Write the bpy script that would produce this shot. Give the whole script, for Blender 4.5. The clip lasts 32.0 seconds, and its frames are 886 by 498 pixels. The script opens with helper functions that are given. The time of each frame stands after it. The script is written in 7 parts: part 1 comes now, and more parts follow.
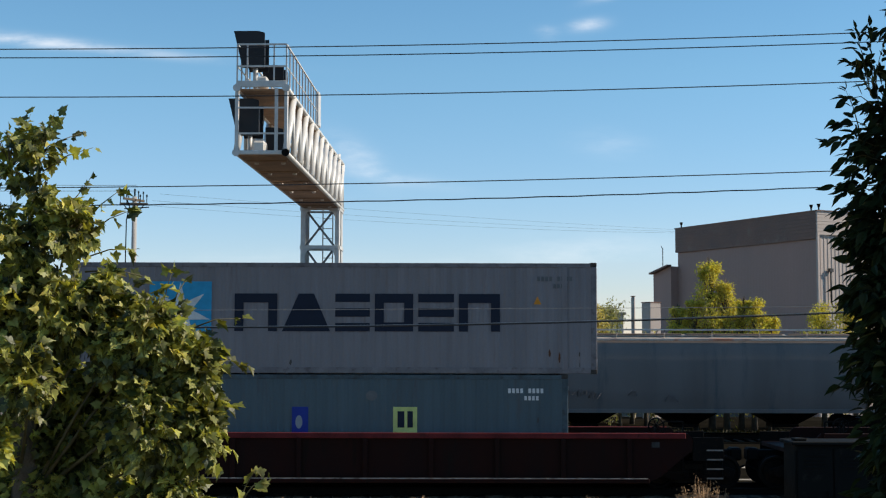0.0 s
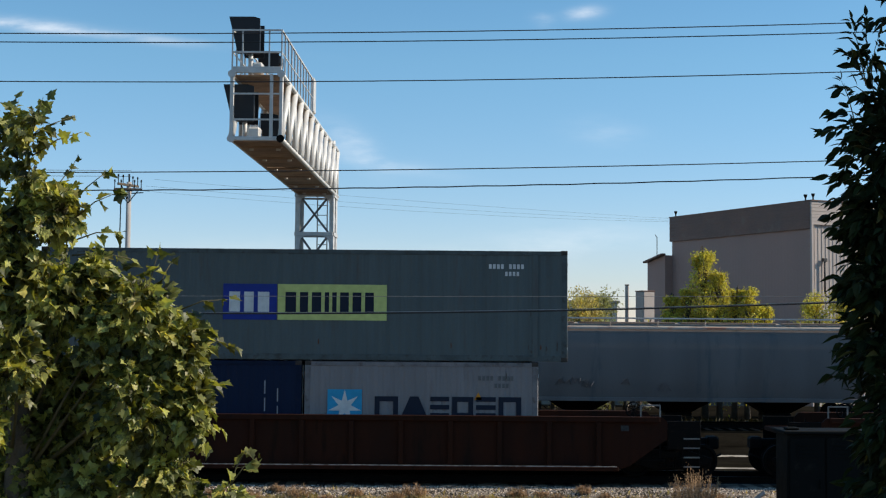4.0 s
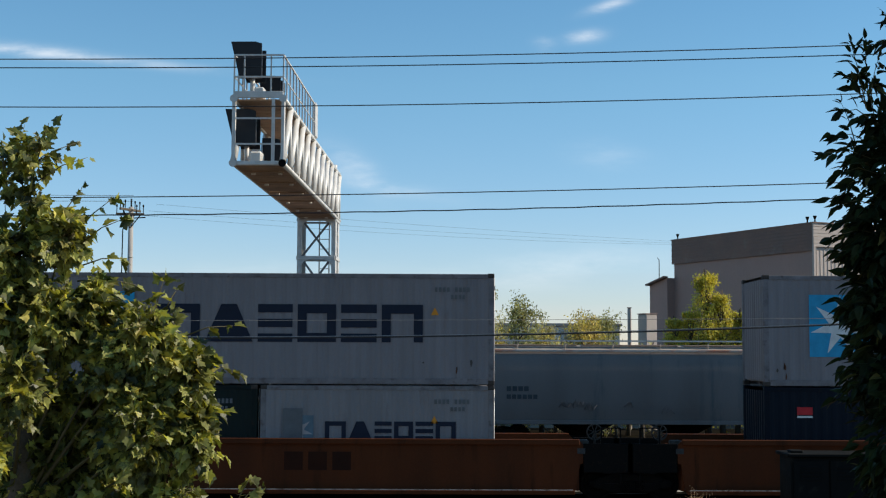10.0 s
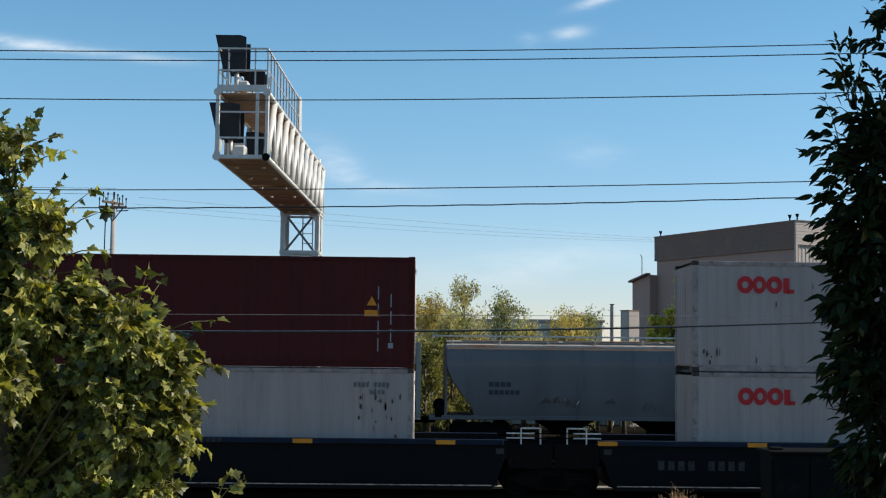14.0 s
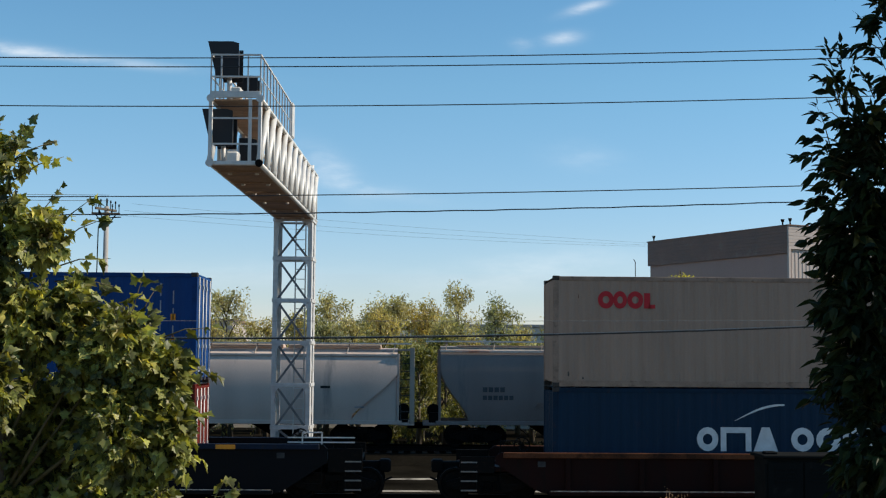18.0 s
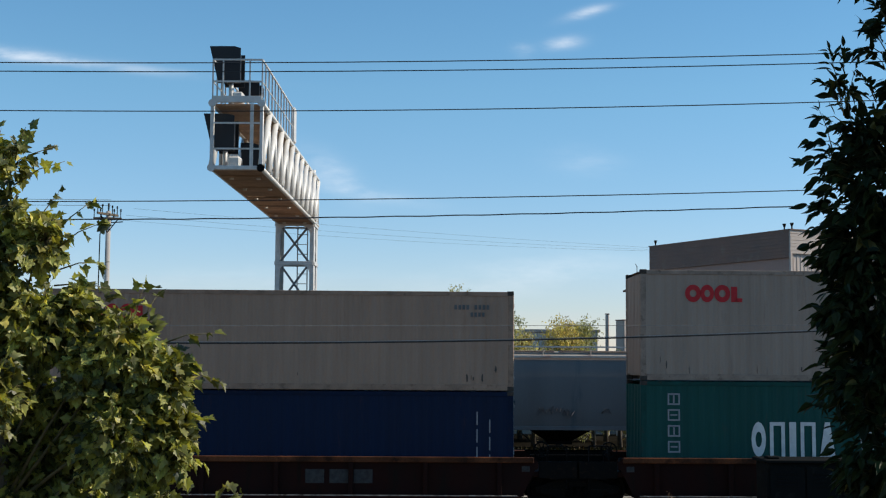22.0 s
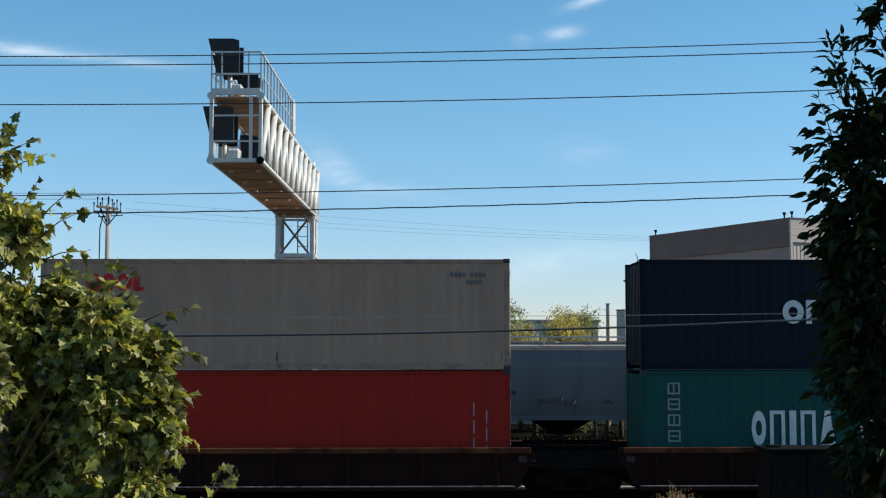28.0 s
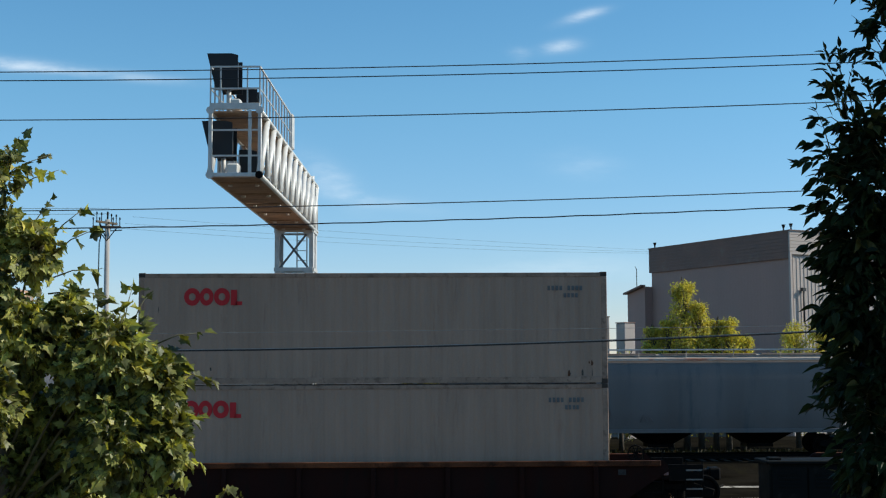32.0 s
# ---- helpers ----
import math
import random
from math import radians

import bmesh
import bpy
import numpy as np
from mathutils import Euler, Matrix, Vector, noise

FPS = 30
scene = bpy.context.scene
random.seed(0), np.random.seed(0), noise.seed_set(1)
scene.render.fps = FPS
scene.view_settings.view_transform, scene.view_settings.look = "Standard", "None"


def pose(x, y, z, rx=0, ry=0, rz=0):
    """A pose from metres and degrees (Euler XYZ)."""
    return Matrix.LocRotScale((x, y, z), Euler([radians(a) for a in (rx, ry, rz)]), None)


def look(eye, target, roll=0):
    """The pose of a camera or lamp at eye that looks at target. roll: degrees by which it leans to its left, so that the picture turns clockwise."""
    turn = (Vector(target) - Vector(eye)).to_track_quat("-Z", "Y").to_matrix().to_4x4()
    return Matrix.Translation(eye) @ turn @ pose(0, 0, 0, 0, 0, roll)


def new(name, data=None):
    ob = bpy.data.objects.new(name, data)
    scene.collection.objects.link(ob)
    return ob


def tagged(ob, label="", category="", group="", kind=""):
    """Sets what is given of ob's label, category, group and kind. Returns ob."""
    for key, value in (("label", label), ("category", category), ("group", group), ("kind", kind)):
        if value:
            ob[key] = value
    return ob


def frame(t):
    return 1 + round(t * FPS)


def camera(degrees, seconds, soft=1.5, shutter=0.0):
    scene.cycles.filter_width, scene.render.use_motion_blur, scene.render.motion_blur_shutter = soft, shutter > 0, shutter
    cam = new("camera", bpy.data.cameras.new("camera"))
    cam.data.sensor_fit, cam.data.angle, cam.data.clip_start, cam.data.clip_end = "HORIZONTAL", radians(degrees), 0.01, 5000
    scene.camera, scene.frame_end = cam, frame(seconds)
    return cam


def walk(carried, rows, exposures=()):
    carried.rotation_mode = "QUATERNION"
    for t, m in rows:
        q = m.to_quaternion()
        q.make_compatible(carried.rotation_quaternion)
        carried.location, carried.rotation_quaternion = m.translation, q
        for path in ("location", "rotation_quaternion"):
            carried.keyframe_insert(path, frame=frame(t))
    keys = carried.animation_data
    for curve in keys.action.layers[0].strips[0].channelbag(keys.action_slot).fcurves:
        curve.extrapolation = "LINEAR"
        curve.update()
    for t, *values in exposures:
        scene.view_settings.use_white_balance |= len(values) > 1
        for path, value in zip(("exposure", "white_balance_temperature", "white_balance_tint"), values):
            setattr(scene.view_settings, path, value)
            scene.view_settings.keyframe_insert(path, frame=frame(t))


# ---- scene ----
LENS = 36.5
EYE = (0.0, 0.0, 3.68)
# seconds, yaw, pitch, roll of the hand-held camera
TURNS = [
    (0.0, -0.205, 4.140, -0.128),
    (0.5, -0.224, 4.230, -0.437),
    (1.0, -0.218, 4.377, -0.273),
    (1.5, -0.129, 4.269, -0.304),
    (2.0, -0.147, 4.023, -0.421),
    (2.5, -0.274, 3.841, -0.358),
    (3.0, -0.303, 3.992, -0.505),
    (3.5, -0.474, 3.810, -0.536),
    (5.5, -0.302, 3.394, -0.275),
    (6.0, -0.249, 3.788, -0.407),
    (6.5, 0.011, 3.750, -0.412),
    (7.0, -0.178, 3.546, -0.394),
    (7.5, 0.151, 3.094, -0.484),
    (8.0, -0.284, 3.068, -0.422),
    (8.5, -0.520, 3.425, -0.464),
    (9.0, -0.460, 3.870, -0.420),
    (9.5, 0.265, 4.312, -0.064),
    (10.0, -0.366, 4.608, -0.260),
    (10.5, -0.443, 4.842, -0.170),
    (11.0, -0.648, 4.624, -0.426),
    (11.5, -1.176, 4.099, -0.465),
    (12.0, -0.995, 4.400, -0.295),
    (12.5, -1.012, 4.667, -0.405),
    (13.0, -0.817, 4.562, -0.378),
    (13.5, -0.829, 4.422, -0.421),
    (14.0, -1.107, 4.416, -0.621),
    (14.5, -1.338, 4.677, -0.889),
    (16.5, -1.415, 4.677, -0.296),
    (17.0, -1.692, 4.748, -0.427),
    (17.5, -1.470, 4.619, -0.546),
    (18.0, -1.372, 4.657, -0.404),
    (18.5, -1.519, 4.664, -0.487),
    (19.0, -1.433, 4.826, -0.312),
    (19.5, -1.367, 4.862, -0.325),
    (20.0, -1.354, 5.014, -0.574),
    (20.5, -1.338, 5.137, -0.447),
    (21.0, -1.424, 4.891, -0.539),
    (21.5, -1.311, 4.905, -0.555),
    (22.0, -1.299, 4.854, -0.384),
    (22.5, -1.596, 5.011, -0.471),
    (23.0, -1.581, 5.027, -0.384),
    (23.5, -1.454, 4.861, -0.153),
    (24.0, -1.516, 4.520, -0.242),
    (24.5, -1.481, 4.839, -0.171),
    (26.5, -1.403, 4.578, 0.054),
    (27.0, -1.388, 4.250, -0.136),
    (27.5, -1.153, 4.472, 0.009),
    (28.0, -1.260, 4.473, 0.023),
    (28.5, -1.195, 4.353, 0.075),
    (29.0, -1.227, 4.420, 0.109),
    (29.5, -1.370, 4.504, 0.092),
    (30.0, -1.397, 4.609, 0.198),
    (30.5, -1.402, 4.661, 0.086),
    (31.0, -1.287, 4.972, 0.117),
    (31.5, -1.318, 4.998, 0.317),
    (32.0, -1.270, 5.053, 0.258),
]
# seconds, stops, kelvin, tint: the clip's camera drifts in its white balance
BALANCE = [
    (0.0, 0.156, 6740, 10), (2.0, 0.123, 6420, 6), (3.5, 0.107, 6640, 10), (5.5, 0.106, 6240, 3), (7.0, 0.082, 6100, -1), (9.0, 0.121, 6440, 1),
    (10, 0.077, 6640, 8), (12.0, 0.105, 6580, 10), (14.0, 0.141, 6700, 8), (17.0, 0.101, 6700, 8), (20.0, 0.068, 6460, 8), (23.0, 0.071, 6520, 9),
    (27.0, 0.084, 6220, 3), (29, 0.132, 6480, 7), (30, 0.119, 6500, 7), (31.0, 0.036, 6180, 4), (32.0, 0.036, 6180, 4),
]
cam = camera(LENS, 32.0, soft=1.2)
walk(cam, [(t, pose(*EYE, 90 + pitch, roll, yaw)) for t, yaw, pitch, roll in TURNS], BALANCE)

# ---------------------------------------------------------------- light
SUN_ELEV, SUN_AZ = 36.0, 1.0        # degrees above the ground; degrees from +x towards +y
world = bpy.data.worlds.new("daylight")
scene.world = world
world.use_nodes = True
wn, wl = world.node_tree.nodes, world.node_tree.links
wn.clear()
w_out = wn.new("ShaderNodeOutputWorld")
w_bg = wn.new("ShaderNodeBackground")
w_bg.inputs["Strength"].default_value = 0.13
w_sky = wn.new("ShaderNodeTexSky")
w_sky.sky_type = "NISHITA"
w_sky.sun_disc = False
w_sky.sun_elevation = radians(SUN_ELEV)
w_sky.sun_rotation = radians(90 - SUN_AZ)
w_sky.air_density, w_sky.dust_density, w_sky.ozone_density = 1.0, 0.0, 3.0


def wmath(op, a, b=None, c=None):
    n = wn.new("ShaderNodeMath")
    n.operation = op
    for i, v in enumerate((a, b, c)):
        if v is None:
            continue
        if isinstance(v, (int, float)):
            n.inputs[i].default_value = v
        else:
            wl.new(v, n.inputs[i])
    return n.outputs[0]


# a few thin wisps of cirrus, each an elongated soft patch of the sky broken up by noise
w_tc = wn.new("ShaderNodeTexCoord")
w_sep = wn.new("ShaderNodeSeparateXYZ")
wl.new(w_tc.outputs["Generated"], w_sep.inputs[0])
w_depth = wmath("MAXIMUM", w_sep.outputs[1], 0.05)
w_u = wmath("DIVIDE", w_sep.outputs[0], w_depth)
w_v = wmath("DIVIDE", w_sep.outputs[2], w_depth)
w_comb = wn.new("ShaderNodeCombineXYZ")
wl.new(wmath("MULTIPLY", w_u, 18.0), w_comb.inputs[0])
wl.new(wmath("MULTIPLY", w_v, 60.0), w_comb.inputs[1])
w_noise = wn.new("ShaderNodeTexNoise")
w_noise.inputs["Scale"].default_value = 1.0
w_noise.inputs["Detail"].default_value = 6.0
w_noise.inputs["Roughness"].default_value = 0.62
wl.new(w_comb.outputs[0], w_noise.inputs["Vector"])
WISPS = (  # across, up, half length, half height, slope, strength
    (-0.250, 0.2225, 0.080, 0.0035, -0.09, 0.28), (-0.312, 0.2300, 0.050, 0.0045, -0.08, 0.36),
    (0.1115, 0.2422, 0.013, 0.0046, 0.12, 0.40), (0.1305, 0.2665, 0.016, 0.0038, 0.30, 0.40), (0.082, 0.237, 0.008, 0.0050, 0.0, 0.22),
    (-0.060, 0.140, 0.020, 0.0120, -0.5, 0.28), (-0.030, 0.125, 0.040, 0.0050, -0.15, 0.15),
    (0.128, 0.152, 0.025, 0.0090, -0.1, 0.11), (0.105, 0.070, 0.060, 0.0120, 0.05, 0.17), (0.040, 0.056, 0.050, 0.0090, 0.0, 0.11), (-0.140, 0.060, 0.080, 0.0100, 0.03, 0.10))
w_total = None
for a0, v0, ha, hv, slope, strength in WISPS:
    du = wmath("SUBTRACT", w_u, a0)
    dv = wmath("SUBTRACT", wmath("SUBTRACT", w_v, v0), wmath("MULTIPLY", du, slope))
    r2 = wmath("ADD", wmath("POWER", wmath("ABSOLUTE", wmath("DIVIDE", du, ha)), 2.0), wmath("POWER", wmath("ABSOLUTE", wmath("DIVIDE", dv, hv)), 2.0))
    g = wmath("MULTIPLY", wmath("EXPONENT", wmath("MULTIPLY", r2, -1.0)), strength)
    w_total = g if w_total is None else wmath("ADD", w_total, g)
w_ramp = wn.new("ShaderNodeMapRange")
w_ramp.inputs["From Min"].default_value, w_ramp.inputs["From Max"].default_value = 0.38, 0.62
wl.new(w_noise.outputs[0], w_ramp.inputs["Value"])
w_mask = wmath("MINIMUM", wmath("MULTIPLY", w_total, wmath("ADD", 0.25, wmath("MULTIPLY", w_ramp.outputs[0], 0.75))), 0.9)
w_mix = wn.new("ShaderNodeMix")
w_mix.data_type = "RGBA"
wl.new(w_mask, w_mix.inputs["Factor"])
w_hue = wn.new("ShaderNodeHueSaturation")
w_hue.inputs["Saturation"].default_value, w_hue.inputs["Hue"].default_value = 1.20, 0.492
wl.new(w_sky.outputs[0], w_hue.inputs["Color"])
# the air close to the horizon is a paler, cooler blue
w_low = wn.new("ShaderNodeMapRange")
w_low.inputs["From Min"].default_value, w_low.inputs["From Max"].default_value = 0.02, 0.20
w_low.inputs["To Min"].default_value, w_low.inputs["To Max"].default_value = 1.0, 0.0
wl.new(w_sep.outputs[2], w_low.inputs["Value"])
w_cool = wn.new("ShaderNodeMix")
w_cool.data_type, w_cool.blend_type = "RGBA", "MULTIPLY"
wl.new(w_low.outputs[0], w_cool.inputs["Factor"])
wl.new(w_hue.outputs[0], w_cool.inputs[6])
w_cool.inputs[7].default_value = (0.77, 0.765, 0.98, 1)
wl.new(w_cool.outputs[2], w_mix.inputs[6])
w_mix.inputs[7].default_value = (8.6, 8.6, 8.8, 1)
wl.new(w_mix.outputs[2], w_bg.inputs[0])
wl.new(w_bg.outputs[0], w_out.inputs[0])

sun_data = bpy.data.lights.new("sun", "SUN")
sun_data.energy, sun_data.angle, sun_data.color = 4.8, radians(0.5), (1.0, 0.92, 0.80)
sun = new("sun", sun_data)
SUN_DIR = Vector((math.cos(radians(SUN_ELEV)) * math.cos(radians(SUN_AZ)), math.cos(radians(SUN_ELEV)) * math.sin(radians(SUN_AZ)), math.sin(radians(SUN_ELEV))))
sun.matrix_world = look(SUN_DIR * 60, (0, 0, 0))

# ---------------------------------------------------------------- materials


def material(name, colour, rough=0.6, metal=0.0, spread=0.12, scale=6.0, fine=60.0, bump=0.15, rust=None, rust_amount=0.0, streak=False, obj_random=0.0, island=0.0, spec=0.4, soft=0.14):
    """A painted or natural surface: colour varied by coarse and fine noise, wear of another colour, fine relief."""
    m = bpy.data.materials.new(name)
    m.use_nodes = True
    n, l = m.node_tree.nodes, m.node_tree.links
    b = n["Principled BSDF"]
    b.inputs["Metallic"].default_value = metal
    b.inputs["Specular IOR Level"].default_value = spec
    tc = n.new("ShaderNodeTexCoord")
    mp = n.new("ShaderNodeMapping")
    l.new(tc.outputs["Object"], mp.inputs[0])
    if streak:
        mp.inputs["Scale"].default_value = (1.0, 1.0, 0.14)
    coarse = n.new("ShaderNodeTexNoise")
    coarse.inputs["Scale"].default_value, coarse.inputs["Detail"].default_value = scale, 5.0
    grain = n.new("ShaderNodeTexNoise")
    grain.inputs["Scale"].default_value, grain.inputs["Detail"].default_value = fine, 4.0
    l.new(mp.outputs[0], coarse.inputs["Vector"])
    l.new(tc.outputs["Object"], grain.inputs["Vector"])
    add = n.new("ShaderNodeMath")
    add.operation = "MULTIPLY_ADD"
    l.new(grain.outputs[0], add.inputs[0])
    add.inputs[1].default_value = 0.5
    l.new(coarse.outputs[0], add.inputs[2])
    last = add.outputs[0]
    for src, amount in (("obj", obj_random), ("isl", island)):
        if amount:
            info = n.new("ShaderNodeObjectInfo" if src == "obj" else "ShaderNodeNewGeometry")
            extra = n.new("ShaderNodeMath")
            extra.operation = "MULTIPLY_ADD"
            l.new(info.outputs["Random" if src == "obj" else "Random Per Island"], extra.inputs[0])
            extra.inputs[1].default_value = amount
            l.new(last, extra.inputs[2])
            shift = n.new("ShaderNodeMath")
            shift.operation = "SUBTRACT"
            l.new(extra.outputs[0], shift.inputs[0])
            shift.inputs[1].default_value = amount / 2
            last = shift.outputs[0]
    mr = n.new("ShaderNodeMapRange")
    mr.inputs["From Min"].default_value, mr.inputs["From Max"].default_value = 0.4, 1.1
    mr.inputs["To Min"].default_value, mr.inputs["To Max"].default_value = 1 - 2 * spread, 1 + 2 * spread
    l.new(last, mr.inputs["Value"])
    mul = n.new("ShaderNodeVectorMath")
    mul.operation = "SCALE"
    mul.inputs[0].default_value = colour[:3]
    l.new(mr.outputs[0], mul.inputs["Scale"])
    col = mul.outputs[0]
    if rust:
        wear = n.new("ShaderNodeTexNoise")
        wear.inputs["Scale"].default_value, wear.inputs["Detail"].default_value, wear.inputs["Roughness"].default_value = scale * 1.7, 8.0, 0.65
        off = n.new("ShaderNodeMapping")
        off.inputs["Location"].default_value = (3.1, 7.7, 1.3)
        off.inputs["Scale"].default_value = mp.inputs["Scale"].default_value
        l.new(tc.outputs["Object"], off.inputs[0])
        l.new(off.outputs[0], wear.inputs["Vector"])
        wr = n.new("ShaderNodeMapRange")
        wr.inputs["From Min"].default_value, wr.inputs["From Max"].default_value = 0.66 - rust_amount * 0.3, 0.66 + soft - rust_amount * 0.3
        l.new(wear.outputs[0], wr.inputs["Value"])
        mx = n.new("ShaderNodeMix")
        mx.data_type = "RGBA"
        l.new(wr.outputs[0], mx.inputs["Factor"])
        l.new(col, mx.inputs[6])
        mx.inputs[7].default_value = (*rust, 1)
        col = mx.outputs[2]
    l.new(col, b.inputs["Base Color"])
    rr = n.new("ShaderNodeMapRange")
    rr.inputs["From Min"].default_value, rr.inputs["From Max"].default_value = 0.3, 0.7
    rr.inputs["To Min"].default_value, rr.inputs["To Max"].default_value = max(rough - 0.1, 0.05), min(rough + 0.1, 1)
    l.new(coarse.outputs[0], rr.inputs["Value"])
    l.new(rr.outputs[0], b.inputs["Roughness"])
    if bump:
        bp = n.new("ShaderNodeBump")
        bp.inputs["Strength"].default_value, bp.inputs["Distance"].default_value = bump, 0.01 if bump < 0.9 else 0.05
        l.new(grain.outputs[0], bp.inputs["Height"])
        l.new(bp.outputs[0], b.inputs["Normal"])
    return m


def leaf_material(name, dark, light, yellow, through_amount=0.35, yellow_share=0.12, gloss=0.5, patch=0.0, patch_scale=5.0):
    m = bpy.data.materials.new(name)
    m.use_nodes = True
    n, l = m.node_tree.nodes, m.node_tree.links
    b = n["Principled BSDF"]
    b.inputs["Roughness"].default_value = 0.48
    b.inputs["Specular IOR Level"].default_value = gloss
    geo, info = n.new("ShaderNodeNewGeometry"), n.new("ShaderNodeObjectInfo")
    s = n.new("ShaderNodeMath")
    s.operation = "ADD"
    l.new(geo.outputs["Random Per Island"], s.inputs[0])
    l.new(info.outputs["Random"], s.inputs[1])
    f = n.new("ShaderNodeMath")
    f.operation = "FRACT"
    l.new(s.outputs[0], f.inputs[0])
    ramp = n.new("ShaderNodeValToRGB")
    ramp.color_ramp.elements[0].color = (*dark, 1)
    ramp.color_ramp.elements[1].position = 1 - yellow_share
    ramp.color_ramp.elements[1].color = (*light, 1)
    e = ramp.color_ramp.elements.new(1.0)
    e.color = (*yellow, 1)
    l.new(f.outputs[0], ramp.inputs[0])
    tc = n.new("ShaderNodeTexCoord")
    no = n.new("ShaderNodeTexNoise")
    no.inputs["Scale"].default_value, no.inputs["Detail"].default_value = 40.0, 3.0
    l.new(tc.outputs["Object"], no.inputs["Vector"])
    mr = n.new("ShaderNodeMapRange")
    mr.inputs["To Min"].default_value, mr.inputs["To Max"].default_value = 0.7, 1.3
    l.new(no.outputs[0], mr.inputs["Value"])
    mu = n.new("ShaderNodeVectorMath")
    mu.operation = "SCALE"
    l.new(ramp.outputs[0], mu.inputs[0])
    l.new(mr.outputs[0], mu.inputs["Scale"])
    if patch:
        # whole sprays brighter or duller by noise: lit and shaded patches put into the colour
        big = n.new("ShaderNodeTexNoise")
        big.inputs["Scale"].default_value, big.inputs["Detail"].default_value = patch_scale, 2.0
        l.new(tc.outputs["Object"], big.inputs["Vector"])
        span = n.new("ShaderNodeMapRange")
        span.inputs["From Min"].default_value, span.inputs["From Max"].default_value = 0.35, 0.65
        span.inputs["To Min"].default_value, span.inputs["To Max"].default_value = 1 - patch, 1 + patch
        l.new(big.outputs[0], span.inputs["Value"])
        both = n.new("ShaderNodeMath")
        both.operation = "MULTIPLY"
        l.new(mr.outputs[0], both.inputs[0])
        l.new(span.outputs[0], both.inputs[1])
        l.new(both.outputs[0], mu.inputs["Scale"])
    l.new(mu.outputs[0], b.inputs["Base Color"])
    tr = n.new("ShaderNodeBsdfTranslucent")
    tint = n.new("ShaderNodeVectorMath")
    tint.operation = "MULTIPLY"
    tint.inputs[1].default_value = (1.25, 1.2, 0.45)
    l.new(mu.outputs[0], tint.inputs[0])
    l.new(tint.outputs[0], tr.inputs[0])
    mx = n.new("ShaderNodeMixShader")
    mx.inputs[0].default_value = through_amount
    l.new(b.outputs[0], mx.inputs[1])
    l.new(tr.outputs[0], mx.inputs[2])
    l.new(mx.outputs[0], n["Material Output"].inputs[0])
    return m


RUST = (0.10, 0.04, 0.02)
PAINT, RIM = {}, {}


def paint(key, colour, wear=0.15, rough=0.55):
    PAINT[key] = material("container_paint_" + key, colour, rough, 0, 0.10, 1.6, 45, 0.1, RUST, wear, True, spec=0.12, soft=0.42)
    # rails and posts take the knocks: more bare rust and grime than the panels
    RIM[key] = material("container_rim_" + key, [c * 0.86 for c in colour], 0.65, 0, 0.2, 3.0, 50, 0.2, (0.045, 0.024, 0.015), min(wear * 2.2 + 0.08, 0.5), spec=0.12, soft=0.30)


paint("grey", (0.2119, 0.1923, 0.1955), 0.16)
paint("grey_blue", (0.0847, 0.1131, 0.1251), 0.20)
paint("grey_green", (0.0975, 0.1164, 0.1164), 0.22)
paint("pale_grey", (0.3551, 0.2939, 0.2676), 0.20)
paint("beige", (0.3417, 0.2278, 0.1639), 0.14)
paint("light_grey", (0.335, 0.248, 0.192), 0.16)
paint("stone_grey", (0.345, 0.238, 0.176), 0.18)
paint("cream", (0.4492, 0.2859, 0.1775), 0.20)
paint("dull_grey", (0.215, 0.200, 0.200), 0.20)
paint("red_brown", (0.1653, 0.0214, 0.0117), 0.20)
paint("maroon", (0.0690, 0.0120, 0.0114), 0.15)
paint("oxide", (0.116, 0.0130, 0.0078), 0.12)
paint("red", (0.3277, 0.0170, 0.0140), 0.08)
paint("bright_red", (0.3024, 0.0178, 0.0113), 0.05)
paint("blue", (0.0072, 0.0468, 0.1692), 0.08)
paint("deep_blue", (0.0058, 0.0144, 0.0402), 0.08)
paint("mid_blue", (0.0076, 0.0254, 0.0490), 0.12)
paint("navy", (0.0043, 0.0084, 0.0155), 0.06)
paint("teal", (0.0118, 0.0672, 0.0570), 0.12)
paint("dark_teal", (0.0094, 0.0162, 0.0149), 0.15)
MARK = {k: material("marking_" + k, c, 0.6, 0, 0.10, 5, 60, 0.05, spec=0.15) for k, c in dict(
    navy=(0.014, 0.019, 0.034), white=(0.62, 0.62, 0.60), red=(0.48, 0.030, 0.035), sky=(0.03, 0.30, 0.50), blue=(0.02, 0.04, 0.24),
    yellow=(0.55, 0.58, 0.20), orange=(0.65, 0.25, 0.03), pale=(0.27, 0.28, 0.29), faint=(0.12, 0.125, 0.13), dusty=(0.34, 0.31, 0.30), worn_sky=(0.115, 0.165, 0.195), scuff=(0.075, 0.066, 0.058), rusty=(0.11, 0.045, 0.022), grey=(0.13, 0.13, 0.13), black=(0.02, 0.02, 0.02), dim=(0.062, 0.066, 0.070)).items()}
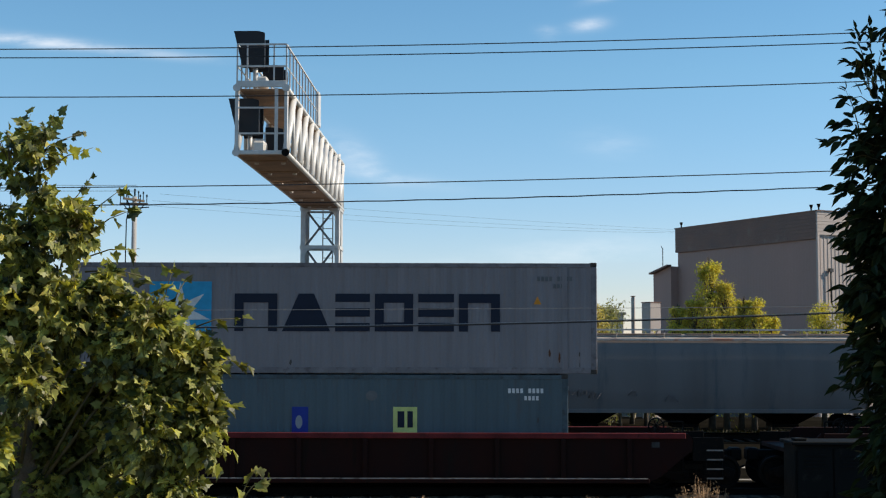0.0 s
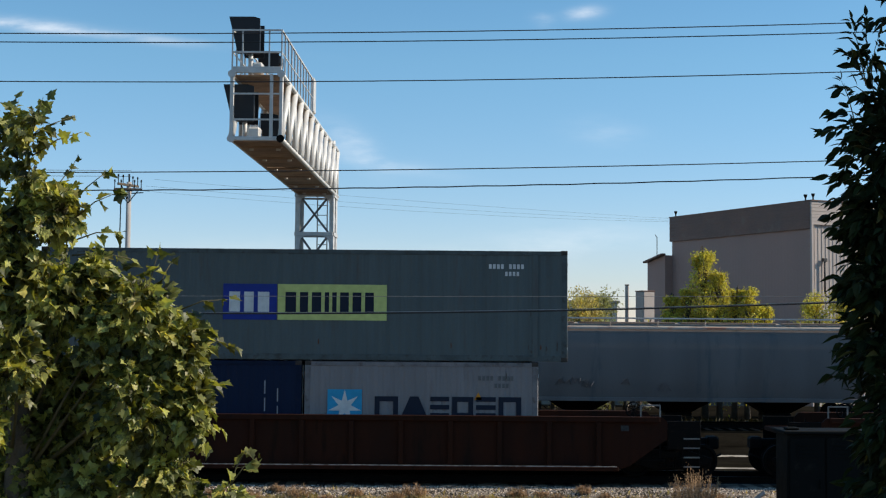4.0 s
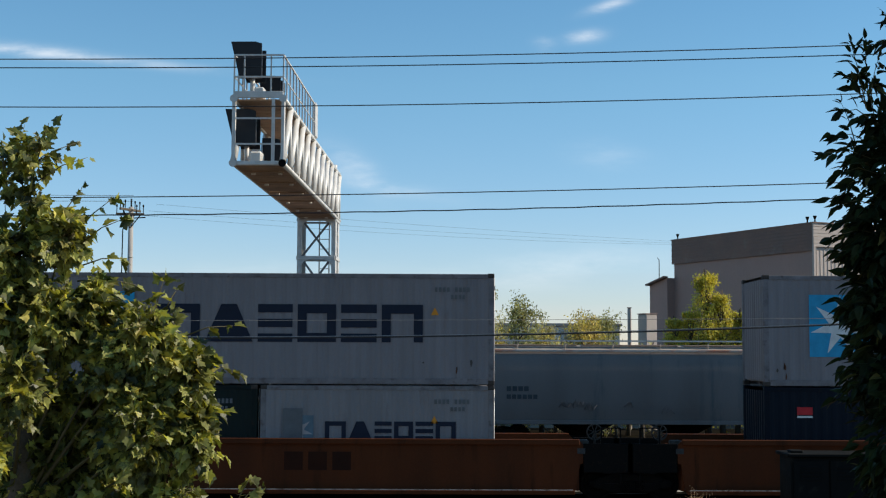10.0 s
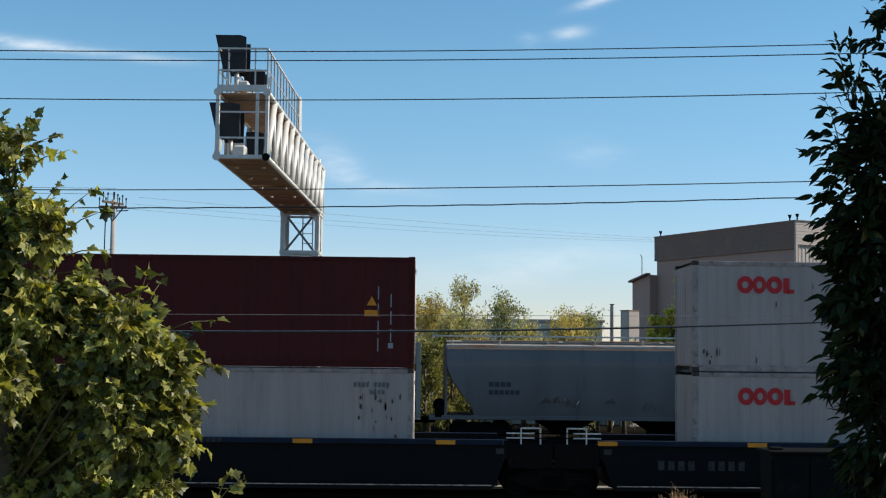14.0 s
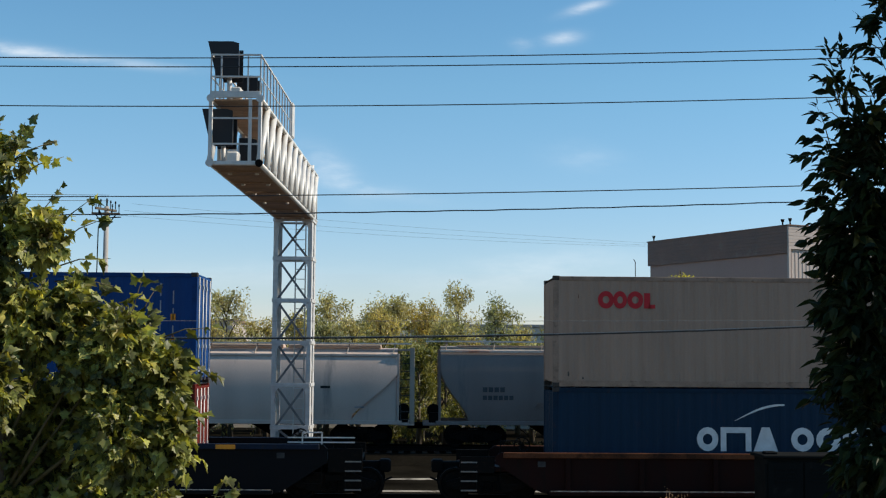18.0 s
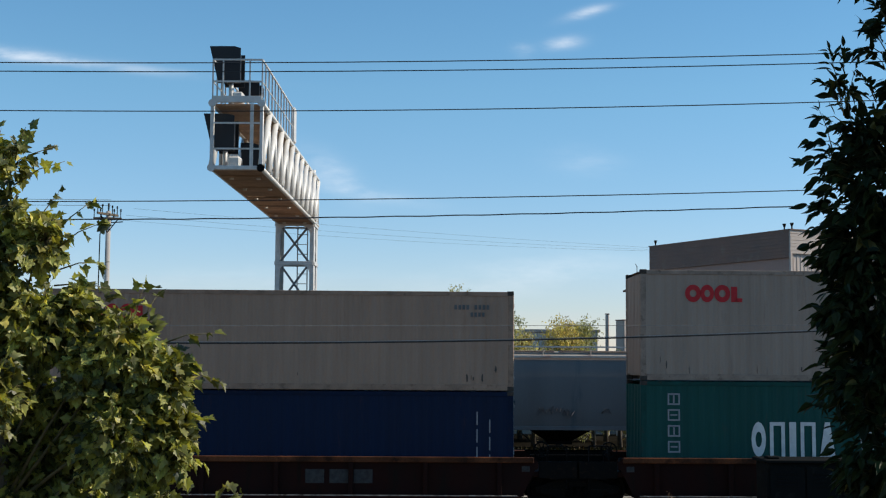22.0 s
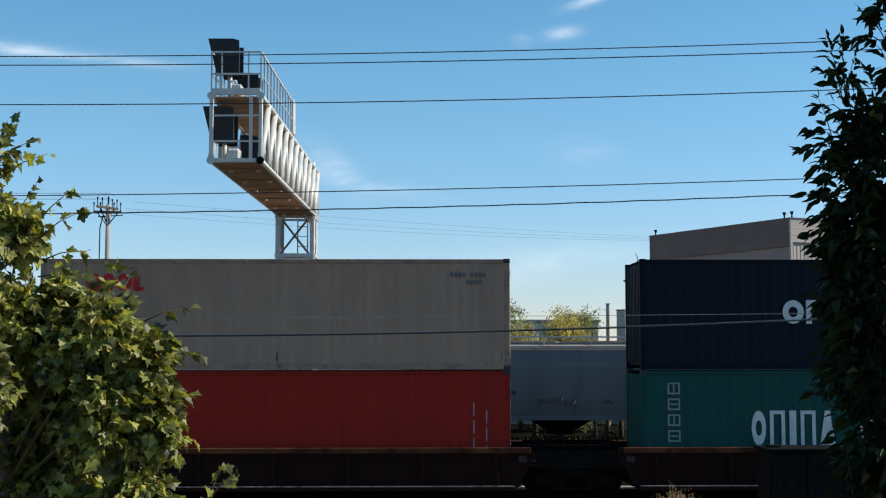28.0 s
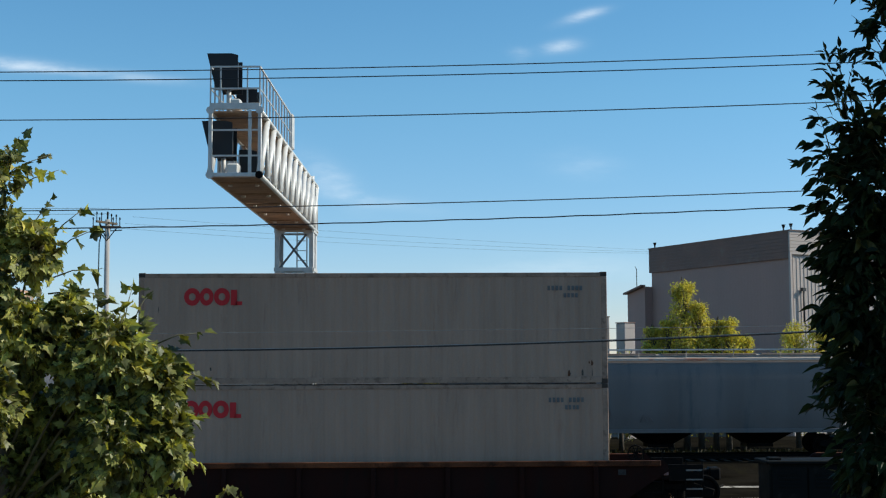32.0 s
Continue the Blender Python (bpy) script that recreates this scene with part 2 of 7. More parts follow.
CAR = {
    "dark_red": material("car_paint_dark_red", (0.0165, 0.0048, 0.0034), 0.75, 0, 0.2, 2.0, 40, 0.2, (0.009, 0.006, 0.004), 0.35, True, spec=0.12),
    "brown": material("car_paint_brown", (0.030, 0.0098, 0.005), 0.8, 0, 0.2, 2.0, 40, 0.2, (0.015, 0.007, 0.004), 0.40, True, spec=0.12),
    "orange": material("car_paint_orange", (0.080, 0.0225, 0.0074), 0.75, 0, 0.2, 1.2, 40, 0.2, (0.034, 0.011, 0.004), 0.35, True, spec=0.12),
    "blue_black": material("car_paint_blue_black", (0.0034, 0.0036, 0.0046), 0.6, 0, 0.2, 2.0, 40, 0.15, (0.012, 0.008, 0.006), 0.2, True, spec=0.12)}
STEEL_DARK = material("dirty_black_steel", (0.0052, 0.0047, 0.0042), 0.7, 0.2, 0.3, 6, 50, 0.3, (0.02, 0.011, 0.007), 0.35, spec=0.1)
CAST = material("worn_dark_casting", (0.055, 0.045, 0.038), 0.7, 0.1, 0.3, 8, 60, 0.2, spec=0.15)
CODE = material("dim_code_paint", (0.045, 0.045, 0.045), 0.7, 0, 0.3, 8, 60, 0.05, spec=0.1)
CODE_PALE = material("faded_code_paint", (0.115, 0.105, 0.090), 0.8, 0, 0.35, 9, 60, 0.05, (0.03, 0.012, 0.008), 0.5, spec=0.1)
CHORD_ORANGE = material("chord_orange_paint", (0.098, 0.034, 0.014), 0.7, 0, 0.45, 1.2, 40, 0.2, (0.03, 0.012, 0.006), 0.55, spec=0.12)
CHORD_BLUE = material("chord_blue_paint", (0.007, 0.014, 0.030), 0.6, 0, 0.3, 2.0, 40, 0.2, (0.02, 0.018, 0.016), 0.35, spec=0.15)
CHORD_RED = material("chord_red_paint", (0.115, 0.018, 0.018), 0.7, 0, 0.25, 2.0, 40, 0.2, (0.03, 0.012, 0.01), 0.3, spec=0.12)
# broken pale colour standing in for sunlit ground below the cars
SUNLIT_EDGE = material("pale_sunlit_edge", (0.34, 0.31, 0.27), 0.7, 0, 0.3, 4, 40, 0.1, (0.03, 0.022, 0.016), 0.55, spec=0.2)
SEAL = material("dark_door_steel", (0.05, 0.05, 0.05), 0.6, 0.3, 0.2, 10, 60, 0.1)
GALV = material("galvanised_steel", (0.56, 0.535, 0.50), 0.5, 0.10, 0.12, 5, 70, 0.08)
# darker copy of the galvanising: shade of the front braces in its colour
ZINC = material("shade_dark_zinc", (0.17, 0.165, 0.16), 0.6, 0.10, 0.2, 5, 70, 0.1)
ALU = material("pale_aluminium", (0.62, 0.59, 0.54), 0.45, 0.10, 0.08, 4, 60, 0.05)
DECK = material("timber_deck", (0.33, 0.225, 0.15), 0.8, 0, 0.25, 2, 30, 0.3)
BLACK = material("signal_black", (0.012, 0.012, 0.014), 0.55, 0, 0.2, 5, 60, 0.05)
ASPHALT = material("worn_asphalt", (0.055, 0.054, 0.052), 0.9, 0, 0.25, 0.8, 40, 0.5)
STONE = material("loose_stone", (0.42, 0.345, 0.275), 0.95, 0, 0.42, 6, 60, 0.2, island=1.2, spec=0.1)
CAR_WHITE = material("white_car_paint", (0.78, 0.78, 0.77), 0.25, 0, 0.03, 2, 60, 0.0, spec=0.5)
CAR_GLASS = material("dark_car_glass", (0.012, 0.014, 0.016), 0.08, 0, 0.05, 2, 60, 0.0, spec=0.6)
TYRE = material("tyre_rubber", (0.018, 0.018, 0.018), 0.85, 0, 0.2, 8, 60, 0.2)
LAMP_RED = material("red_lamp_lens", (0.35, 0.01, 0.01), 0.2, 0, 0.05, 5, 60, 0)
LAMP_CLEAR = material("clear_lamp_lens", (0.6, 0.6, 0.6), 0.15, 0, 0.05, 5, 60, 0)
GROUND = material("dry_ground", (0.120, 0.090, 0.058), 0.95, 0, 0.3, 0.35, 9, 0.8, (0.055, 0.062, 0.024), 0.45)
BALLAST = material("ballast_stone", (0.26, 0.21, 0.16), 0.95, 0, 0.42, 1.5, 25, 0.6, (0.22, 0.12, 0.055), 0.25, spec=0.1)
TIE = material("creosoted_tie", (0.06, 0.045, 0.035), 0.9, 0, 0.25, 4, 30, 0.5)
HOP_WHITE = material("hopper_white_paint", (0.53, 0.41, 0.335), 0.5, 0, 0.10, 0.7, 25, 0.05, (0.25, 0.22, 0.19), 0.25, True)
HOP_BLUE = material("hopper_grey_blue_paint", (0.180, 0.148, 0.133), 0.55, 0, 0.12, 0.7, 25, 0.05, (0.09, 0.10, 0.10), 0.25, True)
HOP_DULL = material("hopper_stained_frame_lit_roof", (0.30, 0.25, 0.20), 0.7, 0, 0.2, 2.0, 30, 0.1, (0.14, 0.09, 0.06), 0.3, True)
HOP_RED = material("hopper_cream_eave_rusted", (0.62, 0.48, 0.39), 0.6, 0, 0.12, 0.22, 40, 0.1, (0.60, 0.17, 0.08), 0.45)
BARK = material("tree_bark", (0.11, 0.085, 0.06), 0.9, 0, 0.3, 6, 60, 0.8)
TWIG = material("green_twig", (0.12, 0.10, 0.045), 0.8, 0, 0.25, 10, 60, 0.3)
WOOD_POLE = material("weathered_pole", (0.36, 0.33, 0.30), 0.85, 0, 0.2, 3, 40, 0.3, streak=True)
THIN = material("dull_grey_wire", (0.22, 0.21, 0.20), 0.6, 0.0, 0.15, 5, 50, 0, spec=0.3)
STRAND = material("lit_edge_strand", (0.34, 0.325, 0.31), 0.6, 0.0, 0.15, 5, 50, 0, spec=0.4)
WIRE = material("black_cable", (0.022, 0.022, 0.024), 0.6, 0, 0.1, 5, 50, 0)
CLAD_GREY = material("grey_metal_cladding", (0.345, 0.215, 0.175), 0.6, 0.0, 0.08, 0.3, 12, 0.05, streak=True)
CLAD_BROWN = material("brown_metal_fascia", (0.185, 0.105, 0.078), 0.6, 0.0, 0.16, 0.5, 12, 0.05, (0.22, 0.16, 0.13), 0.25)
CLAD_PALE = material("pale_metal_cladding", (0.46, 0.38, 0.33), 0.6, 0.0, 0.08, 0.3, 12, 0.05, streak=True)
WHITE_WALL = material("white_rendered_wall", (0.66, 0.60, 0.52), 0.8, 0, 0.08, 0.5, 12, 0.05)
BOARD = material("split_pale_board", (0.50, 0.42, 0.34), 0.85, 0, 0.2, 5, 40, 0.2)
SCRAWL = material("faded_pink_spray", (0.205, 0.172, 0.165), 0.8, 0, 0.3, 8, 60, 0.05, spec=0.1)
# near-black so the mast foot stays dark; shade put into the colour
PLINTH = material("near_black_concrete", (0.013, 0.011, 0.009), 0.9, 0, 0.3, 2, 30, 0.3, (0.022, 0.015, 0.011), 0.2, spec=0.1)
# yard ground and bed painted near-black: shade put into the colour
YARD_DARK = material("yard_shade_dark", (0.013, 0.011, 0.008), 1.0, 0, 0.4, 0.5, 12, 0.8, (0.022, 0.019, 0.010), 0.3, spec=0.0)
# pale colour that paints sunlit lines onto the dark yard
LIT_STRIP = material("sunlit_ground_paint", (0.36, 0.31, 0.25), 0.95, 0, 0.35, 1.2, 20, 0.5, (0.05, 0.042, 0.030), 0.45, spec=0.05)
# near-black so the case looks shaded; the shade is in the colour
CASE = material("weathered_shade_dark_case", (0.006, 0.0066, 0.006), 0.8, 0.0, 0.2, 2, 30, 0.1, (0.018, 0.016, 0.013), 0.3, spec=0.1)
DRY = material("dry_weed", (0.40, 0.25, 0.135), 0.9, 0, 0.25, 6, 60, 0.2, island=0.5, spec=0.1)
LEAF_MAPLE = leaf_material("maple_leaf", (0.036, 0.048, 0.010), (0.395, 0.385, 0.098), (0.60, 0.50, 0.13), 0.40, 0.10, 0.5, 0.65)
# leaves nearly black: the crown's deep shade is put into their colour
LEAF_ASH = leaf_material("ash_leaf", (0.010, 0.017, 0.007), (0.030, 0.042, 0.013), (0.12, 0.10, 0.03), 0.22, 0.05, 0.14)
LEAF_FAR = leaf_material("willow_leaf", (0.24, 0.225, 0.125), (0.60, 0.53, 0.29), (0.68, 0.58, 0.32), 0.45, 0.12, 0.5, 0.35, 0.9)
LEAF_TAN = leaf_material("turning_willow_leaf", (0.22, 0.18, 0.075), (0.60, 0.50, 0.21), (0.68, 0.53, 0.21), 0.45, 0.15, 0.5, 0.4, 0.9)
LEAF_DIM = leaf_material("old_willow_leaf", (0.13, 0.14, 0.075), (0.42, 0.41, 0.22), (0.56, 0.49, 0.24), 0.42, 0.12, 0.5, 0.4, 0.9)
LEAF_OLIVE = leaf_material("shrub_leaf", (0.055, 0.062, 0.017), (0.27, 0.26, 0.065), (0.42, 0.36, 0.10), 0.38, 0.2)
LEAF_YELLOW = leaf_material("poplar_leaf", (0.33, 0.31, 0.055), (0.72, 0.62, 0.12), (0.70, 0.58, 0.13), 0.45, 0.3)
# weeds darkened along with the yard ground, shade in their colour
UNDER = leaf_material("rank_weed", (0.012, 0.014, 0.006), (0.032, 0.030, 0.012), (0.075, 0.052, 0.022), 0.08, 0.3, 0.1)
GRASS = leaf_material("rough_grass", (0.29, 0.25, 0.10), (0.55, 0.43, 0.23), (0.62, 0.45, 0.22), 0.3, 0.4, 0.2, 0.25)

# ---------------------------------------------------------------- mesh helpers


def box(bm, x0, x1, y0, y1, z0, z1):
    v = [bm.verts.new(p) for p in ((x0, y0, z0), (x1, y0, z0), (x1, y1, z0), (x0, y1, z0), (x0, y0, z1), (x1, y0, z1), (x1, y1, z1), (x0, y1, z1))]
    for f in ((3, 2, 1, 0), (4, 5, 6, 7), (0, 1, 5, 4), (1, 2, 6, 5), (2, 3, 7, 6), (3, 0, 4, 7)):
        bm.faces.new([v[i] for i in f])
    return bm


def bbox(bm, x0, x1, y0, y1, z0, z1, b=0.01):
    """A box with bevelled edges."""
    before = set(bm.edges)
    box(bm, x0, x1, y0, y1, z0, z1)
    bmesh.ops.bevel(bm, geom=[e for e in bm.edges if e not in before], offset=b, segments=1, affect="EDGES")
    return bm


def bar(bm, p, q, w, h=None, up=(0, 0, 1)):
    """A square-section bar from p to q."""
    p, q = Vector(p), Vector(q)
    h = w if h is None else h
    d = (q - p).normalized()
    side = d.cross(Vector(up))
    if side.length < 1e-4:
        side = d.cross(Vector((1, 0, 0)))
    side.normalize()
    top = side.cross(d)
    v = [bm.verts.new(e + side * a * w / 2 + top * b * h / 2) for e in (p, q) for a, b in ((-1, -1), (1, -1), (1, 1), (-1, 1))]
    for f in ((0, 1, 2, 3), (7, 6, 5, 4), (0, 4, 5, 1), (1, 5, 6, 2), (2, 6, 7, 3), (3, 7, 4, 0)):
        bm.faces.new([v[i] for i in f])
    return bm


def tube(bm, pts, radii, seg=8, caps=True):
    """A round tube through the points, with a radius at each."""
    pts = [Vector(p) for p in pts]
    if isinstance(radii, (int, float)):
        radii = [radii] * len(pts)
    rings, ref = [], None
    for i, p in enumerate(pts):
        d = (pts[min(i + 1, len(pts) - 1)] - pts[max(i - 1, 0)]).normalized()
        if ref is None:
            ref = d.cross(Vector((0, 0, 1)))
            if ref.length < 1e-3:
                ref = d.cross(Vector((1, 0, 0)))
        ref = (ref - d * ref.dot(d)).normalized()
        o = d.cross(ref)
        rings.append([bm.verts.new(p + (ref * math.cos(a) + o * math.sin(a)) * radii[i]) for a in (2 * math.pi * k / seg for k in range(seg))])
    for r, s in zip(rings, rings[1:]):
        for k in range(seg):
            f = bm.faces.new((r[k], r[(k + 1) % seg], s[(k + 1) % seg], s[k]))
            f.smooth = True
    if caps:
        bm.faces.new(rings[0][::-1])
        bm.faces.new(rings[-1])
    return bm


def prism(bm, outline, y0, y1):
    """A plate: the outline in x and z, from y0 to y1."""
    a = [bm.verts.new((x, y0, z)) for x, z in outline]
    b = [bm.verts.new((x, y1, z)) for x, z in outline]
    bm.faces.new(a)
    bm.faces.new(b[::-1])
    k = len(a)
    for i in range(k):
        bm.faces.new((a[i], b[i], b[(i + 1) % k], a[(i + 1) % k]))
    return bm


def sheet(bm, sections):
    """A skin through equal-length rows of points."""
    rows = [[bm.verts.new(p) for p in s] for s in sections]
    for r, s in zip(rows, rows[1:]):
        for k in range(len(r) - 1):
            bm.faces.new((r[k], r[k + 1], s[k + 1], s[k]))
    return bm


def mesh_of(name, bm, mat):
    bmesh.ops.recalc_face_normals(bm, faces=bm.faces)
    me = bpy.data.meshes.new(name)
    bm.to_mesh(me)
    bm.free()
    me.materials.append(mat)
    return me


def part(name, bm, mat, parent=None, label="", at=None):
    me = mesh_of(name, bm, mat) if isinstance(bm, bmesh.types.BMesh) else bm
    ob = new(name, me)
    if not isinstance(bm, bmesh.types.BMesh) and mat is not None:
        ob.material_slots[0].link = "OBJECT"
        ob.material_slots[0].material = mat
    if parent is not None:
        ob.parent = parent
    if at is not None:
        ob.matrix_basis = at
    if label:
        tagged(ob, label)
    return ob


def thing(name, label, category, group="", at=None):
    ob = new(name)
    ob.empty_display_size = 0.2
    tagged(ob, label, category, group)
    if at is not None:
        ob.matrix_basis = at
    return ob


def B():
    return bmesh.new()


# ---------------------------------------------------------------- ground and tracks
TRACK_Y, YARD_Y = 36.22, 57.5
GAUGE = 1.435


def ground_height(x, y):
    bank = -0.75 + 3.0 * min(max((24.0 - y) / 16.0, 0.0), 1.0)
    return bank + 0.05 * noise.noise((x * 0.3, y * 0.3, 0.0)) * (1.0 if y < 120 and not 25.0 < y < 31.0 else 0.0)


def build_ground():
    bm = B()
    xs = [-3000, -900, -300, -120, -60] + [-40 + 1.6 * i for i in range(51)] + [60, 120, 300, 900, 3000]
    ys = [-1500, -300, -60, -10, 0, 3, 6, 8] + [10 + 1.2 * i for i in range(45)] + [70, 90, 130, 250, 700, 3500]
    sheet(bm, [[(x, y, ground_height(x, y)) for x in xs] for y in ys])
    ob = part("ground", bm, GROUND)
    for f in ob.data.polygons:
        f.use_smooth = True
    tagged(ob, "dry stony ground with patches of rough grass", "ground", kind="structure")


def build_track(y, label, near):
    """Ballast bed with its shoulders, ties and two rails."""
    bm = B()
    xs = [-420, -200, -80, -40] + [-30 + 0.5 * i for i in range(121)] + [40, 80, 200, 460] if near else [-420, -60, 60, 460]
    prof = [(-2.9, -0.85), (-2.45, -0.60), (-1.75, -0.32), (-1.3, -0.25), (0, -0.24), (1.3, -0.25), (1.75, -0.32), (2.9, -0.85)]
    rnd = random.Random(4)
    sheet(bm, [[(x, y + py + (rnd.uniform(-0.06, 0.06) if near else 0), pz + (rnd.uniform(-0.03, 0.03) if near else 0)) for py, pz in prof] for x in xs])
    bed = part("ballast_bed", bm, BALLAST if near else YARD_DARK)
    tagged(bed, label, "track bed", kind="structure")
    for s in (-1, 1):
        bm = B()
        yc = y + s * (GAUGE / 2 + 0.035)
        box(bm, -420, 460, yc - 0.075, yc + 0.075, -0.18, -0.16)
        box(bm, -420, 460, yc - 0.01, yc + 0.01, -0.16, -0.04)
        bbox(bm, -420, 460, yc - 0.037, yc + 0.037, -0.04, 0.0, 0.008)
        part("rail", bm, STEEL_DARK, bed, "rusty steel rail with a worn head")
    tie = mesh_of("tie", bbox(B(), -0.11, 0.11, -1.2, 1.2, -0.36, -0.232, 0.012), TIE)
    for i in range(-60, 90):
        part("tie", tie, None, bed, at=pose(i * 0.5 + 0.13, y, 0, 0, 0, 0))


# ---------------------------------------------------------------- containers
W = 2.438
HC, STD = 2.896, 2.591
BASE = 0.36
PARTS = {}


def corrugated(bm, length, z0, z1, y, depth, pitch, x0=0.0, along="x", frames=0.14):
    """A wall of trapezoidal waves standing between x0 and x0 + length."""
    a, b = x0 + frames, x0 + length - frames
    n = max(int(round((b - a) / pitch)), 1)
    p = (b - a) / n
    pts = []
    for i in range(n):
        s = a + i * p
        pts += [(s, 0), (s + 0.28 * p, 0), (s + 0.5 * p, depth), (s + 0.78 * p, depth)]
    pts.append((b, 0))
    rows = []
    for z in (z0, z1):
        rows.append([(s, y + d, z) if along == "x" else (y + d, s, z) for s, d in pts])
    return sheet(bm, rows)


def container_parts(length, height):
    """The meshes that all containers of one size share."""
    key = (length, height)
    if key in PARTS:
        return PARTS[key]
    g = PAINT["grey"]
    p, h = {}, W / 2
    p["near_side_panel"] = mesh_of("side_panel", corrugated(B(), length, 0.16, height - 0.10, -h + 0.012, 0.018, 0.278), g)
    p["far_side_panel"] = mesh_of("side_panel", corrugated(B(), length, 0.16, height - 0.10, h - 0.012, -0.018, 0.278), g)
    bm = B()
    n = int(length / 0.42)
    rows = []
    for i in range(n + 1):
        for k, dz in ((0.0, 0.0), (0.35, 0.0), (0.5, -0.02), (0.85, -0.02)):
            x = min(0.06 + (length - 0.12) * (i + k) / (n + 1), length - 0.06)
            rows.append([(x, -h + 0.05, height - 0.02 + dz), (x, h - 0.05, height - 0.02 + dz)])
    p["roof_panel"] = mesh_of("roof_panel", sheet(bm, rows), g)
    p["front_panel"] = mesh_of("front_panel", corrugated(B(), W, 0.16, height - 0.10, 0.02, 0.045, 0.25, -h, "y", 0.14), g)
    for s, nm in ((-1, "near"), (1, "far")):
        y0, y1 = (-h + 0.002, -h + 0.062) if s < 0 else (h - 0.062, h - 0.002)
        p[nm + "_top_rail"] = mesh_of("top_rail", bbox(B(), 0.16, length - 0.16, y0, y1, height - 0.125, height - 0.012, 0.006), g)
        p[nm + "_bottom_rail"] = mesh_of("bottom_rail", bbox(B(), 0.16, length - 0.16, y0, y1, 0.016, 0.17, 0.006), g)
    p["corner_post"] = mesh_of("corner_post", bbox(B(), -0.075, 0.075, -0.07, 0.07, 0.11, height - 0.11, 0.012), g)
    bm = bbox(B(), -0.089, 0.089, -0.081, 0.081, -0.059, 0.059, 0.012)
    tube(bm, [(0, -0.084, 0), (0, -0.078, 0)], 0.032, 8)
    p["corner_casting"] = mesh_of("corner_casting", bm, g)
    bm = B()
    bbox(bm, 0, 0.05, -h + 0.15, -0.006, 0.17, height - 0.13, 0.01)
    for z in (0.55, 1.2, 1.85):
        box(bm, 0.05, 0.062, -h + 0.22, -0.07, z, z + 0.3)
    p["door"] = mesh_of("door", bm, g)
    bm = B()
    tube(bm, [(0.075, 0, 0.1), (0.075, 0, height - 0.1)], 0.02, 6)
    for z in (0.3, 0.95, height - 0.4):
        box(bm, 0.05, 0.1, -0.05, 0.05, z, z + 0.09)
    p["locking_bar"] = mesh_of("locking_bar", bm, g)
    bm = box(B(), 0, 0.06, -h + 0.15, h - 0.15, height - 0.13, height - 0.04)
    p["door_header"] = mesh_of("door_header", bm, g)
    bm = box(B(), 0.1, length - 0.1, -h + 0.07, h - 0.07, 0.12, 0.16)
    for i in range(int(length / 0.8)):
        box(bm, 0.4 + i * 0.8, 0.46 + i * 0.8, -h + 0.07, h - 0.07, 0.04, 0.12)
    for y in (-0.55, 0.55):      # added beams, unseen, that keep the slit under the floor dark
        box(bm, 0.3, length - 0.3, y - 0.06, y + 0.06, 0.014, 0.119)
    p["floor_frame"] = mesh_of("floor_frame", bm, g)
    PARTS[key] = p
    return p


def flat_mark(shape, cx, cz, w, h, y, d=0.006):
    """A plain painted shape standing on the near side of a container; two layers of paint thick."""
    bm = B()
    if shape == "bar":
        prism(bm, [(cx - w / 2, cz - h / 2), (cx + w / 2, cz - h / 2), (cx + w / 2, cz + h / 2), (cx - w / 2, cz + h / 2)], y - d, y)
    elif shape == "star":
        pts = []
        for i in range(14):
            a = math.pi / 2 + i * math.pi / 7
            r = (0.5 if i % 2 == 0 else 0.19)
            pts.append((cx + w * r * math.cos(a), cz + h * r * math.sin(a)))
        prism(bm, pts, y - d, y)
    elif shape == "swoosh":
        n = 10
        lo = [(cx - w / 2 + w * i / n, cz - h / 2 + h * math.sin(i / n * math.pi / 2)) for i in range(n + 1)]
        hi = [(x, z + 0.045 * w * math.sin(math.pi * (0.08 + 0.92 * i / n) * 0.75)) for i, (x, z) in enumerate(lo)]
        prism(bm, lo + hi[::-1], y - d, y)
    elif shape in ("ring", "thick_ring"):
        n = 20
        inner = 0.86 if shape == "ring" else 0.42
        for i in range(n):
            a, b = 2 * math.pi * i / n, 2 * math.pi * (i + 1) / n
            o = lambda t, r: (cx + w / 2 * r * math.cos(t), cz + h / 2 * r * math.sin(t))
            prism(bm, [o(a, inner), o(a, 1.0), o(b, 1.0), o(b, inner)], y - d, y)
    elif shape == "tri":
        prism(bm, [(cx - w / 2, cz - h / 2), (cx + w / 2, cz - h / 2), (cx, cz + h / 2)], y - d, y)
    elif shape == "lens":
        n = 16
        prism(bm, [(cx + w / 2 * math.cos(2 * math.pi * i / n), cz + h / 2 * math.sin(2 * math.pi * i / n)) for i in range(n)], y - d, y)
    elif shape == "wing":
        prism(bm, [(cx - w / 2, cz + h / 2), (cx - w * 0.30, cz), (cx - w * 0.1, cz - h / 2), (cx + w * 0.1, cz - h / 2), (cx + w * 0.30, cz), (cx + w / 2, cz + h / 2)], y - d, y)
    elif shape == "globe":
        n = 20
        lo = [(cx - w / 2 * math.cos(math.pi * i / n), cz - h / 2 + h * math.sin(math.pi * i / n)) for i in range(n + 1)]
        prism(bm, lo, y - d, y)
    return bm


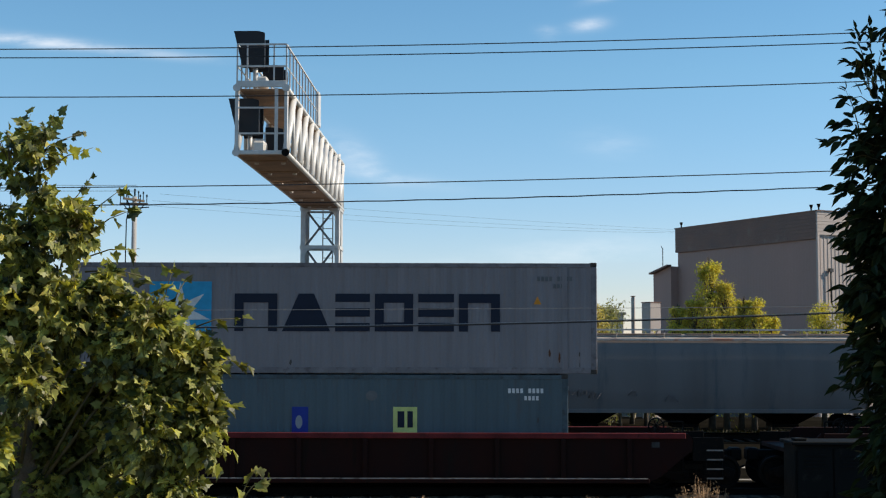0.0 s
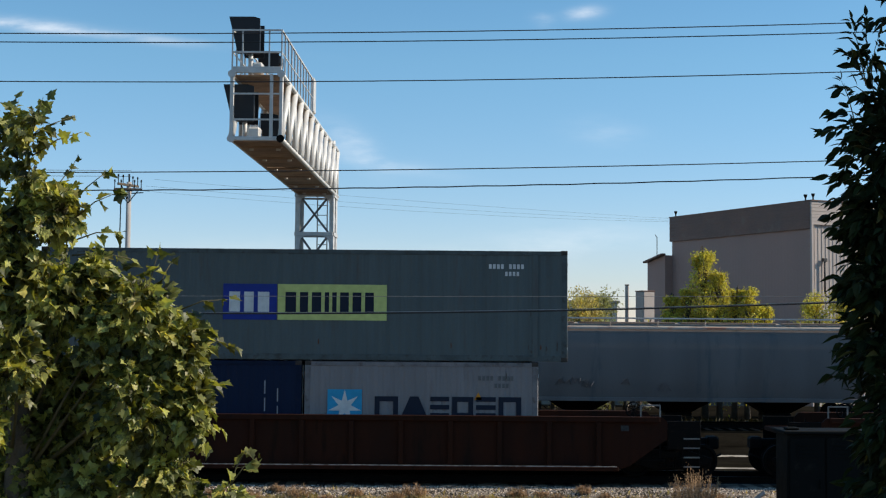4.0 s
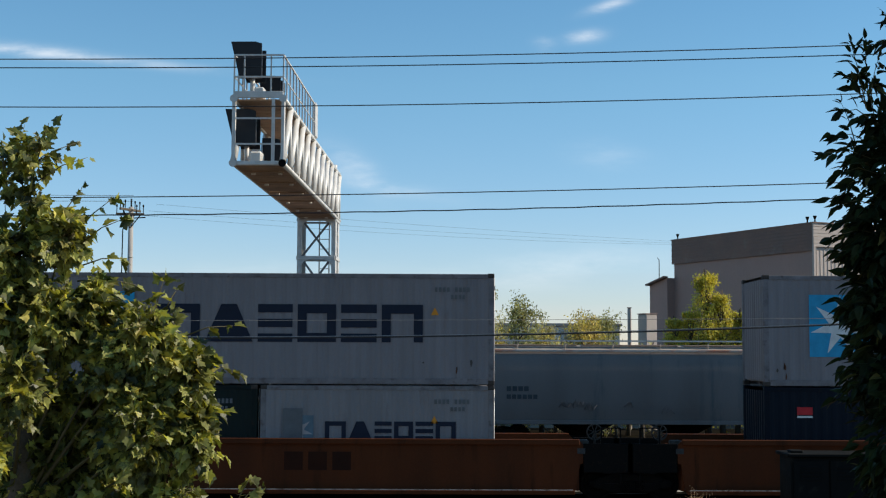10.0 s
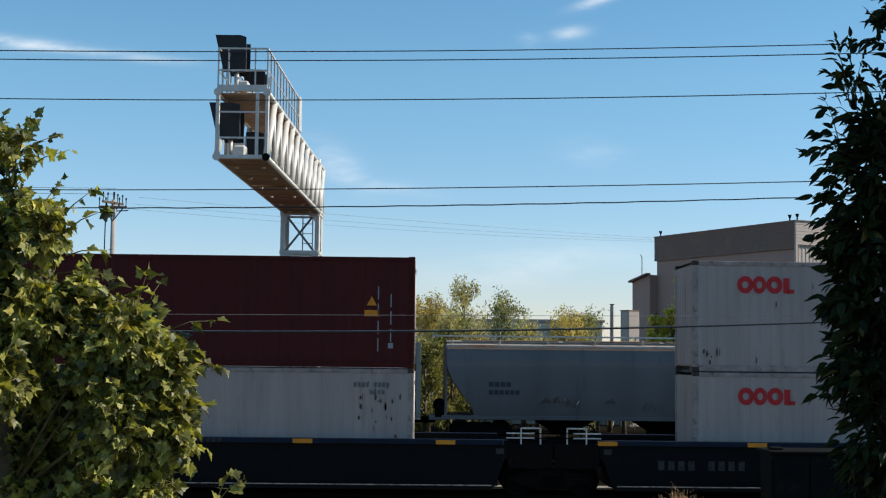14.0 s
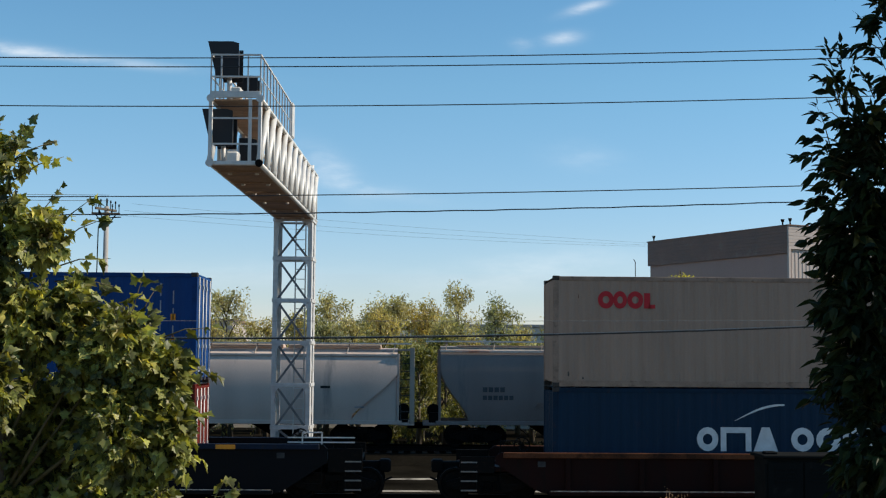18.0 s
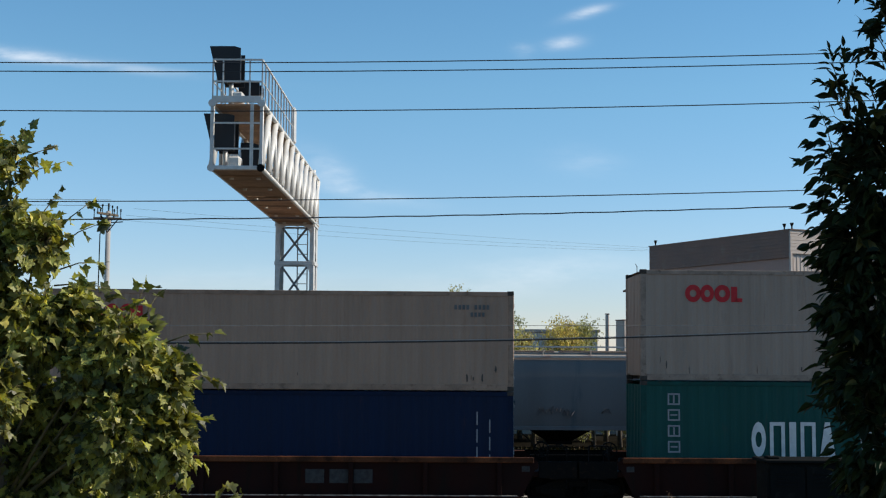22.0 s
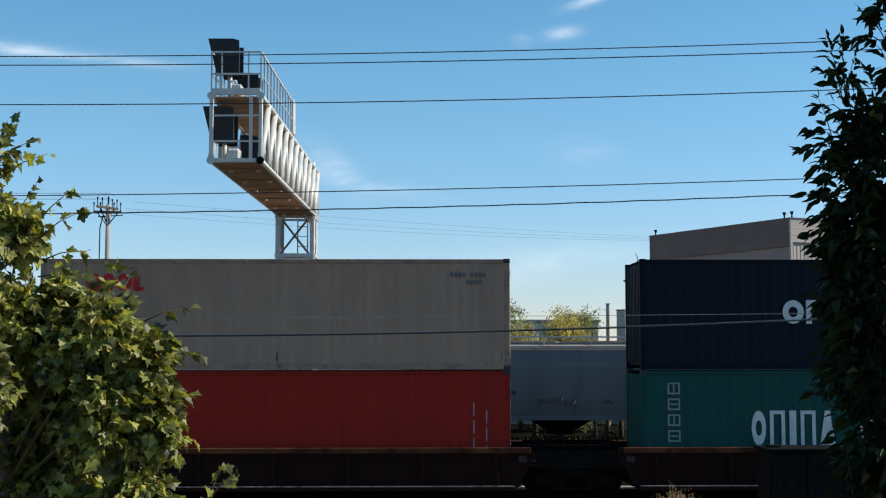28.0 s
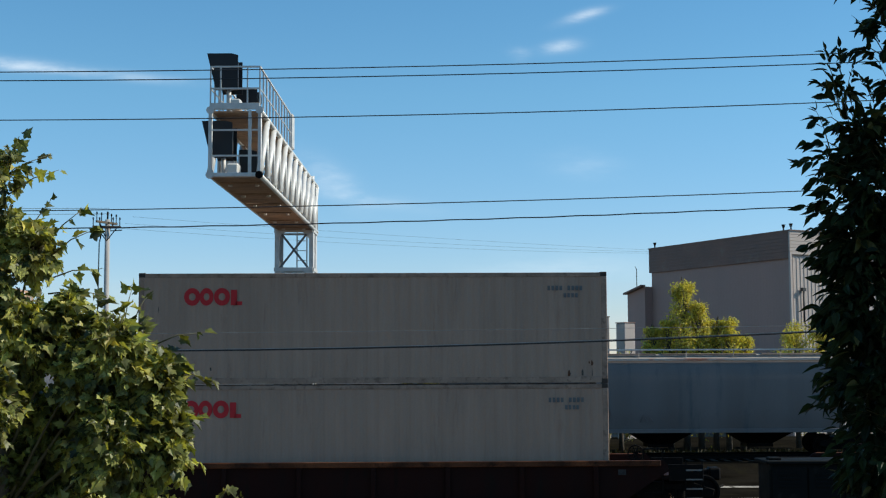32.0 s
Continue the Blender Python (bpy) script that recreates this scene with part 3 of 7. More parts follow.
def block_row(th, colour, x0, z0, height, widths, gap, y, kinds=""):
    """A row of plain shapes in a company's colour, in place of its lettering: b bar, t trapezium, o ring, v arch, h three bars, f frame."""
    x = x0
    for i, w in enumerate(widths):
        k = kinds[i] if i < len(kinds) else "b"
        if w > 0:
            bm = B()
            if k == "t":
                prism(bm, [(x, z0), (x + w, z0), (x + w * 0.66, z0 + height), (x + w * 0.34, z0 + height)], y - 0.006, y)
            elif k == "o":
                n = 16
                for j in range(n):
                    a, b = 2 * math.pi * j / n, 2 * math.pi * (j + 1) / n
                    o = lambda t, r: (x + w / 2 + w / 2 * r * math.cos(t), z0 + height / 2 + height / 2 * r * math.sin(t))
                    prism(bm, [o(a, 0.45), o(a, 1.0), o(b, 1.0), o(b, 0.45)], y - 0.006, y)
            elif k in "vhf":
                # v: two uprights under a beam; h: three bars; f: a hollow frame
                e = min(w, height) * 0.24
                bars = {"v": ((0, e, 0, height), (w - e, w, 0, height), (e, w - e, height - e, height)),
                        "h": tuple((0, w, a, a + e) for a in (0, (height - e) / 2, height - e)),
                        "f": ((0, e, 0, height), (w - e, w, 0, height), (e, w - e, 0, e), (e, w - e, height - e, height))}[k]
                for xa, xb, za, zb in bars:
                    prism(bm, [(x + xa, z0 + za), (x + xb, z0 + za), (x + xb, z0 + zb), (x + xa, z0 + zb)], y - 0.006, y)
            else:
                s = w * 0.06
                prism(bm, [(x + s, z0), (x + w - s, z0), (x + w - s, z0 + height), (x + s, z0 + height)], y - 0.006, y)
            part("lettering_block", bm, MARK[colour], th)
        x += abs(w) + gap


MARK_Y = -W / 2 + 0.009


def mark(th, colour, shape, cx, cz, w, h, y=None, name="marking"):
    part(name, flat_mark(shape, cx, cz, w, h, MARK_Y if y is None else y), MARK[colour], th)


def small_print(th, length, height, colour="pale"):
    """Rows of illegible code numbers and data by the door end, as plain bars."""
    x = length - 1.0
    colour = "faint" if colour == "pale" else colour
    for i in range(9):
        if i != 4:
            mark(th, colour, "bar", x - 0.52 + 0.105 * i, height - 0.42, 0.07, 0.12, name="code_bar")
    for i in range(4):
        mark(th, colour, "bar", x - 0.10 + 0.10 * i, height - 0.61, 0.065, 0.11, name="code_bar")


def column_print(th, length, colour="pale", z0=0.55):
    for dx, n in ((-0.95, 4), (-0.62, 3)):
        for i in range(n):
            mark(th, colour, "bar", length + dx, z0 + 0.45 * i + (0.25 if dx > -0.7 else 0.0), 0.03, 0.34, name="code_bar")
    mark(th, colour, "bar", length - 0.62, z0 - 0.02, 0.13, 0.14, name="code_bar")


def livery_star(th, L, H, missing=(), scale=1.0, x0=1.2, faded=False):
    """Sky-blue square with a white seven-pointed star, then dark blocks."""
    z = H * 0.545
    s = 1.62 * scale
    if L > 13:
        x0 += 0.86
    mark(th, "worn_sky" if faded else "sky", "bar", x0 + s / 2, z, s, s, name="logo_square")
    mark(th, "dusty" if faded else "white", "star", x0 + s / 2, z, s * 0.98, s * 0.98, MARK_Y - 0.007, name="logo_star")
    if faded:
        mark(th, "faint", "bar", x0 + s * 0.32, z + 0.10, s * 0.64, s * 1.2, MARK_Y - 0.012, name="repair_patch")
    widths = [1.11, 1.25, 0.90, 1.00, 0.93, 1.07]
    widths = [(-w if i in missing else w) * scale for i, w in enumerate(widths)]
    block_row(th, "navy", x0 + s + 0.60 * scale, z - 0.48 * scale, 0.98 * scale, widths, 0.13 * scale, MARK_Y, "vthfhv")
    mark(th, "orange", "tri", L - 1.55, H * 0.66, 0.2, 0.2)
    small_print(th, L, H, "grey")


def livery_flower(th, L, H, x0=1.18):
    """A short row of red rounded blocks."""
    z = H - 0.62
    for i, w in enumerate((0.42, 0.36, 0.42)):
        cx = x0 + (0.21, 0.58, 0.98)[i]
        mark(th, "red", "thick_ring", cx, z, w, 0.46)
    mark(th, "red", "bar", x0 + 1.29, z - 0.02, 0.16, 0.40)
    mark(th, "red", "bar", x0 + 1.42, z - 0.17, 0.16, 0.10)
    small_print(th, L, H, "grey")


def livery_swoosh(th, L, H, double=False, x0=None, z0=None, scale=1.0):
    x0 = (3.75 if L > 8 else 1.0) if x0 is None else x0
    z = (0.97 if z0 is None else z0)
    h = 0.62 * scale
    w = [0.56, 0.80, 0.64, -0.22, 0.60, 0.64, 0.78]
    block_row(th, "white", x0, z, h, [a * scale for a in w], 0.06 * scale, MARK_Y, "ovtboov")
    mark(th, "white", "swoosh", x0 + 1.65 * scale, z + h + 0.36 * scale, 1.30 * scale, 0.40 * scale)
    if double:
        mark(th, "orange", "bar", L - 0.46, 0.74, 0.26, 0.34, name="label_plate")
        mark(th, "white", "swoosh", x0 + 2.95 * scale, z - 0.38 * scale, 1.25 * scale, 0.34 * scale)
    column_print(th, L, "pale")


def livery_blocks_tall(th, L, H, signs=True):
    """Two words of tall white blocks and a column of four squares."""
    z = 0.95
    w = [0.46, 0.48, 0.20, 0.48, 0.50, -0.45, 0.46, 0.48, 0.20, 0.46, 0.46, 0.20, 0.48, 0.46]
    block_row(th, "white", 2.88, z, 0.90, [a * 0.82 if a > 0.3 else a for a in w], 0.105, MARK_Y, "ovbvtbovbffbvo")
    if signs:
        for i in range(4):
            zz = H - 0.47 - 0.41 * i
            for dx, dz, w, h in ((0, 0.13, 0.32, 0.04), (0, -0.13, 0.32, 0.04), (-0.14, 0, 0.04, 0.22), (0.14, 0, 0.04, 0.22), (0, 0, 0.04 if i % 2 == 0 else 0.18, 0.20 if i % 2 == 0 else 0.04)):
                mark(th, "pale", "bar", 0.86 + dx, zz + dz, w, h, name="sign_stroke")
    small_print(th, L, H, "pale")


def livery_column(th, L, H, n=6, colour="white", x=0.62, z1=None):
    """A column of small pale blocks, one under another, by the left post."""
    z = (H - 0.35 if z1 is None else z1)
    if n == 3:
        for shape, dz, w, h in (("bar", 0.0, 0.15, 0.36), ("thick_ring", 0.37, 0.30, 0.30), ("bar", 0.73, 0.26, 0.28)):
            mark(th, colour, shape, x + 0.10, z - 0.12 - dz, w, h, name="lettering_block")
    else:
        for i in range(n):
            mark(th, "dusty", "thick_ring" if i == 4 else "bar", x + 0.22, z - 0.12 - 0.27 * i, (0.32, 0.28, 0.13, 0.32, 0.28, 0.28)[i], 0.21, name="lettering_block")
    column_print(th, L, "pale", 0.6)


def livery_two_panels(th, x0, z, s, a, b):
    mark(th, a, "bar", x0 + 0.75 * s, z, 1.5 * s, 1.0 * s, name="logo_panel")
    mark(th, b, "bar", x0 + 3.05 * s, z, 3.05 * s, 1.0 * s, name="logo_panel")
    block_row(th, "white", x0 + 0.15 * s, z - 0.28 * s, 0.56 * s, [0.34 * s, 0.30 * s, 0.36 * s], 0.08 * s, MARK_Y - 0.007)
    block_row(th, "navy" if b == "yellow" else "grey", x0 + 1.72 * s, z - 0.28 * s, 0.56 * s, [0.34 * s, 0.26 * s, 0.30 * s, 0.14 * s, 0.14 * s, 0.28 * s, 0.28 * s, 0.28 * s], 0.07 * s, MARK_Y - 0.007)


def livery_short(th, L, H, colour="white", x0=0.62, n=3):
    block_row(th, colour, x0, H - 0.92, 0.44, [0.34, 0.34, 0.14][:n], 0.08, MARK_Y, "otb")
    column_print(th, L, "pale")


def livery_tiny(th, L, H):
    mark(th, "red", "bar", 1.35, H - 0.62, 0.36, 0.16)
    block_row(th, "white", 1.56, H - 0.71, 0.22, [0.15] * 5, 0.03, MARK_Y, "ooooo")
    column_print(th, L, "pale", 0.75)


def livery_panel(th, L, H):
    mark(th, "red", "bar", 1.05, H - 0.62, 0.40, 0.20)
    mark(th, "white", "bar", 1.05, H - 0.77, 0.40, 0.05)
    block_row(th, "pale", 4.0, H - 0.65, 0.14, [0.10] * 9, 0.07, MARK_Y)
    mark(th, "pale", "bar", 4.45, H - 0.98, 0.42, 0.12)


def livery_globe(th, L, H):
    mark(th, "pale", "globe", 2.95, 1.32, 1.75, 0.85)
    for x, z, w, h in ((2.72, 1.42, 0.42, 0.20), (2.95, 1.25, 0.30, 0.22), (3.25, 1.52, 0.50, 0.16), (3.45, 1.30, 0.34, 0.26), (3.08, 1.62, 0.26, 0.10), (3.66, 1.20, 0.20, 0.20)):
        mark(th, "navy", "lens", x, z, w, h, MARK_Y - 0.004)
    block_row(th, "white", 1.95, 0.98, 0.36, [0.34, 0.42, 0.3, -0.1, 0.34, 0.36, 0.42], 0.05, MARK_Y - 0.007)
    small_print(th, L, H, "pale")


def livery_rings(th, L, H):
    z = H * 0.52
    for i, w in enumerate((1.75, 1.05)):
        mark(th, "white", "ring", 6.1, z, w, 1.32, MARK_Y - 0.004 * i)
    mark(th, "blue", "bar", 6.1, z, 2.1, 0.62, MARK_Y - 0.007, name="logo_panel")
    mark(th, "orange", "bar", L - 0.62, H * 0.60, 0.13, 0.17)
    mark(th, "orange", "tri", L - 0.62, H * 0.42, 0.17, 0.17)
    block_row(th, "white", 5.1, z - 0.02, 0.32, [0.36] * 5, 0.05, MARK_Y - 0.010, "oobob")
    block_row(th, "white", 5.1, z - 0.27, 0.17, [0.2] * 8, 0.06, MARK_Y - 0.010)
    for i in range(7):
        mark(th, "white", "bar", 0.6, H - 0.75 - 0.24 * i, 0.17, 0.15, name="sign_stroke")
    column_print(th, L, "pale", 1.1)


def livery_dots(th, L, H):
    for j, n in ((0, 4), (1, 3)):
        for i in range(n):
            mark(th, "white", "star", 2.75 + 0.34 * i + 0.17 * j, 1.62 - 0.30 * j, 0.30, 0.30)
    block_row(th, "pale", 0.6, H - 0.55, 0.16, [0.13] * 7, 0.03, MARK_Y)
    small_print(th, L, H, "pale")


def livery_wing(th, L, H):
    mark(th, "red", "wing", 6.08, H - 0.62, 2.9, 0.36)
    block_row(th, "white", 4.67, H - 1.90, 0.82, [0.86, 0.70, 0.55], 0.14, MARK_Y, "tfb")
    column_print(th, L, "pale")


def livery_plain(th, L, H):
    column_print(th, L, "pale")


def livery_warned(th, L, H):
    """Code columns, a yellow warning triangle over a panel, a yellow plate by the other post."""
    column_print(th, L, "dusty")
    mark(th, "yellow", "tri", L - 1.25, 1.42, 0.20, 0.20)
    mark(th, "yellow", "bar", L - 1.25, 1.18, 0.40, 0.20, name="label_plate")
    mark(th, "orange", "bar", 0.42, 0.68, 0.22, 0.24, name="label_plate")


def stains(th, L, H, seed, n, colours=("scuff",), area=None):
    """Scuffs and runs of dirt: small uneven patches, most of them low on the side or by the posts."""
    rng = random.Random(seed)
    for k in range(n):
        x = rng.choice((rng.uniform(0.25, L - 0.25), rng.gauss(L - 0.8, 0.35), rng.gauss(0.5, 0.2)))
        x = min(max(x, 0.22), L - 0.22)
        z = rng.uniform(0.22, 0.6) if rng.random() < 0.9 else rng.uniform(0.6, H - 0.3)
        if area:
            x, z = rng.uniform(*area[:2]), rng.uniform(*area[2:])
        w, h = rng.uniform(0.008, 0.04) if z < 0.6 or area else rng.uniform(0.006, 0.018), rng.uniform(0.05, 0.26)
        rim = [(x + w * rng.uniform(0.5, 1.1) * math.cos(a), min(max(z + h * rng.uniform(0.5, 1.1) * math.sin(a) * 0.6, 0.18), H - 0.14)) for a in (2 * math.pi * j / 7 for j in range(7))]
        part("stain", prism(B(), rim, MARK_Y - 0.003, MARK_Y), MARK[rng.choice(colours)], th)


def livery_faded(th, L, H):
    """A dark square with a pale curl, a pale panel, code numbers."""
    mark(th, "blue", "bar", 5.25, 1.42, 0.42, 0.66, name="logo_panel")
    mark(th, "pale", "lens", 5.22, 1.36, 0.18, 0.34, MARK_Y - 0.007)
    mark(th, "yellow", "bar", 7.97, 1.42, 0.62, 0.66, name="logo_panel")
    block_row(th, "navy", 7.76, 1.22, 0.42, [0.2, 0.16], 0.06, MARK_Y - 0.007)
    small_print(th, L, H, "white")
    mark(th, "grey", "lens", 7.1, 2.04, 0.3, 0.26)


def container(label, length, height, colour, dark_posts=False):
    """One shipping container: x from 0 to its length, its near side at -y."""
    th = thing("shipping_container", label, "container", "containers on the train")
    p = container_parts(length, height)
    m, h = PAINT[colour], W / 2
    for k in ("near_side_panel", "far_side_panel", "roof_panel", "near_top_rail", "far_top_rail", "near_bottom_rail", "far_bottom_rail", "front_panel", "door_header", "floor_frame"):
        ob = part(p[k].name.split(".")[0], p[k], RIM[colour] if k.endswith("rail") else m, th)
        if k == "door_header":
            ob.matrix_basis = pose(length - 0.06, 0, 0)
    for x in (0.077, length - 0.077):
        for y in (-h + 0.072, h - 0.072):
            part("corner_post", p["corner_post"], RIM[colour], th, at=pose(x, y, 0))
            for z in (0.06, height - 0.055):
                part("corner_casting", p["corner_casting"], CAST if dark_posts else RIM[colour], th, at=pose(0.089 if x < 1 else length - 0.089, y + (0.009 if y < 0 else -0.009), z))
    if length > 12.5:      # the inner lifting posts of a long container
        for x in ((length - 12.19) / 2 + 0.08, length - (length - 12.19) / 2 - 0.08):
            part("corner_post", p["corner_post"], m, th, at=pose(x, -h + 0.070, 0))
    for s in (1, -1):
        door = part("door", p["door"], m, th, at=pose(length - 0.07, 0, 0) @ Matrix.Diagonal((1, s, 1, 1)))
        for y in (-0.92, -0.28):
            part("locking_bar", p["locking_bar"], GALV, door, "galvanised locking bar", at=pose(0, y, 0))
    return th

# ---------------------------------------------------------------- well cars
RUNG = material("dull_rung_steel", (0.22, 0.20, 0.18), 0.5, 0.3, 0.2, 6, 60, 0.1)
MOVING = []      # (thing, x at the start, y, z)
WHEELS = []      # (wheelset, x of its centre at the start, centre in the car's space)
RADIUS = 0.42


def wheelset_meshes():
    bm = B()
    tube(bm, [(0, -0.98, 0), (0, 0.98, 0)], 0.075, 10)
    axle = mesh_of("axle", bm, STEEL_DARK)
    bm = B()
    ring = [(0.10, -0.09), (0.16, -0.03), (0.33, -0.02), (0.36, -0.07), (RADIUS, -0.07), (RADIUS, 0.05), (RADIUS + 0.025, 0.06), (RADIUS + 0.025, 0.08), (0.36, 0.08), (0.33, 0.02), (0.16, 0.03), (0.10, 0.09)]
    n = 28
    sheet(bm, [[(r * math.cos(2 * math.pi * i / n), y, r * math.sin(2 * math.pi * i / n)) for r, y in ring] for i in range(n + 1)])
    bmesh.ops.remove_doubles(bm, verts=bm.verts, dist=1e-5)
    wheel = mesh_of("wheel", bm, STEEL_DARK)
    bm = B()
    tube(bm, [(0, -1.13, 0), (0, -0.99, 0)], 0.11, 12)
    for k in range(3):
        a = 2 * math.pi * k / 3
        tube(bm, [(0.06 * math.cos(a), -1.15, 0.06 * math.sin(a)), (0.06 * math.cos(a), -1.13, 0.06 * math.sin(a))], 0.018, 6)
    cap = mesh_of("bearing_cap", bm, STEEL_DARK)
    return axle, wheel, cap


AXLE, WHEEL, CAP = wheelset_meshes()


def truck_meshes():
    bm = B()
    h = 0.06
    prism(bm, [(-1.05, 0.33), (-0.78, 0.33), (-0.62, 0.26), (-0.42, 0.20), (0.42, 0.20), (0.62, 0.26), (0.78, 0.33), (1.05, 0.33), (1.10, 0.50), (0.80, 0.58), (0.45, 0.72), (-0.45, 0.72), (-0.80, 0.58), (-1.10, 0.50)], -h, h)
    bmesh.ops.bevel(bm, geom=list(bm.edges), offset=0.02, segments=1, affect="EDGES")
    frame_mesh = mesh_of("side_frame", bm, STEEL_DARK)
    bm = B()
    for dx in (-0.22, 0.0, 0.22):
        n = 5 * 8
        tube(bm, [(dx + 0.085 * math.cos(2 * math.pi * i / 8), 0.085 * math.sin(2 * math.pi * i / 8), 0.24 + 0.26 * i / n) for i in range(n + 1)], 0.016, 5)
    spring = mesh_of("spring", bm, STEEL_DARK)
    bolster = mesh_of("bolster", bbox(B(), -0.24, 0.24, -1.12, 1.12, 0.50, 0.68, 0.02), STEEL_DARK)
    return frame_mesh, spring, bolster


SIDE_FRAME, SPRING, BOLSTER = truck_meshes()


def add_truck(car, x, start):
    """A two-axle truck under a car, centred at x in the car's space."""
    tr = part("truck", BOLSTER, None, car, "black two-axle freight truck", at=pose(x, 0, 0))
    for y in (-1.0, 1.0):
        part("side_frame", SIDE_FRAME, None, tr, at=pose(0, y, 0))
        part("spring", SPRING, None, tr, at=pose(0, y * 1.08, 0))
    for dx in (-0.86, 0.86):
        ws = part("wheelset", AXLE, None, car, "steel axle with two wheels", at=pose(x + dx, 0, RADIUS))
        for y, s in ((-0.78, 1), (0.78, -1)):
            part("wheel", WHEEL, None, ws, at=pose(0, y, 0, 0, 0, 0 if s > 0 else 180))
        for s in (1, -1):
            part("bearing_cap", CAP, None, ws, at=pose(0, 0, 0, 0, 0, 0 if s > 0 else 180))
        WHEELS.append((ws, start + x + dx, (x + dx, 0, RADIUS)))


def side_outline(half, top, low, left, right):
    """The tall side plate of a well: full depth along the well, rising over the trucks."""
    def end(sgn, slope):
        tip = half + slope + 0.08
        return [(sgn * x, z) for x, z in ((half, low), (half + slope * 0.25, low + 0.10), (half + slope, 0.95), (tip, 0.98), (tip, top - 0.12), (tip - 0.12, top))]
    return end(1, right) + end(-1, left)[::-1]


def well_car(start, label, paint_key, half, pitch, top, trucks, ribs=0, couplers=(), chord=None, reflect=False, low=0.21, text=0, title=None, slope=(0.42, 0.42)):
    """A well car whose well centre is at x = start at the beginning; half: half its well, pitch: from this centre to the truck's."""
    car = thing("well_car", label, "railcar", "cars of the train")
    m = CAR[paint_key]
    end_mat = STEEL_DARK if paint_key == "orange" else m
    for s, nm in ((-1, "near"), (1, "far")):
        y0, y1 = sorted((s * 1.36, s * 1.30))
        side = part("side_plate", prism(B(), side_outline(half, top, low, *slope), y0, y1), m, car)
        yo = sorted((s * 1.36, s * 1.46))
        part("top_chord", bbox(B(), -half - slope[0] * 0.9, half + slope[1] * 0.9, yo[0], yo[1], top - 0.13, top + 0.012, 0.012), chord if chord else m, side)
        lip = sorted((s * 1.36, s * 1.52))
        part("bottom_chord", bbox(B(), -half, half, lip[0], lip[1], low - 0.02, low + 0.085, 0.012), m, side)
        # added strip that paints the sunlit ground line onto the car
        part("sunlit_strip", box(B(), -half + 0.05, half - 0.05, min(s * 1.465, s * 1.51), max(s * 1.465, s * 1.51), low + 0.085, low + 0.105), SUNLIT_EDGE, side, "pale strip on the bottom chord for sunlit ground behind")
        if s < 0:
            for i in range(ribs):
                x = -half + 0.5 + (2 * half - 1.0) * i / max(ribs - 1, 1)
                part("rib", bbox(B(), x - 0.06, x + 0.06, yo[0] + 0.015, yo[1], low + 0.09, top - 0.13, 0.01), m, side)
            if reflect:
                for x in (-half - 0.2, -half * 0.55, -half * 0.1, half * 0.4, half * 0.85):
                    part("reflector", box(B(), x - 0.25, x + 0.25, -1.468, -1.46, top - 0.125, top - 0.015), MARK["orange"], side, "orange reflector strip")
                for k in range(12):
                    x = -half * 0.05 + k * 0.14
                    part("code_bar", box(B(), x - 0.045, x + 0.045, -1.466, -1.46, top - 0.12, top - 0.0), CODE, side)
            if title is not None:      # large worn dark characters, as plain blocks
                for k in (-1, 0, 1):
                    x = title + 0.62 * k
                    z = 1.14 if paint_key == "orange" else 0.84
                    low_edge = z - (0.36 if paint_key == "orange" else 0.24)
                    part("worn_character", box(B(), x - 0.24, x + 0.24, -1.366, -1.361, low_edge, z + 0.11), CAR["brown"] if paint_key == "orange" else CODE, side)
            if text:
                for k in range(9):
                    if k == 4:
                        continue
                    x = -half + text + (0.31 if paint_key == "orange" else 0.26) * k
                    z = 0.96 if paint_key == "orange" else 0.72
                    part("code_bar", box(B(), x - 0.08, x + 0.08, -1.370, -1.364, z, z + 0.24), CODE_PALE if paint_key == "orange" else CODE, side)
                if paint_key == "orange":
                    part("code_panel", box(B(), -half + text - 0.16, -half + text + 2.64, -1.3635, -1.36, 0.90, 1.26), CAR["dark_red"], side, "dark repainted panel")
        for e in (-1, 1):
            # the black end plate over the truck
            x0, x1 = sorted((e * (half + slope[0 if e < 0 else 1] + 0.09), e * (pitch + (0.75 if e in couplers else 0.02))))
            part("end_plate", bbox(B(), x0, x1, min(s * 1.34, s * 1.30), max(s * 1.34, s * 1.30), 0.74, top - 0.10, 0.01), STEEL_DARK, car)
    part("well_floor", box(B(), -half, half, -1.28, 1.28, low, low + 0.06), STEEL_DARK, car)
    for i in range(5):
        x = -half + 1.0 + (2 * half - 2.0) * i / 4
        part("cross_member", bbox(B(), x - 0.1, x + 0.1, -1.28, 1.28, low + 0.06, BASE - 0.002, 0.01), STEEL_DARK, car)
    for s in (-1, 1):
        x0, x1 = sorted((s * (half + 0.05), s * (half + 0.13)))
        part("bulkhead", box(B(), x0, x1, -1.295, 1.295, low + 0.06, top - 0.25), m, car)
        x0, x1 = sorted((s * (half + 0.14), s * (pitch - 0.25)))
        bm = bbox(B(), x0, x1, -1.29, 1.29, top - 0.50, top - 0.36, 0.015)
        bbox(bm, x0, x1, -0.35, 0.35, 0.72, top - 0.50, 0.02)
        part("end_platform", bm, end_mat, car)
        # dark box added to hide the lit ground under the platform
        x0, x1 = sorted((s * (half + 0.5), s * (pitch + 0.25)))
        part("dark_gap_box", bbox(B(), x0, x1, -0.62, 0.62, 0.14, 0.48, 0.02), STEEL_DARK, car)
        xe = s * (pitch - 0.3)
        bm = B()
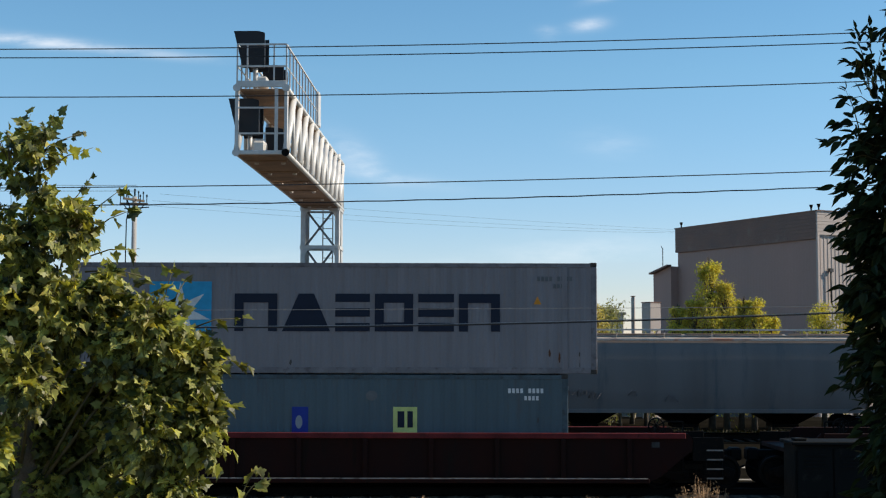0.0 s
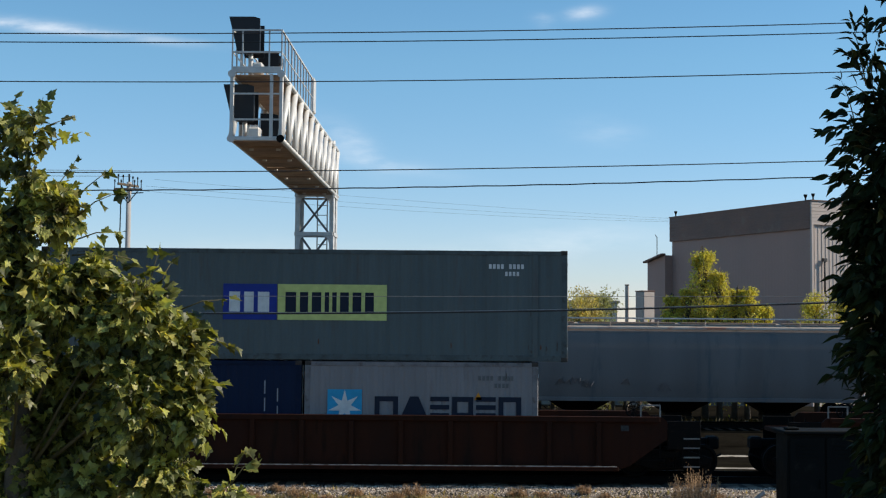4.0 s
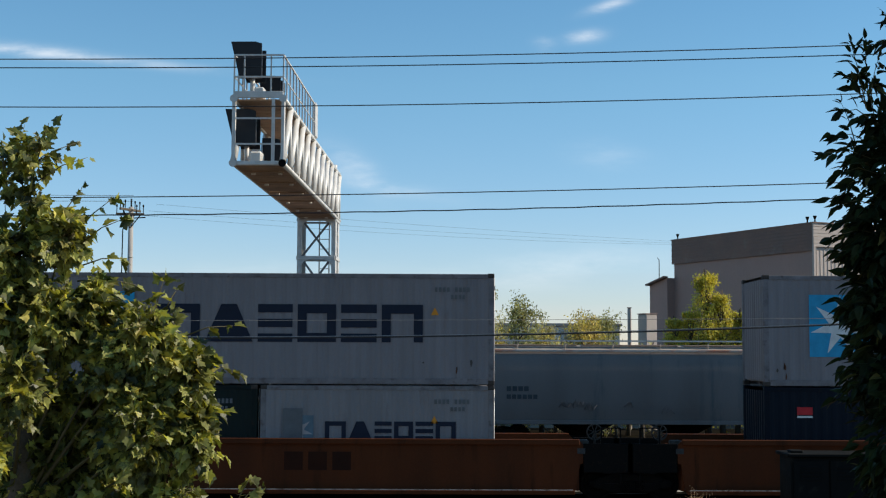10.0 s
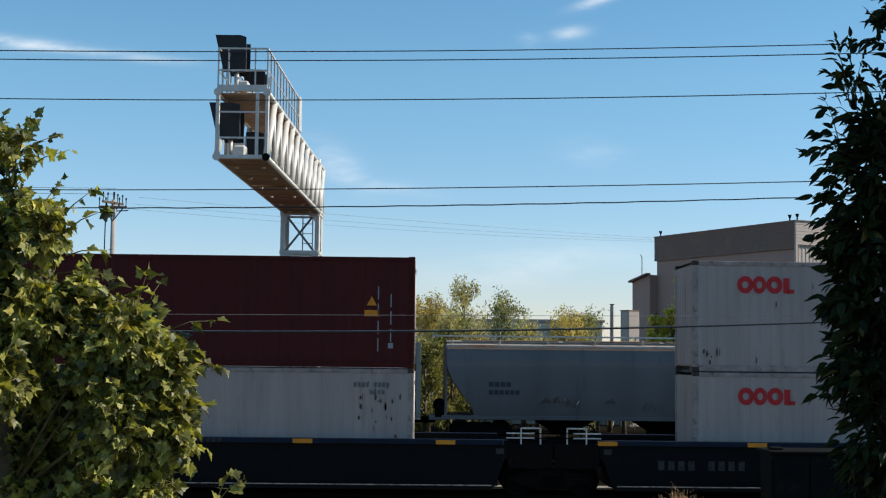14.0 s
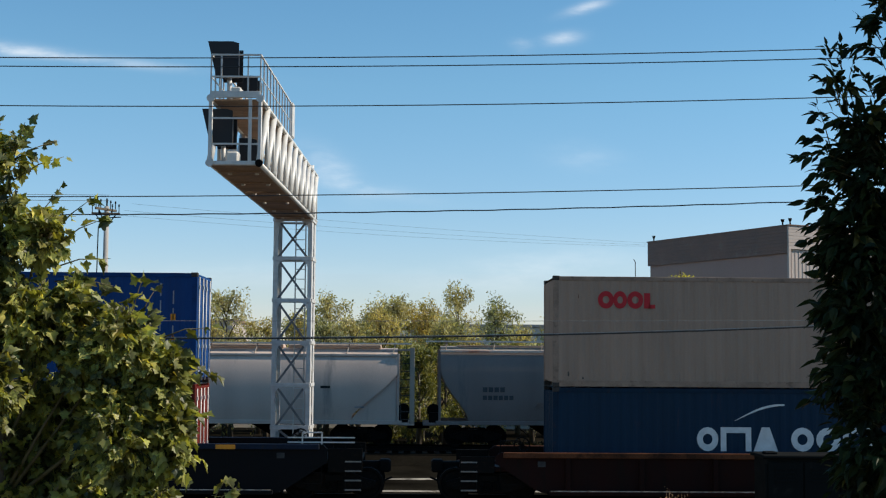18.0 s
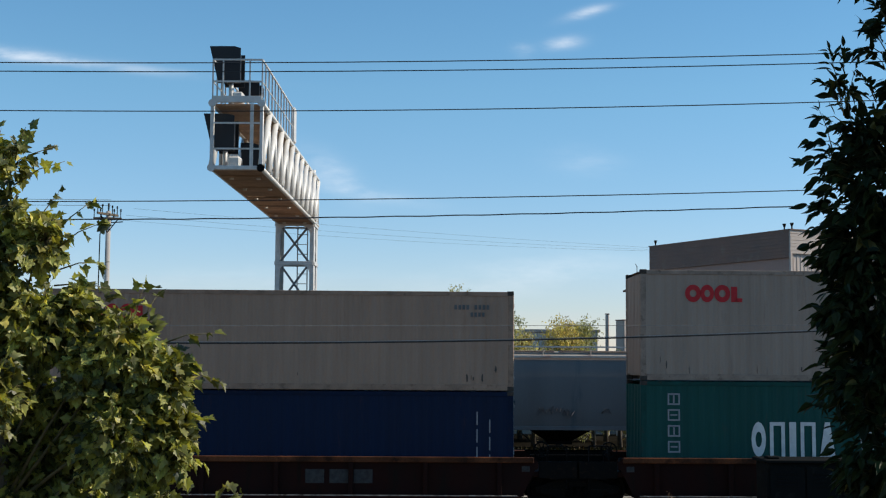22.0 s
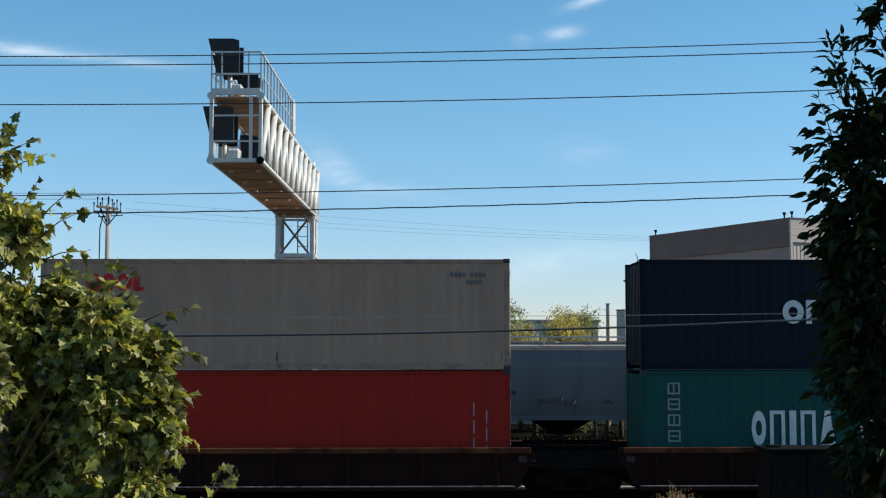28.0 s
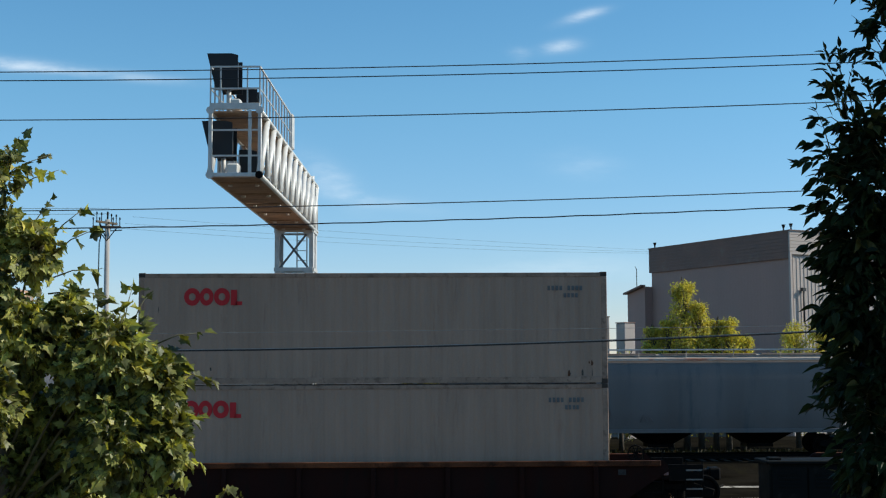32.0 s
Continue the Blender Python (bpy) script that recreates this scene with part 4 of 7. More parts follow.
        bar(bm, (xe, -1.32, top - 0.36), (xe, -1.32, top + 0.30), 0.035)
        bar(bm, (xe - s * 0.5, -1.32, top - 0.36), (xe - s * 0.5, -1.32, top + 0.30), 0.035)
        bar(bm, (xe, -1.32, top + 0.30), (xe - s * 0.5, -1.32, top + 0.30), 0.035)
        grab = part("grab_iron", bm, GALV if reflect else RUNG if paint_key == "brown" else STEEL_DARK, car, "grab iron by the end platform")
        for k in range(3):
            part("step", bar(B(), (xe, -1.32, 0.45 + 0.28 * k), (xe - s * 0.45, -1.32, 0.45 + 0.28 * k), 0.03), STEEL_DARK, grab)
        part("hanger", bar(B(), (xe, -1.32, 0.42), (xe, -1.32, top - 0.36), 0.03), STEEL_DARK, grab)
        bm = B()
        bbox(bm, xe - s * 0.95 - 0.14, xe - s * 0.95 + 0.14, -1.2, -0.9, top - 0.36, top - 0.02, 0.02)
        tube(bm, [(xe - s * 0.6, -0.7, top - 0.30), (xe - s * 0.6, -0.7, top + 0.16)], 0.03, 6)
        rim = [(xe - s * 0.6 + 0.20 * math.cos(k * math.pi / 8), -0.72, top + 0.16 + 0.20 * math.sin(k * math.pi / 8)) for k in range(17)]
        tube(bm, rim, 0.022, 6)
        for k in range(4):
            bar(bm, rim[2 * k + 1], rim[2 * k + 9], 0.025)
        part("hand_brake", bm, CAST if paint_key == "orange" else STEEL_DARK, car, "hand brake wheel with its gear box")
        if reflect:      # long pale handrails over the end platform
            for dz in (0.05, 0.17):
                part("end_handrail", bar(B(), (s * (half + 0.35), -1.33, top + dz), (s * (pitch + 0.55), -1.33, top + dz), 0.03), GALV, car, "pale worn handrail")
        part("warning_plate", box(B(), s * (half + 0.18) - 0.10, s * (half + 0.18) + 0.10, -1.368, -1.36, top - 0.36, top - 0.22), CODE, car)
    for x in trucks:
        add_truck(car, x, start)
    for s in couplers:
        bm = B()
        x0, x1 = sorted((s * (pitch - 0.4), s * (pitch + 1.45)))
        bbox(bm, x0, x1, -0.12, 0.12, 0.72, 0.95, 0.03)
        bbox(bm, s * (pitch + 1.30) - 0.16, s * (pitch + 1.30) + 0.16, -0.22, 0.22, 0.66, 1.0, 0.05)
        part("coupler", bm, STEEL_DARK, car)
        tube_pts = [(s * (pitch - 0.3), -0.3, 0.72), (s * (pitch + 0.5), -0.34, 0.42), (s * (pitch + 1.1), -0.34, 0.38), (s * (pitch + 1.5), -0.3, 0.55)]
        part("brake_hose", tube(B(), tube_pts, 0.03, 6), STEEL_DARK, car)
        x0, x1 = sorted((s * (pitch - 0.3), s * (pitch + 0.72)))
        bm = bbox(B(), x0, x1, -1.3, 1.3, top - 0.49, top - 0.37, 0.015)
        part("end_sill", bm, end_mat, car)
        ladder = part("corner_ladder", bar(B(), (s * (pitch + 0.30), -1.32, 0.28), (s * (pitch + 0.30), -1.32, top - 0.02), 0.03), STEEL_DARK, car, "ladder with bare worn rungs")
        part("stile", bar(B(), (s * (pitch + 0.72), -1.32, 0.28), (s * (pitch + 0.72), -1.32, top - 0.02), 0.03), STEEL_DARK, ladder)
        for k in range(4):
            part("rung", bar(B(), (s * (pitch + 0.30), -1.33, 0.30 + 0.24 * k), (s * (pitch + 0.72), -1.33, 0.30 + 0.24 * k), 0.035), RUNG, ladder)
    MOVING.append((car, start, TRACK_Y, 0.0))
    return car


def load(th, x, z):
    """Sets a container into the train: x of its left end at the start."""
    MOVING.append((th, x, TRACK_Y, z))


CARS = [  # left end of the 40-foot place at the start; car type
    (-8.82, "A"), (12.94, "A"), (35.41, "Br"), (58.27, "Br"), (81.61, "O"), (100.87, "O"), (120.07, "O"), (143.49, "K"), (162.94, "K"), (182.21, "K"),
    (203.65, "R"), (219.18, "R"), (234.60, "R"), (250.10, "R"), (265.65, "R"), (285.29, "R"), (300.83, "R"), (316.42, "R"), (332.02, "R"), (347.60, "R")]
L40, L20, L45 = 12.192, 6.058, 13.716


DIRTY = {"grey": 8, "grey_blue": 10, "grey_green": 14, "pale_grey": 20, "dull_grey": 12, "beige": 8, "light_grey": 8, "stone_grey": 10, "cream": 12}      # stains to a long side


def build_train():
    half53, half40 = 8.15, 6.22
    for i, (s, kind) in enumerate(CARS):
        c = s + L40 / 2
        if kind == "A":
            well_car(c, "dark red steel well car with a pale bottom edge", "dark_red", half53, 9.35, 1.45, (-9.35, 9.35), 10 if i == 0 else 0, (-1, 1), slope=(1.05, 1.05), text=1.6 if i else 0, chord=CHORD_RED if i == 0 else None)
        elif kind == "Br":
            well_car(c, "rusty brown steel well car with upright ribs along its sides", "brown", half53, 9.55, 1.57, (-9.55, 9.55), 13, (-1, 1), slope=(1.2, 1.2))
        elif kind == "O":
            first, last = i == 4, i == 6
            well_car(c, "faded orange articulated well car unit with smooth dirty sides", "orange", half53, 9.65, 1.58, ((-9.65, 9.65) if first else (9.65,)), 0, ((-1,) if first else (1,) if last else ()), slope=(1.3 if first else 0.15, 1.3 if last else 0.15), text=3.5 if first else 9.95 if last else 0, title=1.55 if i == 5 else None)
        elif kind == "K":
            first, last = i == 7, i == 9
            well_car(c, "blue-black articulated well car unit with orange reflectors", "blue_black", half53, 9.68, 1.46, ((-9.68, 9.68) if first else (9.68,)), 0, ((-1,) if first else (1,) if last else ()), reflect=True, chord=CHORD_BLUE, slope=(1.3 if first else 0.3, 1.3 if last else 0.3), text=1.2)
        else:
            first, last = i in (10, 15), i in (14, 19)
            well_car(c, "rust-red articulated well car unit with low sides", "dark_red", half40, 7.76, 1.27, ((-7.76, 7.76) if first else (7.76,)), 7, ((-1,) if first else (1,) if last else ()), chord=CHORD_ORANGE, slope=(1.3 if first else 0.42, 1.3 if last else 0.42), title=1.60 if i in (11, 12, 13) else None)
    # the end of one more car, coupled on behind
    well_car(347.60 + 19.64 + L40 / 2, "rust-red empty well car with low sides", "dark_red", half40, 7.76, 1.27, (-7.76, 7.76), 7, (-1, 1), chord=CHORD_ORANGE, slope=(1.3, 1.3))

    def put(i, label, size, height, colour, livery, level, dx=0.0, under=STD, **kw):
        th = container(label, size, height, colour, colour not in ("navy", "maroon", "oxide"))
        livery(th, size, height, **kw)
        if colour in DIRTY:
            stains(th, size, height, 31 * i + level, int(DIRTY[colour] * size / L40), ("scuff", "scuff", "rusty"))
        if i == 7:      # the knocked door end of the pale one, the warning label of the maroon one
            if level == 0:
                stains(th, size, height, 77, 26, ("scuff", "rusty", "scuff"), (size - 1.5, size - 0.25, 0.5, height - 0.35))
            else:
                mark(th, "orange", "tri", size - 1.12, 1.74, 0.26, 0.24)
                mark(th, "orange", "bar", size - 1.12, 1.42, 0.38, 0.16, name="label_plate")
        z = BASE if level == 0 else BASE + under + 0.012
        load(th, CARS[i][0] + dx, z)

    o45 = -(L45 - L40) / 2
    r20 = L40 - L20
    put(0, "pale blue-grey container with faded panels and pale codes", L40, STD, "grey_blue", livery_faded, 0)
    put(0, "long grey container with a blue star square and dark markings", L45, HC, "grey", livery_star, 1, o45)
    put(1, "red-brown container with a column of pale marks", L40, HC, "red_brown", livery_column, 0)
    put(1, "grey container with a star square and gaps in its dark markings", L40, STD, "grey", livery_star, 1, under=HC, missing=(3,), x0=1.3)
    put(2, "short blue container with pale code columns", L20, STD, "deep_blue", livery_plain, 0)
    put(2, "short dull grey container with a small star square", L20, STD, "dull_grey", livery_star, 0, r20, scale=0.55, x0=0.6)
    put(2, "long weathered grey-green container with blue and yellow panels", L45, HC, "grey_green", lambda th, L, H: (livery_two_panels(th, 4.75, H * 0.52, 0.93, "blue", "yellow"), small_print(th, L - 0.5, H, "white")), 1, o45)
    put(3, "short blue container with a white curve and marks", L20, STD, "mid_blue", livery_swoosh, 0, x0=0.95, z0=1.02)
    put(3, "short dark red container with a column of white marks", L20, STD, "oxide", livery_column, 0, r20, n=3, x=0.85)
    put(3, "red-brown container with a column of pale marks", L40, HC, "red_brown", livery_column, 1, x=0.85)
    put(4, "short red-brown container with a column of pale marks", L20, STD, "red_brown", livery_column, 0, n=4, x=0.77)
    put(4, "short navy container with a tiny red and white mark", L20, STD, "navy", livery_tiny, 0, r20)
    put(4, "bright red container with three white markings", L40, STD, "red", livery_short, 1)
    put(5, "short dark green container with a red panel", L20, STD, "dark_teal", lambda th, L, H: (livery_two_panels(th, 1.28, 1.48, 0.72, "navy", "red"), small_print(th, L, H, "pale")), 0)
    put(5, "short dull grey container with a small faded star square", L20, STD, "dull_grey", livery_star, 0, r20, scale=0.49, x0=0.59, faded=True)
    put(5, "grey container with a blue star square and dark markings", L40, HC, "grey", livery_star, 1)
    put(6, "short navy container with a small red panel", L20, STD, "navy", livery_panel, 0)
    put(6, "short navy container with a pale half globe", L20, STD, "navy", livery_globe, 0, r20)
    put(6, "grey container with a blue star square and dark markings", L40, HC, "grey", livery_star, 1)
    put(7, "stained pale grey container with red marks", L40, HC, "pale_grey", livery_flower, 0)
    put(7, "dark maroon container with a column of three white marks", L40, HC, "maroon", livery_column, 1, under=HC, n=3, x=0.8)
    put(8, "pale grey container with red marks", L40, HC, "pale_grey", livery_flower, 0)
    put(8, "pale grey container with red marks and a patched panel", L40, HC, "pale_grey", livery_flower, 1, under=HC)
    put(9, "short pale grey container with red marks", L20, STD, "pale_grey", livery_flower, 0, x0=0.5)
    put(9, "short dark red-brown container with white stars", L20, STD, "oxide", livery_dots, 0, r20)
    put(9, "blue container with white rings and marks", L40, HC, "blue", livery_rings, 1)
    put(10, "blue container with white markings under a curve", L40, STD, "mid_blue", livery_swoosh, 0)
    put(10, "beige container with red marks", L40, HC, "beige", livery_flower, 1)
    put(11, "blue container with white markings under a curve", L40, STD, "mid_blue", livery_swoosh, 0)
    put(11, "teal container with tall white markings in two groups", L40, HC, "teal", livery_blocks_tall, 1, signs=False)
    put(12, "plain blue container with pale code columns", L40, STD, "deep_blue", livery_plain, 0)
    put(12, "beige container with red marks", L40, STD, "beige", livery_flower, 1)
    put(13, "teal container with tall white markings and pale signs", L40, HC, "teal", livery_blocks_tall, 0)
    put(13, "light grey container with red marks", L40, HC, "light_grey", livery_flower, 1, under=HC)
    put(14, "dark red container with a column of white marks", L40, HC, "oxide", livery_column, 0, n=3, x=0.75, z1=2.3)
    put(14, "dark red container with code columns and yellow labels", L40, HC, "oxide", livery_warned, 1, under=HC)
    put(15, "plain blue container with pale code columns", L40, STD, "blue", livery_plain, 0)
    put(15, "cream-grey container with rust marks and red marks", L40, HC, "beige", livery_flower, 1)
    put(16, "bright red container with three white markings", L40, HC, "bright_red", livery_short, 0)
    put(16, "beige container with red marks", L40, HC, "beige", livery_flower, 1, under=HC)
    put(17, "teal container with tall white markings and pale signs", L40, HC, "teal", livery_blocks_tall, 0)
    put(17, "navy container with white markings between two curves", L40, HC, "navy", livery_swoosh, 1, under=HC, double=True, z0=1.20)
    put(18, "blue container with a red wing over white markings", L40, STD, "blue", livery_wing, 0)
    put(18, "cream container with red marks", L40, HC, "cream", livery_flower, 1)
    put(19, "warm light grey container with red marks", L40, HC, "stone_grey", livery_flower, 0)
    put(19, "warm light grey container with red marks and rust stains", L40, HC, "stone_grey", livery_flower, 1, under=HC)


def travelled(t):
    """Metres that the train has gone after t seconds."""
    u = t / 10
    return 112.6586 * u - 1.6091 * u ** 2 + 0.5128 * u ** 3 - 0.0583 * u ** 4

# ---------------------------------------------------------------- parked covered hoppers


def hopper_side(x0, x1, sgn, cut0, cut1, rise):
    """The bulging side of a hopper between its ends; the lower corners are cut off along the slope sheets."""
    prof = [(1.05, 1.48), (1.35, 1.55), (1.9, 1.60), (2.5, 1.60), (3.0, 1.56), (3.4, 1.48), (3.62, 1.40), (3.74, 1.34)]
    if rise:      # the flatter, taller side of the newer car
        prof = [(z + rise * (z - 1.05) / 2.7, y + (0.11 * (z - 2.5) / 1.24 if z > 2.5 else 0.0)) for z, y in prof]
    rows = []
    for z, y in prof:
        f = max(0.0, min(1.0, (2.9 - z) / 1.6))
        a, b = x0 + cut0 * f, x1 - cut1 * f
        rows.append([(a + (b - a) * i / 14, sgn * y, z) for i in range(15)])
    return sheet(B(), rows)


def hopper_truck(th, x):
    tr = part("truck", BOLSTER, None, th, "dark two-axle freight truck", at=pose(x, 0, 0))
    for y in (-1.0, 1.0):
        part("side_frame", SIDE_FRAME, None, tr, at=pose(0, y, 0))
        part("spring", SPRING, None, tr, at=pose(0, y * 1.08, 0))
    for dx in (-0.86, 0.86):
        part("axle", AXLE, None, tr, at=pose(dx, 0, RADIUS))
        for y, r in ((-0.78, 0), (0.78, 180)):
            part("wheel", WHEEL, None, tr, at=pose(dx, y, RADIUS, 0, 0, r))


def hopper_car(label, x0, x1, mat, trim, cut0, cut1, rise=0.0, posts=(True, True)):
    th = thing("covered_hopper", label, "railcar", "hoppers parked in the yard", at=pose(0, YARD_Y, 0))
    for s in (-1, 1):
        ob = part("side_sheet", hopper_side(x0, x1, s, cut0, cut1, rise), mat, th)
        for f in ob.data.polygons:
            f.use_smooth = True
        part("side_sill", bbox(B(), x0 - 0.2, x1 + 0.2, s * 1.53 - 0.04, s * 1.53 + 0.04, 0.94, 1.10, 0.01), mat, th)
        part("eave_rail", bbox(B(), x0 - 0.02, x1 + 0.02, s * (1.36 + rise * 0.9) - 0.05, s * (1.36 + rise * 0.9) + 0.05, 3.74 + rise, 3.84 + rise, 0.01), trim, th)
    bm = sheet(B(), [[(x, -1.34, 3.83 + rise), (x, -0.75, 4.03 + rise * 0.6), (x, 0, 4.10 + rise * 0.6), (x, 0.75, 4.03 + rise * 0.6), (x, 1.34, 3.83 + rise)] for x in (x0, x1)])
    # the taller car's roof is painted paler, as if sunlit
    part("roof", bm, HOP_DULL if rise else mat, th)
    for s, x in ((1, x0), (-1, x1)):
        c = cut0 if s > 0 else cut1
        bm = sheet(B(), [[(x + s * 0.02, -1.33, 3.84), (x + s * 0.02, 1.33, 3.84)], [(x + s * 0.02, -1.5, 2.9), (x + s * 0.02, 1.5, 2.9)], [(x + s * (c + 0.02), -1.42, 1.1), (x + s * (c + 0.02), 1.42, 1.1)]])
        part("slope_sheet", bm, mat, th)
        xe = x - s * 0.62
        framed = posts[0 if s > 0 else 1]
        for y in (-1.42, 1.42):
            if framed:
                part("end_post", bbox(B(), xe - 0.10, xe + 0.10, y - 0.05, y + 0.05, 0.98, 4.12, 0.008), HOP_DULL, th, "stained end post")
                part("end_rail", bbox(B(), min(x, xe), max(x, xe), y - 0.03, y + 0.03, 3.98, 4.06, 0.008), HOP_DULL, th)
            part("corner_post", bbox(B(), x - s * 0.03 - 0.05, x - s * 0.03 + 0.05, y - 0.04, y + 0.04, 0.98, 3.86 + rise, 0.008), mat, th)
        if framed:
            lad = part("end_ladder", bar(B(), (xe + s * 0.47, -1.44, 1.0), (xe + s * 0.47, -1.44, 3.95), 0.025), SEAL, th)
            for k in range(9):
                part("rung", bar(B(), (xe + s * 0.06, -1.44, 1.15 + 0.33 * k), (xe + s * 0.46, -1.44, 1.15 + 0.33 * k), 0.025), SEAL, lad)
        x0p, x1p = sorted((x, xe - s * 0.1))
        part("end_platform", bbox(B(), x0p, x1p, -1.45, 1.45, 0.90, 1.0, 0.01), mat, th)
        x0p, x1p = sorted((xe, xe - s * 0.75))
        part("coupler", bbox(B(), x0p, x1p, -0.13, 0.13, 0.72, 0.98, 0.03), STEEL_DARK, th)
        bm = tube(B(), [(xe + s * 0.35, -0.5, 1.5), (xe + s * 0.35, -0.44, 1.5)], 0.28, 14)
        bbox(bm, xe + s * 0.35 - 0.2, xe + s * 0.35 + 0.2, -0.9, -0.5, 1.0, 1.42, 0.02)
        part("hand_brake", bm, STEEL_DARK, th)
    # running boards on brackets, and hatches along the crown
    n = int((x1 - x0) / 1.9)
    for y in (-0.82, 0.82):
        part("running_board", box(B(), x0 - 0.6, x1 + 0.6, y - 0.26, y + 0.26, 4.27 + rise * 0.6, 4.31 + rise * 0.6), GALV, th, "steel grating walkway along the roof")
    for i in range(n + 1):
        x = x0 + 0.2 + (x1 - x0 - 0.4) * i / n
        for y in (-1.30, 1.30):
            part("walkway_bracket", bar(B(), (x, y, 3.84 + rise), (x + 0.10, math.copysign(0.95, y), 4.27 + rise * 0.6), 0.035), HOP_DULL, th)
    for i in range(4):
        a = x0 + 0.6 + (x1 - x0 - 1.2) * i / 4
        part("hatch_cover", bbox(B(), a + 0.1, a + (x1 - x0 - 1.2) / 4 - 0.1, -0.5, 0.5, 4.08, 4.24, 0.03), mat, th)
    for i in range(3):
        c = x0 + (x1 - x0) * (0.27 + 0.23 * i)
        bm = B()
        sheet(bm, [[(c - 1.5, -1.2, 1.06), (c + 1.5, -1.2, 1.06), (c + 1.5, 1.2, 1.06), (c - 1.5, 1.2, 1.06), (c - 1.5, -1.2, 1.06)], [(c - 0.5, -0.5, 0.42), (c + 0.5, -0.5, 0.42), (c + 0.5, 0.5, 0.42), (c - 0.5, 0.5, 0.42), (c - 0.5, -0.5, 0.42)]])
        bbox(bm, c - 0.55, c + 0.55, -0.6, 0.6, 0.30, 0.44, 0.02)
        part("outlet_gate", bm, STEEL_DARK, th)
    hopper_truck(th, x0 + 1.5)
    hopper_truck(th, x1 - 1.5)
    return th


def hopper_marks(th, items):
    for name, colour, x0, x1, z0, z1 in items:
        part(name, box(B(), x0, x1, -1.622, -1.612, z0, z1), MARK[colour], th)


def build_hoppers():
    w = hopper_car("dirty white covered hopper with bulging sides", -18.2, -0.55, HOP_WHITE, HOP_WHITE, 1.9, 1.9)
    for yy in (-1.46, 1.46):
        part("end_panel", prism(B(), [(-2.45, 1.10), (-0.60, 1.10), (-0.60, 3.40), (-0.75, 3.40)], yy - 0.02, yy + 0.02), HOP_WHITE, w)
    hopper_marks(w, [("placard", "black", -3.72, -3.32, 2.42, 2.52), ("placard", "pale", -2.3, -1.9, 1.62, 1.68)])
    b = hopper_car("grey-blue covered hopper with a red eave and faint scrawls", 1.25, 19.6, HOP_BLUE, HOP_RED, 1.15, 1.9, 0.19, (False, True))
    hopper_marks(b, [("code_bar", "dim", 3.0 + 0.24 * i, 3.19 + 0.24 * i, 2.30, 2.50) for i in range(4)] + [("code_bar", "dim", 3.0 + 0.22 * i, 3.17 + 0.22 * i, 1.98, 2.16) for i in range(6)])
    rng = random.Random(3)
    for x, z, w, n in ((5.2, 1.72, 0.55, 7), (5.75, 1.80, 0.45, 6), (6.2, 1.66, 0.5, 6), (7.9, 1.75, 0.35, 5), (9.4, 1.55, 0.5, 5)):
        pts = [(x + w * k / (n - 1) + rng.uniform(-0.05, 0.05), -1.615, z + (0.20 if k % 2 else -0.16) * rng.uniform(0.4, 1.0)) for k in range(n)]
        part("scrawl", tube(B(), pts, 0.020, 5), SCRAWL, b, "faint zigzag of spray paint")
    hopper_car("grey covered hopper, only its end beside its neighbour", 21.4, 39.0, HOP_BLUE, HOP_BLUE, 1.9, 1.9)


# ---------------------------------------------------------------- cantilever signal gantry


def signal_head(parent, at, w, h, hoods):
    head = part("signal_head", bbox(B(), -0.10, 0.16, -0.17, 0.17, -h / 2 + 0.05, h / 2 - 0.05, 0.02), BLACK, parent, "black signal head", at=at)
    part("backplate", bbox(B(), -0.14, -0.10, -w / 2, w / 2, -h / 2, h / 2, 0.02), BLACK, head)
    for k in range(hoods):
        z = (k - (hoods - 1) / 2) * 0.28
        bm = B()
        n = 12
        sheet(bm, [[(x, r * math.cos(a), z + r * math.sin(a)) for a in (math.pi * (-0.15 + 1.3 * i / n) for i in range(n + 1))] for x, r in ((-0.14, 0.12), (-0.34, 0.12))])
        bmesh.ops.solidify(bm, geom=list(bm.faces), thickness=0.008)
        part("hood", bm, BLACK, head)
        part("lens", tube(B(), [(-0.15, 0, z), (-0.141, 0, z)], 0.10, 14), BLACK, head)
    return head


